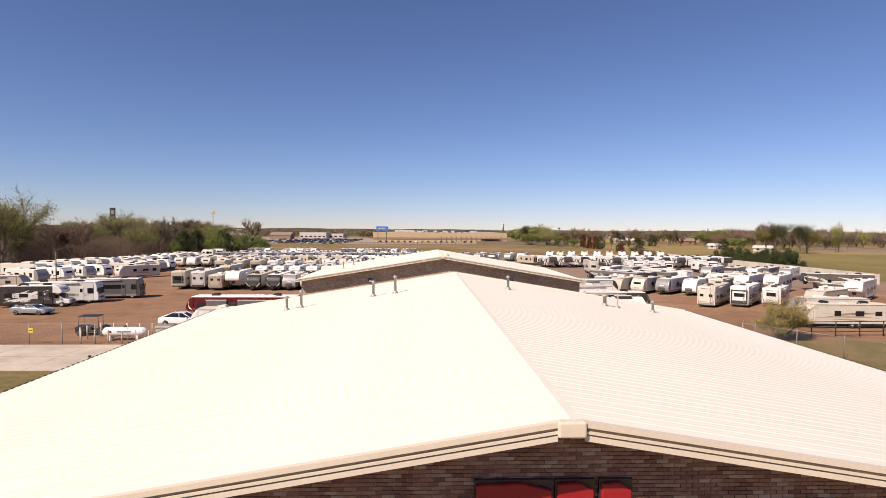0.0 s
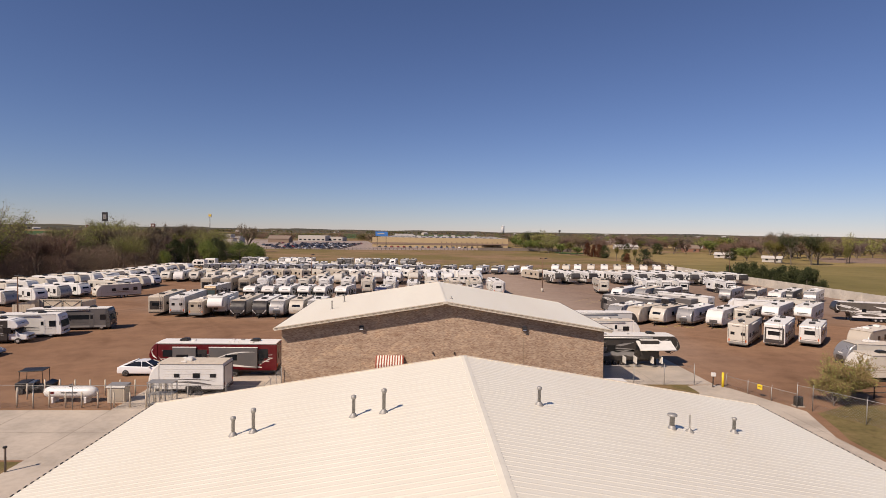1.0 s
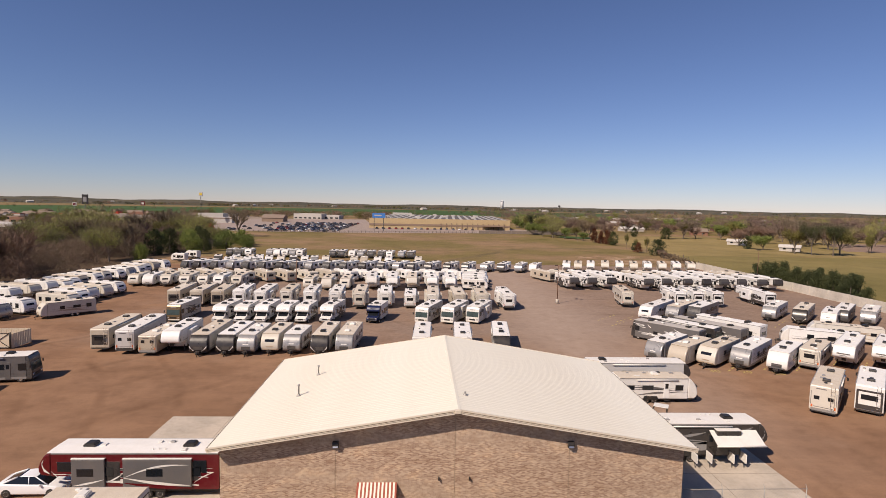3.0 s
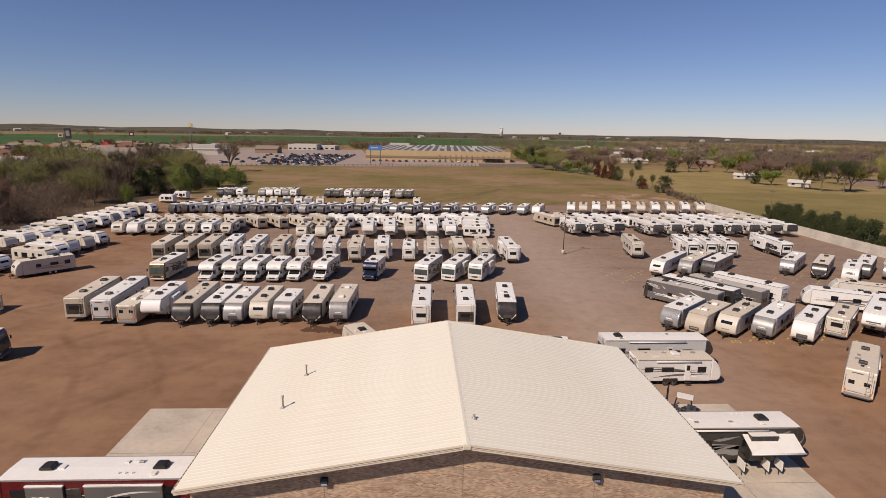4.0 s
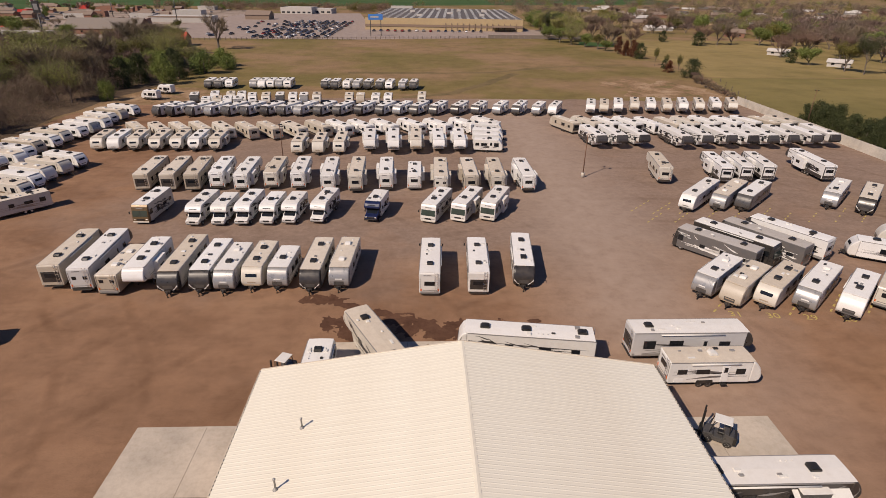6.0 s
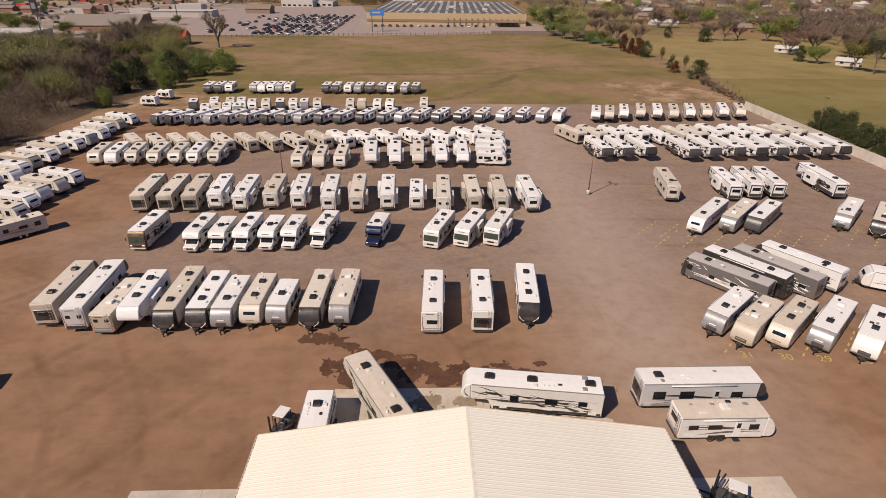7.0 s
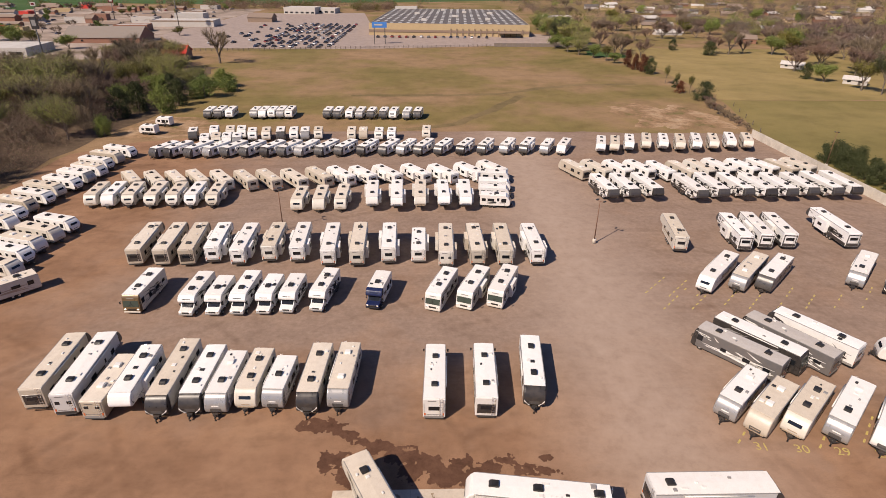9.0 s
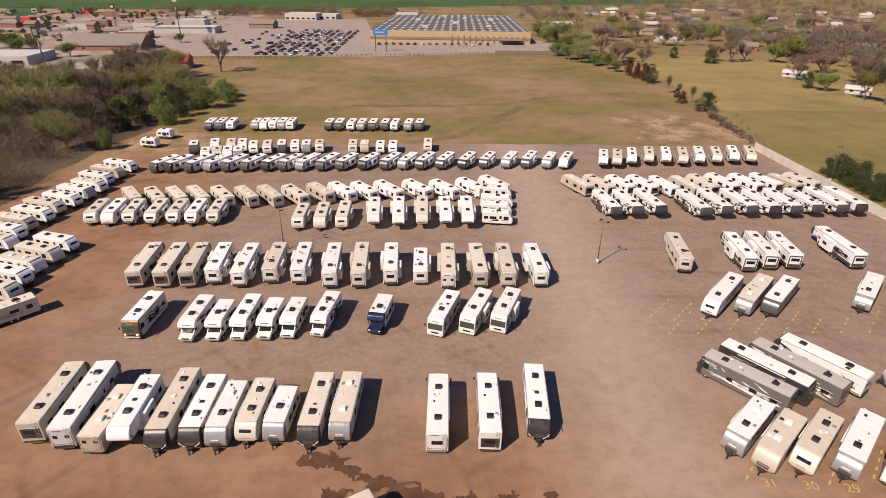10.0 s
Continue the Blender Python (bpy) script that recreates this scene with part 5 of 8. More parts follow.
        for s in (-1, 1):
            part("headlight", box((h2 + 0.0, s * 0.9, 0.98), (0.06, 0.36, 0.22), 0.03, 1), M["chrome"], root, "clear headlight")
            side_window(root, h2 - 1.25, 2.1, 0.85, 0.85, s * w2, s, not hero)
            bm = bmesh.new()
            add_tube(bm, (h2 - 0.35, s * w2, 2.5), (h2 - 0.1, s * (w2 + 0.28), 2.35), 0.025, n=5)
            add_box(bm, (h2 - 0.1, s * (w2 + 0.28), 2.15), (0.08, 0.18, 0.42))
            part("mirror", bm, M["black"], root)
        part("front_bumper", box((h2 + 0.02, 0, 0.55), (0.12, 2.35, 0.25), 0.05, 2), M[body], root)
        if way in ("taupe", "bold", "slate", "silver"):
            for s in (-1, 1):
                part("window_band", box((-0.4, s * (w2 + 0.001), 2.12), (L * 0.62, 0.02, 0.72), 0.004, 1), M["glass"], root, "dark glazed band")
    else:
        cabw = 1.0
        cb = [(xb - 0.05, 0.5), (h2 - 0.05, 0.5), (h2, 0.75), (h2 - 0.06, 1.1), (h2 - 0.85, 1.28), (xb + 0.42, 2.06), (xb - 0.05, 2.06)]
        cab = part("cab", prism(cb, -cabw, cabw, bevel=0.07, seg=2), M["white" if way != "blue" else "blue"], root)
        ang = math.atan2(2.06 - 1.28, (xb + 0.42) - (h2 - 0.85))
        mid = ((h2 - 0.85 + xb + 0.42) / 2 + 0.012, 0, 1.68)
        part("windscreen", box(mid, (math.hypot(0.78, h2 - 0.85 - xb - 0.42) * 0.9, 1.7, 0.04), 0.015, 1, Matrix.Rotation(-ang, 3, "Y")), M["glass"], cab)
        part("grille", box((h2 - 0.0, 0, 0.88), (0.06, 1.0, 0.25), 0.02, 1), M["black"], cab)
        part("front_bumper", box((h2 + 0.02, 0, 0.58), (0.14, 1.95, 0.2), 0.05, 2), M["black" if way == "blue" else "greyside"], cab)
        for s in (-1, 1):
            part("headlight", box((h2 - 0.02, s * 0.75, 0.92), (0.08, 0.32, 0.22), 0.03, 1), M["chrome"], cab)
            part("side_window", box((xb + 0.42, s * (cabw + 0.002), 1.62), (0.7, 0.03, 0.5), 0.012, 1), M["glass"], cab)
            part("mirror", box((xb + 0.75, s * (cabw + 0.22), 1.55), (0.1, 0.2, 0.35), 0.03, 1), M["black"], cab)
        part("cabover_window", box((xo - 0.1, 0, H - 0.7), (0.05, 1.2, 0.35), 0.02, 1, Matrix.Rotation(radians(-18), 3, "Y")), M["glass"], root)
    # slide-out rooms
    for f, ln, s in slides:
        x = f * L
        bm = box((x, s * (w2 + slide_out / 2 - 0.01), zb + 0.28 + (H - zb - 0.75) / 2), (ln, slide_out + 0.02, H - zb - 0.75), 0.03, 1)
        if lite:
            add_box(bm, (x + 0.2, s * (w2 + slide_out + 0.005), zw + 0.1), (min(1.3, ln * 0.5), 0.03, 0.65), mat=1)
        so = part("slide_out", bm, [M[slide_mat or body], M["glass"]], root, "slide-out room standing open")
        if not lite:
            part("slide_topper", box((x, s * (w2 + slide_out / 2), H - 0.42), (ln + 0.04, slide_out + 0.04, 0.05), 0.01, 1), M[roof], so)
        if lite:
            continue
        side_yy = s * (w2 + slide_out + 0.005)
        part("slide_window", box((x + 0.2, side_yy, zw + 0.1), (min(1.2, ln * 0.5), 0.03, 0.6), 0.012, 1), M["glass"], so)
    # rolled awning on the door side
    if style != "c" and not lite:
        part("awning_roll", tube((-L * 0.28, -w2 - 0.09, H - 0.24), (L * 0.24, -w2 - 0.09, H - 0.24), 0.075, n=8), M["black" if way in ("grey", "taupe", "bold", "dark") else "plastic_white"], root, "rolled-up awning")
    return root


BUCKETS = {"tt": (5.2, 6.4, 7.8, 9.4, 11.0, 12.6), "fw": (10.2, 11.6, 13.2), "a": (9.6, 11.4, 13.0), "c": (7.2, 8.7)}
SIZE = {"tt": 0.89, "fw": 0.90, "a": 0.85, "c": 0.90}  # how tall each kind stands against its full-height model
STOCK = {}


def park(style, way, x, y, heading, L, lite=False, slides=(), rear="window", seed=0, **kw):
    """Parks one; heading: where the nose points, in degrees from +x."""
    low = SIZE[style]
    Lb = min(BUCKETS[style], key=lambda v: abs(v * low - L))
    key = (style, way, Lb, lite, tuple(slides), rear, seed % 2, tuple(sorted(kw.items())))
    sc = max(0.86 * low, min(1.14 * low, L / Lb))
    m = pose(x, y, 0, 0, 0, heading) @ Matrix.Diagonal((sc, 0.96, low, 1))
    if key not in STOCK:
        ob = build_rv(style, way, Lb, lite, slides, rear, seed=seed, **kw)
        STOCK[key] = ob
        ob.matrix_basis = m
        return ob
    return copy_thing_at(STOCK[key], m)


def copy_thing_at(ob, m):
    keep = ob.matrix_basis.copy()
    ob.matrix_basis = Matrix.Identity(4)
    c = copy_thing(ob, m)
    ob.matrix_basis = keep
    return c


def park_row(style, ways, spots, near="front", lite=False, L=None, jitter=0.0, **kw):
    """spots: (x, y, direction of the end that is near the lane[, length])."""
    rnd = random.Random(len(spots) * 13 + int(abs(spots[0][0]) * 10))
    for i, sp in enumerate(spots):
        x, y, d = sp[:3]
        ln = sp[3] if len(sp) > 3 else L + rnd.uniform(-0.5, 0.5)
        way = ways[i % len(ways)] if isinstance(ways, (list, tuple)) else ways
        if lite and near == "front":
            kw["rear"] = "plain"
        park(style, way, x, y, d + (0 if near == "front" else 180) + rnd.uniform(-jitter, jitter), ln, lite, seed=i, **kw)


# ---- the parked rows ----
S1 = ((-0.02, 3.2, 1),)
S2 = ((0.05, 3.4, 1), (-0.25, 2.6, -1))
S3 = ((0.02, 3.6, -1),)
# front row by the dirt lane
park("fw", "tan_dark", -44.0, 102.2, 94, 10.8, rear="dark", seed=0)
park("fw", "pewter_white", -40.3, 101.8, 94, 11.8, rear="none", seed=1)
park("tt", "tan", -36.6, 99.8, 89, 8.9, rear="none", seed=2)
park("fw", "white_dark", -34.0, 100.0, -88, 9.0, seed=3, slides=((0.05, 2.6, 1),))
park_row("tt", ["dark", "dark_white", "silver", "cream", "silver", "dark", "silver_tan"],
         [(-30.3, 100.9, -89, 10.9), (-26.8, 100.4, -90, 9.4), (-24.0, 99.8, -91, 8.2), (-21.0, 100.4, -92, 7.9), (-18.0, 99.6, -93, 6.6), (-14.2, 100.5, -92, 9.6), (-10.9, 100.8, -93, 9.1)])
park("a", "white", -0.5, 99.9, 88, 9.9, rear="window", seed=1)
park("a", "white", 5.2, 100.0, 87, 9.9, rear="dark", seed=2)
park("tt", "dark_white", 10.9, 101.4, -96, 10.3, seed=5)
# motorhomes
park("a", "bronze", -42.2, 119.8, -92, 8.2, seed=1)
# real swirls, with extra black that stands in for deep shade on the flanks
park_row("c", "bold_white", [(-34.5, 118.9, -93, 8.2), (-31.0, 118.3, -92, 6.8), (-27.6, 119.1, -93, 8.2), (-24.0, 118.6, -94, 7.0), (-20.8, 118.8, -95, 6.8), (-16.4, 119.8, -99, 8.2)])
park("c", "blue", -8.5, 119.6, -101, 6.7, seed=1)
park("a", "pearl", 0.8, 119.8, -110, 8.4, seed=2)
park("a", "pearl", 5.5, 120.2, -113, 8.6, slides=((0.0, 2.6, 1),), seed=3)
park("a", "pearl", 9.9, 120.5, -113, 8.5, slides=((0.0, 2.6, 1),), seed=4)
# the long row of fifth wheels, tails to the lane
park_row("fw", ["tan_dark", "tan_dark", "tan_dark"], [(-48.7, 135.0, -85, 11.3), (-44.4, 134.9, -85, 11.3), (-40.5, 134.9, -84, 11.3)], "rear", rear="dark", slides=S1)
# bold_white: added black swooshes darken the flanks in place of their shade
park_row("fw", ["bold_white", "white_dark", "bold_tan", "white_dark", "bold_white", "cream_dark", "white_dark"],
         [(-36.6, 135.4, -85, 10.3), (-32.0, 134.8, -88, 11.0), (-27.3, 135.5, -88, 10.0), (-22.8, 135.4, -87, 10.3), (-17.6, 134.6, -87, 11.3), (-12.9, 134.7, -88, 11.6), (-7.8, 135.0, -88, 10.5)], "rear", slides=S2)
park("tt", "white", -2.8, 134.8, 90, 9.2, slides=S3, seed=1)
park("fw", "cream", 1.8, 134.2, 89, 11.6, rear="none", slides=S2, seed=1)
park_row("fw", ["tan_dark", "bold_tan", "white_dark"], [(6.8, 134.4, -89, 11.2), (11.5, 134.4, -91, 11.2), (16.6, 134.5, -89, 10.9)], "rear", slides=S2)
# trailers nose to the lane
park_row("tt", ["cream", "white", "cream_dark", "cream_dark", "cream_dark", "white_dark", "cream_dark"], [(-69.0, 158.0, -83), (-65.5, 158.0, -83), (-61.6, 158.0, -82), (-57.0, 158.0, -85), (-52.8, 158.0, -85), (-49.0, 158.0, -86), (-44.8, 158.0, -86)], L=8.6, lite=True, slides=S1)
park_row("tt", "cream", [(-27.2, 155.6, -89, 8.2), (-23.0, 155.9, -88, 8.8), (-18.7, 156.4, -89, 9.2)], lite=True, slides=S1)
park_row("fw", ["white", "white_dark", "cream"], [(-12.5, 156.6, -87), (-7.5, 156.6, -88), (-2.7, 156.8, -90), (2.0, 157.0, -89), (6.5, 157.0, -91)], L=10.8, lite=True, slides=S2)
park_row("tt", "white", [(13.3, 169.5, -8, 8.4), (13.5, 163.9, -8, 7.0), (13.0, 159.7, -7, 6.4), (12.7, 155.2, -9, 6.2)], lite=True)
# slanted row
park_row("tt", ["tan", "cream", "tan"], [(-66.0, 166.2, -52), (-61.0, 166.2, -52), (-56.5, 166.4, -52), (-52.0, 166.8, -52), (-46.7, 166.8, -53), (-41.5, 166.8, -53), (-36.5, 167.2, -53), (-31.0, 167.6, -52), (-25.7, 169.0, -52)], "rear", L=9.4, lite=True)
park_row("tt", "white_dark", [(-20.9, 169.5, -52), (-16.0, 169.9, -52), (-10.5, 170.5, -53), (-4.0, 171.2, -54), (2.2, 171.2, -54), (8.4, 172.6, -55), (13.9, 174.2, -56)], "rear", L=9.6, lite=True, slides=S1)
# long row of charcoal-nosed trailers
R6 = [-68.7, -65.2, -60.1, -55.6, -51.2, -46.5, -41.4, -37.0, -32.6, -27.5, -22.6, -16.9, -11.3, -6.7, -2.1, 3.1, 8.9, 14.4, 20.3, 25.6]
park_row("tt", ["ash", "dark_white", "ash", "silver", "ash"], [(x, 189.6 + 0.045 * (x + 68), -114) for x in R6], L=8.6, lite=True, slides=S1)
park_row("tt", ["silver", "white"], [(30.9, 193.2, -114), (35.5, 193.4, -114)], L=8.4, lite=True)
# back rows
park_row("tt", ["grey", "white", "cream", "white", "silver", "white", "cream", "white", "white"],
         [(-66.9, 204.4, -74), (-61.4, 198.0, -74), (-58.6, 199.0, -74), (-55.8, 199.0, -75), (-53.0, 199.0, -75), (-61.7, 206.4, -74), (-57.2, 206.6, -75), (-54.0, 206.4, -76), (-50.4, 204.4, -77)], L=5.8, lite=True)
park_row("tt", ["cream", "grey", "white", "silver"], [(-46.6, 204.8, -79), (-42.7, 205.2, -80), (-39.0, 205.4, -81), (-35.8, 205.2, -82), (-32.2, 206.0, -83)], L=6.0, lite=True)
park_row("tt", ["cream", "tan", "white", "white", "cream"], [(-22.7, 205.6, -86), (-19.4, 205.6, -87), (-14.9, 205.2, -89), (-11.3, 205.2, -90), (-1.4, 207.4, -92)], L=5.9, lite=True)
park_row("tt", ["ash", "ash", "white"], [(-71.3, 230.6, -88), (-68.0, 231.0, -88), (-64.7, 231.2, -88)], L=7.4, lite=True)
park_row("tt", ["silver", "white", "white"], [(-56.8, 231.0, -90), (-54.0, 231.0, -90), (-51.3, 231.4, -90), (-48.5, 231.6, -90), (-45.7, 231.6, -90)], L=7.2, lite=True)
park_row("tt", ["ash", "ash", "white", "silver"], [(-33.4, 231.2, -94), (-30.1, 231.2, -94), (-26.1, 231.0, -95), (-22.8, 231.0, -95), (-19.2, 231.0, -96), (-15.3, 231.0, -96), (-12.0, 231.0, -97), (-7.6, 230.8, -97), (-4.1, 231.2, -98)], L=7.2, lite=True)
park_row("tt", "white_dark", [(-81.6, 209.6, 172, 4.9), (-81.2, 219.2, 170, 4.7)], lite=True)
# west rows, noses east
park_row("tt", ["white_dark", "tan", "white_dark", "white_tan", "silver", "white_dark", "cream"], [(-79.0, 188.0, -19), (-79.8, 183.2, -19), (-80.0, 178.6, -19), (-79.0, 173.6, -18), (-79.6, 169.4, -18), (-80.0, 165.0, -18), (-81.5, 161.2, -18), (-81.0, 156.8, -17), (-82.0, 152.8, -17), (-81.2, 148.6, -17), (-80.0, 144.4, -17)], L=8.4, lite=True)
park_row("tt", ["white_dark", "cream", "white_tan"], [(-68.6, 143.6, -18), (-69.2, 139.6, -18), (-69.6, 135.6, -17), (-69.0, 131.6, -17), (-68.4, 127.4, -17)], L=7.8, lite=True)
park_row("fw", ["white_dark", "cream_dark"], [(-81.0, 140.0, -18), (-81.6, 135.4, -18), (-82.0, 130.8, -17), (-82.6, 126.0, -17), (-83.0, 121.0, -17), (-83.5, 116.0, -17)], L=9.6, lite=True)
park_row("tt", ["white", "silver"], [(-72.5, 122.0, -20), (-73.5, 117.4, -20), (-75.0, 112.6, -20), (-77.0, 107.6, -18)], L=8.0, lite=True)
park("tt", "cream", -62.6, 120.4, -132, 8.4, seed=2)
# motorhomes and a trailer on the dirt to the west
park("a", "slate", -49.4, 85.0, 10, 10.4, seed=1)
park("a", "white", -52.2, 79.6, 10, 9.6, seed=3)
park("c", "zebra", -53.2, 75.6, 8, 8.6, seed=1, graphics=3)
park("tt", "tan", -72.0, 93.0, 6, 9.8, rear="none", seed=4)
# east rows
park_row("fw", ["white", "cream"], [(45.5, 193.6, -106), (49.3, 193.8, -107), (53.7, 195.2, -107), (58.8, 196.4, -108), (63.4, 196.2, -108), (67.8, 195.6, -109), (72.6, 196.3, -109), (77.4, 196.4, -110), (82.6, 197.4, -110), (87.2, 197.1, -111)], L=9.4, lite=True)
park_row("tt", ["tan", "cream", "white", "white", "silver"], [(33.7, 174.4, -68), (38.8, 174.4, -68), (43.8, 174.4, -70), (49.1, 174.4, -70), (53.8, 173.6, -74), (59.0, 173.4, -76), (63.9, 174.9, -76), (68.9, 175.6, -74), (74.6, 175.6, -72), (79.6, 176.2, -72), (84.0, 175.4, -74), (89.0, 176.8, -68)], "rear", L=9.4, lite=True, rear="dark")
park_row("fw", ["swoosh", "swoosh", "dark_white", "swoosh"], [(36.8, 161.0, -83), (41.4, 161.4, -83), (46.4, 161.8, -82), (55.6, 161.0, -85), (60.6, 161.7, -86), (65.9, 161.8, -84), (70.7, 161.6, -84), (75.5, 161.8, -87), (80.4, 162.2, -87), (85.6, 162.6, -86), (90.2, 163.0, -88)], L=11.2, lite=True, slides=S1)
park("fw", "cream", 43.1, 139.0, 81, 10.8, seed=1)
park_row("fw", "swoosh", [(54.2, 139.2, -96), (58.4, 139.8, -97), (62.6, 139.8, -97)], "rear", L=10.6, rear="mask", slides=S1)
park("fw", "swoosh", 73.6, 141.0, 88, 12.4, seed=2, rear="mask", slides=S2)
park_row("tt", ["white", "silver_tan", "grey"], [(44.4, 124.7, -134, 12.0), (49.3, 124.6, -135, 11.0), (53.2, 124.2, -136, 10.6)])
park_row("tt", ["silver", "dark", "white", "slate", "silver"], [(68.0, 125.2, -135, 10.4), (72.0, 122.8, -133, 10.8), (74.6, 119.2, -133, 9.2), (80.0, 122.8, -135, 10.6), (84.0, 121.4, -135, 10.0)])
park_row("a", ["pewter", "charcoal", "pewter"], [(37.2, 104.5, 130, 10.6), (40.7, 106.2, -53, 11.0), (44.6, 106.4, 123, 11.4)])
park("fw", "bold", 48.4, 107.4, 124, 10.8, seed=1)
park_row("tt", ["silver", "tan", "cream", "silver", "white"], [(33.6, 96.9, -139, 8.4), (35.9, 94.8, -139, 8.6), (39.8, 94.6, -139, 9.0), (44.1, 94.2, -138, 9.8), (47.6, 92.4, -136, 8.8)])
park("tt", "cream", 53.0, 94.0, 44, 8.6, seed=3)
park_row("fw", ["white"], [(58.0, 94.4, -136, 10.4), (63.0, 94.0, -136, 10.2)])
park_row("tt", ["white", "cream"], [(60.0, 102.8, 152, 10.2), (67.0, 106.6, 150, 10.0)])
park("a", "cream_dark", 43.3, 79.1, 48, 9.4, rear="none", seed=1)
park("a", "dark_white", 48.2, 79.2, 48, 9.2, rear="mask", seed=2)
park("tt", "white", 52.6, 78.8, 48, 8.4, seed=4)
park("tt", "silver_tan", 50.2, 65.2, 174, 8.6, seed=2)
park("tt", "cream", 47.6, 59.8, 177, 9.6, seed=4)
park("tt", "tan", 57.0, 74.5, -150, 8.0, seed=1)
park("fw", "white", 70.0, 84.0, -140, 10.4, seed=2)
park("fw", "taupe", 76.0, 97.0, 160, 11.4, seed=2)
# round the service shed
red_rig = park("fw", "red", -20.8, 61.4, 180, 12.2, slides=((0.22, 2.4, 1), (-0.16, 5.0, 1)), seed=1, hero=True, slide_out=0.16, slide_mat="slategrey", graphics=3, label="deep red and grey fifth-wheel trailer with slide-outs open")
hauler = park("tt", "white_tan", -20.9, 55.5, 180, 6.4, rear="ramp", n_ac=1, seed=2, hero=True, win=0.62, graphics=1, label="weathered white toy-hauler trailer on the concrete apron")
park("fw", "charcoal", 21.7, 66.6, 0, 12.0, slides=((0.2, 2.2, -1),), seed=3, hero=True, label="charcoal fifth-wheel trailer beside the shed")
park("tt", "white_dark", 10.9, 49.0, 0, 10.9, seed=5, hero=True, n_ac=1, graphics=3)
park("fw", "bold_tan", -5.65, 82.9, 118.3, 11.6, seed=5, hero=True)
park("fw", "bold_white", 8.2, 83.3, 172.2, 12.7, rear="window", seed=6, hero=True, graphics=3, n_ac=3)
park("fw", "pewter_white", 24.05, 83.7, 0, 11.6, seed=7, hero=True, n_ac=1, rear="dark", win=1.35)
park("tt", "white_tan", 24.5, 79.95, 0, 8.5, seed=7, hero=True, n_ac=1)
park("tt", "white", -10.8, 81.0, 90, 5.4, rear="none", n_ac=1, seed=8, hero=True)
for z0, z1, x0, x1, bow, th, y, mt in ((1.75, 2.75, 0.35, -4.4, 0.35, 0.13, 1.424, "plastic_white"), (1.75, 1.15, 0.35, -4.5, -0.12, 0.20, 1.424, "plastic_white"), (1.35, 0.98, 0.3, -4.5, -0.1, 0.26, 1.424, "red"),
                                        (1.12, 1.62, 4.05, 1.75, -0.05, 0.13, 1.424, "plastic_white"), (1.3, 2.0, 1.65, 0.45, -0.05, 0.12, 1.285, "plastic_white"), (1.25, 2.1, -4.7, -6.2, 0.1, 0.09, 1.268, "plastic_white"), (2.2, 1.5, 5.6, 4.2, -0.3, 0.12, 1.268, "plastic_white")):
    bm = bmesh.new()
    us = [k / 12 for k in range(13)]
    add_ribbon(bm, [(x0 + (x1 - x0) * u, z0 + (z1 - z0) * u + bow * math.sin(math.pi * u)) for u in us], [th * (0.15 + math.sin(math.pi * u) ** 1.2) for u in us], y, 1)
    bmesh.ops.recalc_face_normals(bm, faces=bm.faces[:])
    part("side_graphic", bm, M[mt], red_rig, "curved white swoosh" if mt != "red" else "deep red swoosh")
for x, w, h in ((4.55, 1.25, 0.75), (-5.2, 0.95, 1.0)):
    part("side_window", box((x, 1.262, 2.55), (w, 0.05, h), 0.08, 2), M["glass"], red_rig, "dark rounded side window")
for x, ln in ((1.6, 1.9), (-4.5, 1.1)):
    part("side_panel", box((x, 1.256, 2.2), (ln, 0.03, 1.5), 0.01, 1), M["dark"], red_rig, "charcoal painted side panel")
for s in (-1, 1):
    for k in range(9):
        part("siding_seam", box((-0.35, s * 1.252, 0.85 + k * 0.24), (5.4, 0.012, 0.014)), M["beige"], hauler)


# ---- trees and shrubs ----
def mesh_of(name, verts, faces, mat):
    me = bpy.data.meshes.new(name)
    me.from_pydata(verts, [], faces)
    me.materials.append(mat)
    return me


def blades(points, dirs, n, ln, wd, rs, droop=0.0):
    """Thin tapered twigs: a triangle each, from points along scattered directions."""
    idx = rs.integers(0, len(points), n)
    p = points[idx] + rs.normal(0, 0.12, (n, 3))
    d = dirs[idx] + rs.normal(0, 0.55, (n, 3))
    d[:, 2] -= droop
    d /= np.linalg.norm(d, axis=1)[:, None] + 1e-6
    l = ln * rs.uniform(0.5, 1.3, (n, 1))
    s = np.cross(d, rs.normal(0, 1, (n, 3)))
    s /= np.linalg.norm(s, axis=1)[:, None] + 1e-6
    w = wd * rs.uniform(0.6, 1.4, (n, 1))
    v = np.stack([p - s * w, p + s * w, p + d * l], 1).reshape(-1, 3)
    return v.tolist(), [(3 * i, 3 * i + 1, 3 * i + 2) for i in range(n)]


def leaves(points, n, size, spread, rs, flat=0.0):
    idx = rs.integers(0, len(points), n)
    p = points[idx] + rs.normal(0, spread, (n, 3))
    a = rs.normal(0, 1, (n, 3))
    a /= np.linalg.norm(a, axis=1)[:, None]
    b = np.cross(a, rs.normal(0, 1, (n, 3)))
    b /= np.linalg.norm(b, axis=1)[:, None]
    s = size * rs.uniform(0.55, 1.35, (n, 1))
    v = np.stack([p - a * s, p + b * s * 1.1, p + a * s], 1).reshape(-1, 3)
    return v.tolist(), [(3 * i, 3 * i + 1, 3 * i + 2) for i in range(n)]


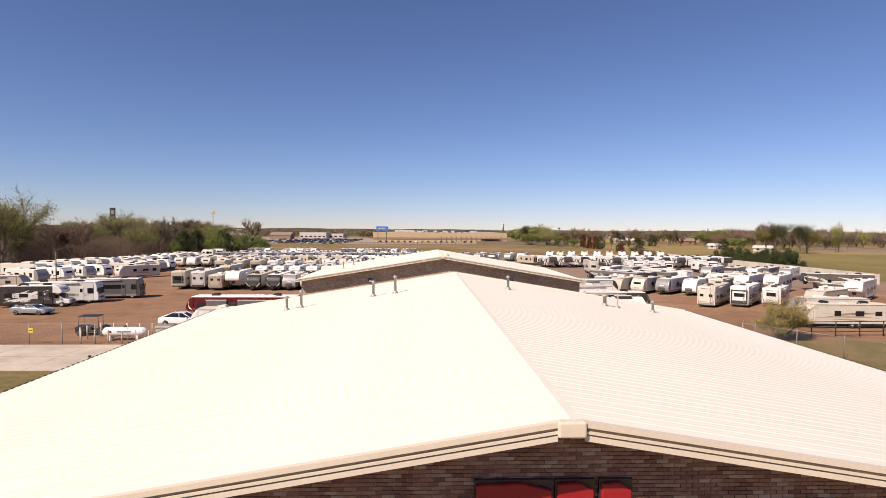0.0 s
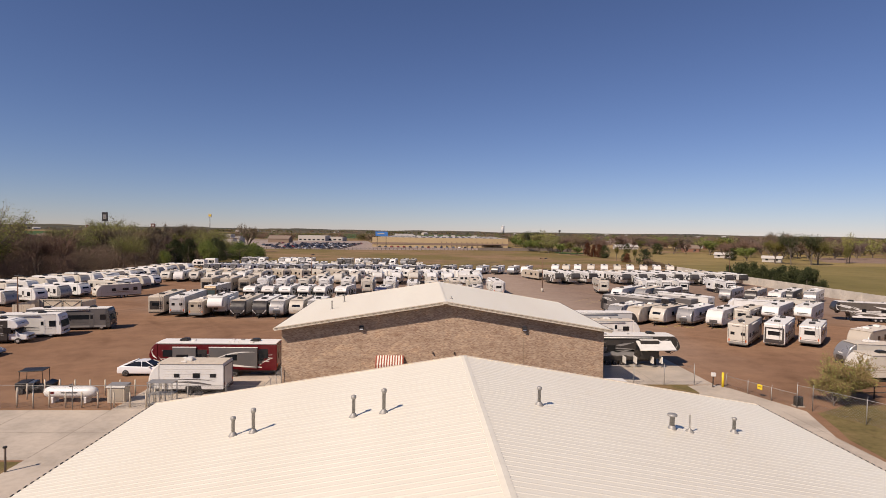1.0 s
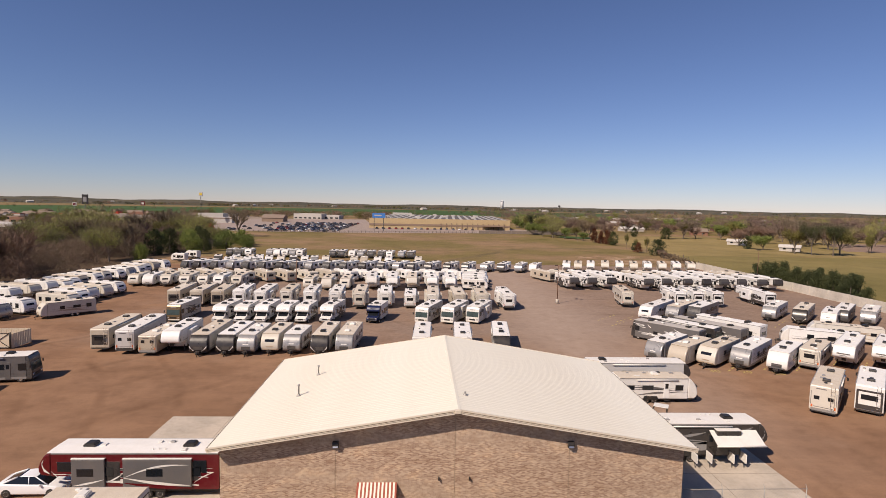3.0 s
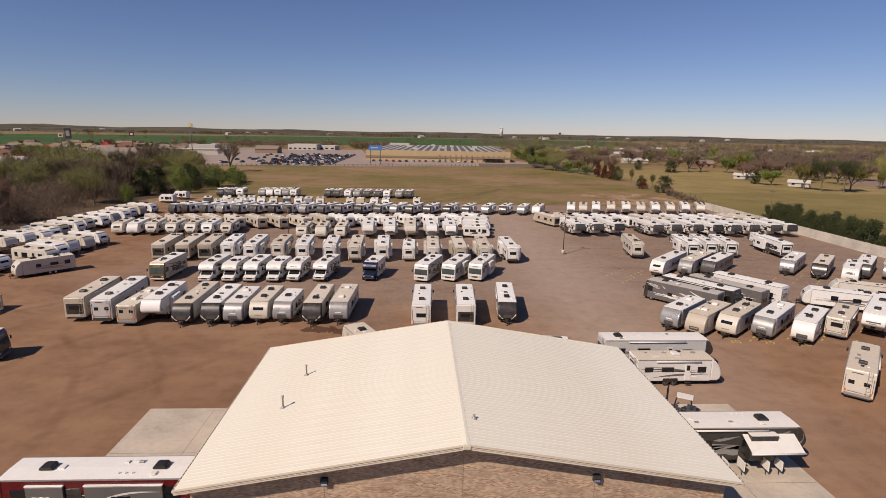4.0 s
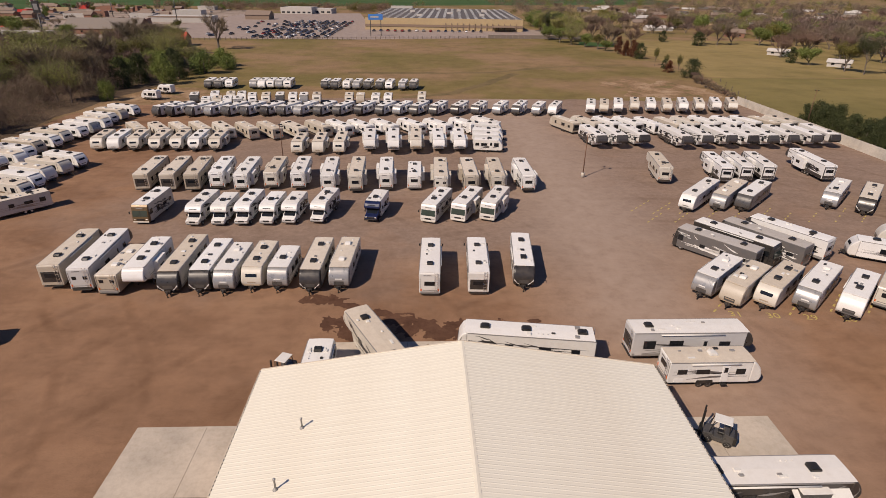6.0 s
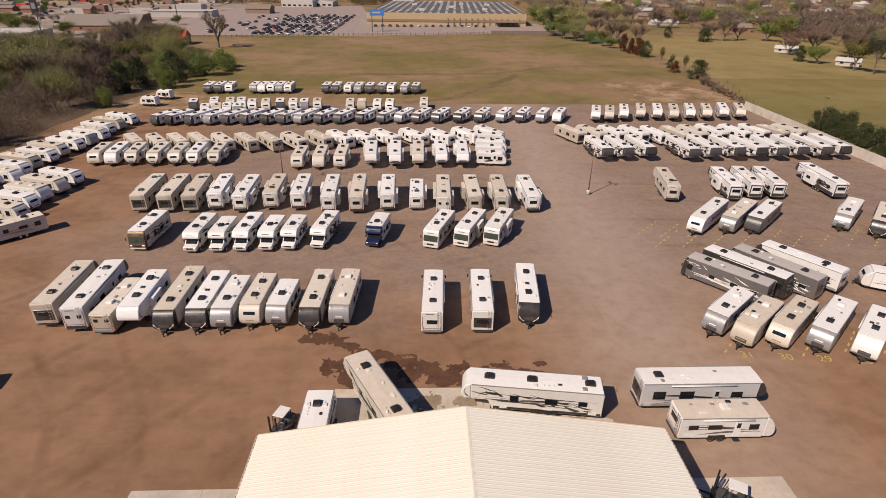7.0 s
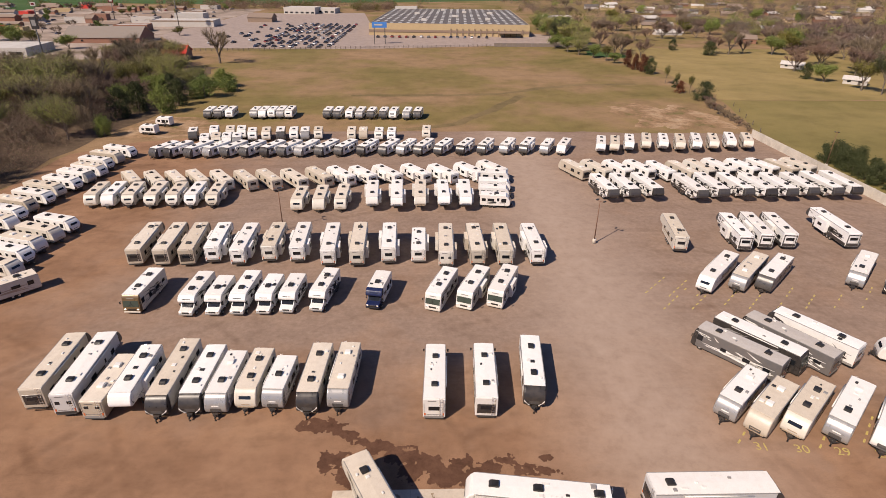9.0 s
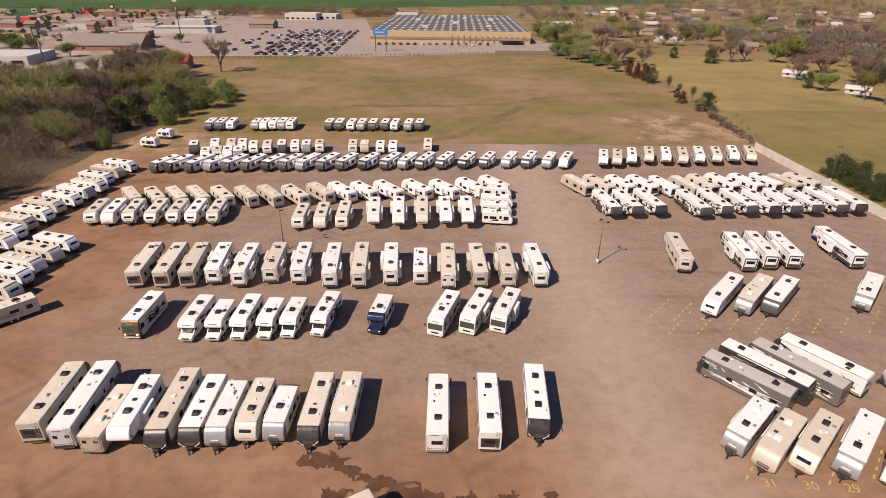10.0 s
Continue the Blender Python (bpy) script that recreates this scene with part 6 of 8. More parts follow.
def tree(name, label, h, spread, seed, crown, n_leaf=0, leaf=0.16, twig="twig", n_twig=900, trunk=0.22, fork=0.28, levels=3, wide=1.0):
    rnd = random.Random(seed)
    rs = np.random.default_rng(seed)
    bm = bmesh.new()
    tips, dirs = [], []

    def grow(p, d, ln, r, lev):
        q = p + d * ln
        add_tube(bm, p, q, r, r * 0.72, 6 if lev == 0 else 5 if lev == 1 else 4, cap=False)
        if lev >= levels - 1:
            for u in (0.35, 0.65, 1.0):
                tips.append(p.lerp(q, u)), dirs.append(d)
        if lev >= levels:
            return
        k = rnd.choice((3, 4)) if lev else rnd.choice((4, 5, 6))
        for i in range(k):
            a = math.tau * (i + rnd.uniform(-0.3, 0.3)) / k
            tilt = rnd.uniform(0.35, 0.95) * (spread if lev == 0 else 0.8)
            nd = (d + Vector((math.cos(a), math.sin(a), 0)) * tilt + Vector((0, 0, rnd.uniform(0.0, 0.35)))).normalized()
            grow(q if rnd.random() < 0.75 else p.lerp(q, 0.7), nd, ln * rnd.uniform(0.55, 0.85) if lev else h * rnd.uniform(0.24, 0.34), r * rnd.uniform(0.5, 0.66), lev + 1)

    grow(Vector((0, 0, -0.1)), Vector((rnd.uniform(-0.06, 0.06), rnd.uniform(-0.06, 0.06), 1)).normalized(), h * fork, trunk, 0)
    root = tagged(link(name, bm, M["bark"]), label, "tree" if h > 4.5 else "shrub", "trees round the lot")
    P, D = np.array([tuple(t) for t in tips]), np.array([tuple(t) for t in dirs])
    if n_twig:
        v, f = blades(P, D, n_twig, h * 0.13, (0.013 + h * 0.0011) * wide, rs)
        ob = new("twig_mass", mesh_of("twig_mass", v, f, M[twig]))
        ob.parent = root
        tagged(ob, kind="stuff")
    if n_leaf:
        v, f = leaves(P, n_leaf, leaf, h * 0.058, rs)
        ob = new("crown", mesh_of("crown", v, f, M[crown]))
        ob.parent = root
        tagged(ob, kind="stuff")
    return root


def cedar(name, label, h, w, seed, mat, n=2200, leaf=0.2, lumps=26, cone=True):
    rs = np.random.default_rng(seed)
    root = tagged(link(name, tube((0, 0, -0.1), (0, 0, h * 0.75), 0.05 + h * 0.018, 0.03, 6), M["bark"]), label, "tree" if h > 4.6 else "shrub", "trees round the lot")
    u = rs.uniform(0.05, 0.97, lumps)
    rad = (w / 2) * ((1 - u) ** 0.7 if cone else np.sqrt(np.clip(1 - (2 * u - 0.85) ** 2, 0.08, 1))) * rs.uniform(0.35, 1.0, lumps)
    a = rs.uniform(0, math.tau, lumps)
    P = np.stack([rad * np.cos(a), rad * np.sin(a), u * h], 1)
    v, f = leaves(P, n, leaf, w * 0.085, rs)
    v = [(x, y, max(z, 0.05)) for x, y, z in v]
    ob = new("crown", mesh_of("crown", v, f, M[mat]))
    ob.parent = root
    tagged(ob, kind="stuff")
    return root


TREES = {
    "bare": [tree("bare_tree", "bare grey-brown tree not yet in leaf", 9.5, 1.0, s, None, 0, n_twig=3300, twig="twig", fork=0.22) for s in (1, 2, 3)],
    "bare_red": [tree("bare_tree", "bare reddish-brown tree with fine twigs", 8.0, 1.15, s, None, 0, n_twig=3300, twig="twig_red", fork=0.2) for s in (4, 5)],
    "bud": [tree("budding_tree", "tall tree with thin yellow-green spring leaves", 10.5, 1.1, s, "leaf_spring", 8500, 0.095, n_twig=1500, fork=0.2) for s in (6, 7)],
    "green": [tree("green_tree", "full green spring tree", 8.0, 1.1, s, "leaf_green", 4600, 0.18, n_twig=200, fork=0.16) for s in (8, 9)],
    "olive": [tree("olive_tree", "olive-green tree with a loose crown", 9.0, 0.8, s, "leaf_olive", 4200, 0.15, n_twig=500) for s in (10, 11)],
    "cedar": [cedar("cedar_tree", "dark green cedar with a dense uneven crown", 6.0, 4.6, s, "leaf_dark", 4600, 0.14, 44, cone=False) for s in (12, 13)],
    "pine": [tree("pine_tree", "dark olive pine with a ragged open crown", 10.5, 0.75, s, "leaf_dark", 5000, 0.14, n_twig=100, trunk=0.2, fork=0.42) for s in (14, 15)],
    "rust": [cedar("rusty_cedar", "rust-brown winter cedar beside the field", 5.5, 3.8, 16, "leaf_rust", 4500, 0.12, 30)],
    "greenbush": [cedar("green_bush", "bright green leafy bush at the wood's edge", 4.5, 5.0, s, "leaf_green", 4600, 0.135, 38, cone=False) for s in (17, 18)],
    "pink": [tree("redbud_tree", "redbud tree in pink-red blossom", 7.0, 1.1, 19, "leaf_pink", 3000, 0.1, n_twig=700)],
    "brush": [tree("brush_shrub", "bare grey-brown brush shrub", 4.2, 1.3, s, None, 0, n_twig=2600, twig="twig", trunk=0.08, fork=0.12, levels=3) for s in (20, 21, 22)],
    "brush_red": [tree("brush_shrub", "bare reddish brush shrub", 4.0, 1.3, s, None, 0, n_twig=2600, twig="twig_red", trunk=0.08, fork=0.12, levels=3) for s in (23,)],
}
TREES["bigbare"] = [tree("bare_tree", "big bare tree with dark spreading limbs", 13.0, 1.0, s, None, 0, n_twig=3000, twig="twig", trunk=0.5, fork=0.24) for s in (51, 52)]
TREES.update({
    "far_bare": [tree("bare_tree", "bare grey-brown tree among the houses", 9.0, 1.1, s, None, 0, n_twig=1150, twig="twig_pale", levels=3, wide=2.2, fork=0.10) for s in (41, 42)],
    "far_red": [tree("bare_tree", "bare reddish-grey tree among the houses", 8.5, 1.2, s, None, 0, n_twig=1150, twig="twig_mauve", levels=3, wide=2.2, fork=0.10) for s in (43, 44)],
    "far_green": [tree("green_tree", "fresh green tree among the houses", 8.0, 1.1, 45, "leaf_green", 2400, 0.26, n_twig=0, levels=3, fork=0.09)],
    "far_bud": [tree("budding_tree", "yellow-green budding tree among the houses", 9.0, 1.1, 46, "leaf_spring", 1600, 0.2, n_twig=600, levels=3, wide=2.0, fork=0.18)],
    "far_olive": [tree("olive_tree", "olive-green tree among the houses", 8.5, 0.95, 47, "leaf_olive", 2000, 0.24, n_twig=0, levels=3, fork=0.09)],
    "juniper": [cedar("juniper_shrub", "dark green juniper in a close hedge behind the wall", 5.4 if s > 48 else 4.4, 4.4, s, "leaf_dark", 2600, 0.16, 40, cone=s > 48) for s in (48, 49, 50)],
})
USED = set()


TREES["shrub"] = [tree("twiggy_shrub", "twiggy shrub with thin olive-yellow leaves", 4.4, 1.35, 31, "leaf_spring", 2200, 0.07, twig="dry_grass", n_twig=3000, trunk=0.07, fork=0.1)]


def plant(kind, x, y, scale=1.0, seed=0, slim=1.0):
    rnd = random.Random(int(x * 31 + y * 17) + seed)
    ob = TREES[kind][rnd.randrange(len(TREES[kind]))]
    m = pose(x, y, 0, 0, 0, rnd.uniform(0, 360)) @ Matrix.Diagonal((slim * scale * rnd.uniform(0.85, 1.15), slim * scale * rnd.uniform(0.85, 1.15), scale * rnd.uniform(0.92, 1.08), 1))
    if ob.name not in USED:
        USED.add(ob.name)
        ob.matrix_basis = m
        return ob
    return copy_thing_at(ob, m)


# the wood west of the lot
rw = random.Random(5)
for i in range(84):
    y = 42 + 262 * rw.random()
    edge = -98 if y < 205 else -101
    x = edge - 2 - abs(rw.gauss(0, 36))
    d = edge - x
    k = rw.random()
    if d < 9 and k < 0.5:
        plant(rw.choice(("brush", "brush", "brush_red")), x, y, rw.uniform(0.9, 1.5), i)
    elif k < 0.56:
        plant("bare", x, y, rw.uniform(1.2, 1.75), i)
    elif k < 0.87:
        plant("bare_red", x, y, rw.uniform(1.3, 1.85), i)
    elif k < 0.95:
        plant("bud", x, y, rw.uniform(1.0, 1.4), i)
    else:
        plant("olive", x, y, rw.uniform(0.85, 1.2), i)
for x, y, k, s, w in ((-99, 131, "bud", 1.9, 0.85), (-110, 142, "bud", 1.5, 1.0), (-122, 226, "bud", 1.7, 1.3), (-133, 246, "bud", 1.9, 1.35), (-131, 213, "bud", 1.5, 1.2), (-113, 232, "bigbare", 1.1, 1.1), (-106, 224, "bigbare", 1.0, 1.1), (-116, 252, "bigbare", 1.2, 1.1), (-117, 152, "bare", 1.5, 1.1), (-123, 169, "bud", 1.5, 1.2), (-93, 207, "greenbush", 1.25, 0.8),
                      (-88.5, 236, "greenbush", 1.75, 0.9), (-88, 247, "cedar", 1.45, 0.9), (-84, 261, "greenbush", 1.7, 1.2), (-83, 281, "greenbush", 1.5, 1.4), (-79, 272, "greenbush", 1.1, 1.4), (-97, 237, "cedar", 1.6, 1.0), (-99, 229, "cedar", 1.4, 1.0), (-104, 242, "green", 1.2, 1.0), (-93, 254, "cedar", 1.5, 1.0), (-99, 258, "green", 1.25, 1.0),
                      (-93, 270, "bud", 1.0, 1.0), (-101, 272, "bud", 1.25, 1.1), (-110, 266, "olive", 1.2, 1.0), (-88, 291, "greenbush", 1.0, 1.2), (-95, 286, "bud", 0.8, 1.1), (-113, 283, "bud", 1.15, 1.2), (-122, 272, "bud", 1.2, 1.2), (-124, 306, "bigbare", 1.3, 0.9), (-131, 332, "bare", 1.5, 1.2), (-141, 340, "bare_red", 1.5, 1.2), (-122, 326, "bud", 1.25, 1.2), (-150, 330, "bud", 1.2, 1.2), (-137, 318, "bare", 1.7, 1.2), (-262, 424, "green", 1.5, 1.3), (-276, 430, "far_olive", 1.5, 1.2), (-176, 470, "far_olive", 1.0, 1.2), (-117, 314, "pink", 1.6, 0.9), (-106, 344, "bigbare", 1.4, 0.95), (-127, 335, "bigbare", 1.0, 0.9), (-134, 333, "pink", 1.2, 1.0), (-109, 286, "bud", 1.5, 1.1), (-103, 278, "bud", 1.45, 1.1), (-138, 262, "bare", 1.5, 1.2), (-150, 240, "bare", 1.5, 1.2), (-143, 285, "bud", 0.9, 1.2), (-210, 395, "green", 1.2, 1.2), (-232, 398, "olive", 1.2, 1.2), (-246, 404, "green", 1.35, 1.2)):
    plant(k, x, y, s, 1, w)
# hedge line and trees along the field's east edge
for x, y, k, s, w in ((102, 342, "rust", 1.40, 1.0), (104, 336, "rust", 1.25, 1.0), (105.4, 330, "rust", 1.30, 1.0), (103, 333, "rust", 1.15, 1.0), (105.5, 320, "cedar", 1.15, 0.9), (105, 325, "rust", 1.2, 1.0), (103.4, 295, "olive", 0.78, 0.55), (105.8, 289, "olive", 0.55, 0.7), (101.5, 275, "rust", 0.85, 1.2), (105.5, 275, "olive", 0.75, 0.5), (104, 286, "cedar", 0.6, 0.9), (104, 260, "cedar", 1.15, 1.45),
                      (88, 386, "bud", 1.05, 1.2), (93, 374, "green", 1.15, 1.1), (97, 362, "olive", 0.95, 1.1), (99, 354, "green", 0.8, 1.1), (84, 398, "green", 1.35, 1.1), (92, 402, "bud", 1.2, 1.2), (80, 414, "green", 1.3, 1.0), (88, 420, "olive", 1.35, 1.0), (97, 412, "bud", 1.25, 1.1), (84, 436, "pine", 1.2, 1.0), (92, 446, "pine", 1.25, 1.0), (86, 462, "olive", 1.4, 1.0), (96, 470, "pine", 1.3, 1.0), (104, 440, "bud", 1.3, 1.1), (110, 420, "bare_red", 1.4, 1.2), (114, 390, "bare_red", 1.5, 1.2), (106, 378, "bare", 1.3, 1.2), (120, 374, "bare_red", 1.35, 1.2), (119, 402, "olive", 1.25, 1.1),
                      (153, 410, "cedar", 1.05, 1.0), (166, 388, "cedar", 1.3, 1.3), (171, 394, "bare_red", 1.6, 1.3), (180, 392, "bare", 1.35, 1.3), (192, 398, "bare_red", 1.2, 1.2), (207, 393, "green", 1.55, 1.3), (200, 432, "olive", 1.2, 1.2), (183, 331, "bare_red", 1.25, 1.1), (179, 302, "green", 1.15, 1.2), (175, 310, "cedar", 1.1, 1.2), (182, 282, "olive", 1.35, 1.2), (184, 273, "pine", 1.25, 1.2), (192, 270, "pine", 1.3, 1.2), (200, 276, "olive", 1.35, 1.2), (205, 318, "bare_red", 1.8, 1.2), (214, 330, "bare", 1.8, 1.2), (222, 312, "bare_red", 1.7, 1.2), (196, 352, "bare_red", 1.5, 1.2), (209, 352, "bare_red", 1.6, 1.2),
                      (104, 112, "bare_red", 0.80, 1.0), (112, 120, "brush_red", 1.20, 1.0), (101, 98, "brush", 1.20, 1.0), (138, 150, "bare_red", 0.8, 1.1), (146, 156, "bare_red", 0.75, 1.1)):
    plant(k, x, y, s, 2, w)
for x, y, k, s in ((228, 292, "far_bud", 1.9), (231, 294, "far_bare", 2.0), (226, 290, "far_olive", 1.4)):
    plant(k, x, y, s, 2, 0.35)
# juniper hedge behind the pale wall
for i in range(18):
    for dx in (0.0, 4.2):
        plant("juniper", 102.6 + dx + rw.uniform(-0.8, 0.8), 149 + i * 2.25 + rw.uniform(-0.7, 0.7), rw.uniform(0.62, 1.08), i)
for i in range(18):
    plant(rw.choice(("brush", "brush", "brush_red")), 98 + i * 0.25 + rw.uniform(-1.2, 1.2), 215 + i * 2.2, rw.uniform(0.45, 0.6) + 0.022 * i, i)
for x, y, s in ((35.4, 52.4, 1.15), (36.9, 53.4, 1.0), (34.4, 51.6, 0.8)):
    plant("shrub", x, y, s, 4)
# the settlement's trees
kinds = ("far_bare", "far_red", "far_red", "far_bare", "far_red", "far_green", "far_bare", "far_olive", "far_red", "far_bud", "far_bare")
for i in range(125):
    y = 330 + 530 * rw.random() ** 1.1
    x = 128 + (40 + 0.80 * y) * rw.random()
    if y < 455 and x < 215:
        x += 95
    plant(rw.choice(kinds), x, y, rw.uniform(1.1, 1.8), i, 1.15)
for i in range(46):
    plant(rw.choice(kinds), rw.uniform(225, 420), rw.uniform(300, 460), rw.uniform(1.1, 1.7), i, 1.25)
for i in range(34):
    plant(rw.choice(kinds), rw.uniform(120, 300), rw.uniform(455, 570), rw.uniform(1.1, 1.7), i, 1.25)
for i in range(20):
    plant(rw.choice(("far_bare", "far_red", "far_red")), rw.uniform(250, 345), rw.uniform(425, 500), rw.uniform(1.6, 2.1), i, 1.25)
for i in range(16):
    plant(rw.choice(("far_green", "far_bud", "far_olive")), 96 + 0.13 * i + rw.uniform(-8, 10), 430 + i * 7.5, rw.uniform(1.3, 1.9), i, 1.2)
for i in range(80):
    plant(rw.choice(("far_bare", "far_red", "far_bare", "far_olive", "far_green")), rw.uniform(-500, -205), rw.uniform(440, 790), rw.uniform(0.6, 1.15), i)


# woods too far off to tell one tree from the next
def far_woods(name, label, spots, seed, mats, fine=520):
    rs = np.random.default_rng(seed)
    for mi, mat in enumerate(mats):
        V, F = [], []
        for j, (x, y, r, h) in enumerate(spots):
            if j % len(mats) != mi:
                continue
            k = 3 if y < 1300 else 5
            c = np.stack([rs.normal(x, r * 0.4, k), rs.normal(y, r * 0.3, k), h * rs.uniform(0.42, 0.6, k)], 1)
            n = 70 * k
            a = rs.normal(0, 1, (n, 3))
            a *= (rs.uniform(0.1, 1.0, (n, 1)) ** 0.5) / (np.linalg.norm(a, axis=1)[:, None] + 1e-6)
            p = np.repeat(c, 70, 0) + a * np.array([h * 0.5, h * 0.5, h * 0.46]) * rs.uniform(0.7, 1.15, (n, 1))
            v, f = leaves(p, fine if y < 1300 else 200, h * (0.042 if y < 1300 else 0.085), h * 0.045, rs)
            o = len(V)
            V += [(a, b, max(c, 0.1)) for a, b, c in v]
            F += [tuple(o + q for q in k) for k in f]
        if F:
            ob = new(name, mesh_of(name, V, F, M[mat]))
            tagged(ob, label, "woods", kind="stuff")


spots = []
for i in range(300):
    y = 800 + 1900 * rw.random()
    x = rw.uniform(-0.95, 0.95) * y
    if -1150 < x < 560 and 840 < y < 1900 and rw.random() < 0.93:
        y = rw.choice((rw.uniform(1950, 2900), rw.uniform(1850, 2100)))
    spots.append((x, y, rw.uniform(14, 45), rw.uniform(7, 13)))
for i in range(70):
    spots.append((rw.uniform(-1100, 900), rw.choice((1985, 2230, 2520, 2800)) + rw.uniform(-25, 25), rw.uniform(40, 110), rw.uniform(8, 13)))
for i in range(26):
    spots.append((-900 + 58 * i + rw.uniform(-20, 20), 1180 + 4 * i + rw.uniform(-8, 8), rw.uniform(10, 26), rw.uniform(5, 8)))
far_woods("far_woods", "distant brown and green woods across the plain", spots, 3, ("twig", "leaf_olive", "twig_red", "leaf_dark"))
spots = [(115 + 760 * rw.random(), 500 + 800 * rw.random(), rw.uniform(8, 20), rw.uniform(7, 12)) for _ in range(430)]
spots += [(230 + 330 * rw.random(), 390 + 130 * rw.random(), rw.uniform(6, 12), rw.uniform(8, 13)) for _ in range(90)]
far_woods("settlement_trees", "distant mixed trees among houses", spots, 4, ("twig_pale", "twig", "twig_mauve", "twig_mauve", "twig_pale", "leaf_green", "leaf_olive"), 430)
spots = [(-480 + 340 * rw.random(), 720 + 120 * rw.random(), rw.uniform(5, 12), rw.uniform(4, 8)) for _ in range(30)] + [(-165 + rw.uniform(-125, 125), 770 + rw.uniform(-35, 25), 8, 10) for _ in range(90)] + [(60 + rw.uniform(-110, 110), 740 + rw.uniform(-10, 30), 7, 6) for _ in range(24)]
far_woods("roadside_trees", "distant bare roadside trees", spots, 6, ("twig", "twig_red", "leaf_olive"))


# brush that fills the wood between its trees: upright fans of fine stems
def thicket(name, label, spots, seed, mat, n):
    rs = np.random.default_rng(seed)
    V, F = [], []
    for x, y, r, h in spots:
        p = np.stack([rs.normal(x, r * 0.5, n), rs.normal(y, r * 0.5, n), h * rs.uniform(0.0, 0.75, n)], 1)
        d = np.stack([rs.normal(0, 0.8, n), rs.normal(0, 0.8, n), np.ones(n)], 1)
        v, f = blades(p, d, n, h * 0.13, 0.016 + h * 0.0014, rs)
        o = len(V)
        V += [(q[0], q[1], max(q[2], 0.0)) for q in v]
        F += [(i + o, j + o, k + o) for i, j, k in f]
    ob = new(name, mesh_of(name, V, F, M[mat]))
    tagged(ob, label, "brush", kind="stuff")


for mat, cnt, sd in (("twig", 170, 8), ("twig_red", 150, 9), ("leaf_olive", 9, 10)):
    spots = []
    for i in range(cnt):
        y = 25 + 270 * rw.random()
        edge = -98 if y < 205 else (-102 if y < 275 else -116)
        x = edge - abs(rw.gauss(0, 42))
        spots.append((x, y, rw.uniform(4.0, 8.0), rw.uniform(6.0, 11.0)))
    thicket("wood_brush", "dense bare brown brush under the trees", spots, sd, mat, 1500)


# low wooded rises along the horizon
def rise(name, label, y, h, seed, mat):
    bm = bmesh.new()
    lo, hi = [], []
    for i in range(141):
        x = -4600 + 9200 * i / 140
        z = h * (0.55 + 0.9 * noise.noise((x * 0.0012, seed, 0)) + 0.25 * noise.noise((x * 0.006, seed, 3)))
        z *= 1.25 if x < 600 else 0.8
        lo.append(bm.verts.new((x, y - 500, -0.1)))
        hi.append(bm.verts.new((x, y + 120 * noise.noise((x * 0.002, 5, seed)), max(1.0, z))))
    back = [bm.verts.new((v.co.x, v.co.y + 300, -0.1)) for v in hi]
    for i in range(140):
        bm.faces.new((lo[i], lo[i + 1], hi[i + 1], hi[i]))
        bm.faces.new((hi[i], hi[i + 1], back[i + 1], back[i]))
    ob = link(name, bm, mat, kind="structure")
    tagged(ob, label, "hills")


rise("backdrop_rise", "low wooded rise on the horizon", 3300, 16, 2.0, M["far_land"])
rise("backdrop_ridge", "long low ridge on the horizon", 4350, 24, 9.0, M["far_land"])


# ---- beyond the field: store, town, houses ----
def window_piece(parent, x, y, z, w, h, mat="glass"):
    return part("window", box((x, y, z), (w, 0.12, h)), M[mat], parent)


def flat_building(name, label, x, y, w, d, h, wall, roof, turn=0.0, windows=0, parapet=0.5, band=None):
    root = thing(name, label, "building", pose(x, y, -0.05, 0, 0, turn))
    bm = bmesh.new()
    for cx, cy, sx_, sy_ in ((0, -d / 2 + 0.15, w, 0.3), (0, d / 2 - 0.15, w, 0.3), (-w / 2 + 0.15, 0, 0.3, d - 0.6), (w / 2 - 0.15, 0, 0.3, d - 0.6)):
        add_box(bm, (cx, cy, h / 2), (sx_, sy_, h))
    part("wall", bm, wall, root)
    part("roof", box((0, 0, h - parapet), (w - 0.62, d - 0.62, 0.3)), roof, root)
    if band:
        part("wall_band", box((0, -d / 2 - 0.05, h - 0.7), (w + 0.1, 0.14, 0.9)), band, root)
    for k in range(windows if y < 540 or name == "bank_building" else 0):
        window_piece(root, -w / 2 + (k + 0.5) * w / windows, -d / 2 - 0.02, min(1.6, h * 0.4), w / windows * 0.55, min(1.6, h * 0.45))
    return root


def gable_house(x, y, w, d, h, wall, roof, turn, label, name="house"):
    root = thing(name, label, "house", pose(x, y, -0.05, 0, 0, turn))
    rh = h + d * 0.22
    part("wall", prism([(-d / 2, 0), (d / 2, 0), (d / 2, h), (0, rh), (-d / 2, h)], -w / 2, w / 2, "x"), wall, root)
    part("roof", prism([(-d / 2 - 0.5, h - 0.2), (0, rh + 0.05), (d / 2 + 0.5, h - 0.2), (d / 2 + 0.5, h + 0.02), (0, rh + 0.28), (-d / 2 - 0.5, h + 0.02)], -w / 2 - 0.5, w / 2 + 0.5, "x"), roof, root)
    for k in range(2 if y < 500 else 0):
        window_piece(root, -w / 2 + (k + 0.5) * w / 2, -d / 2 - 0.02, 1.5, 1.3, 1.1)
    if y < 500:
        part("door", box((w * 0.18, -d / 2 - 0.03, 1.0), (1.0, 0.1, 2.0)), M["taupe"], root)
    return root


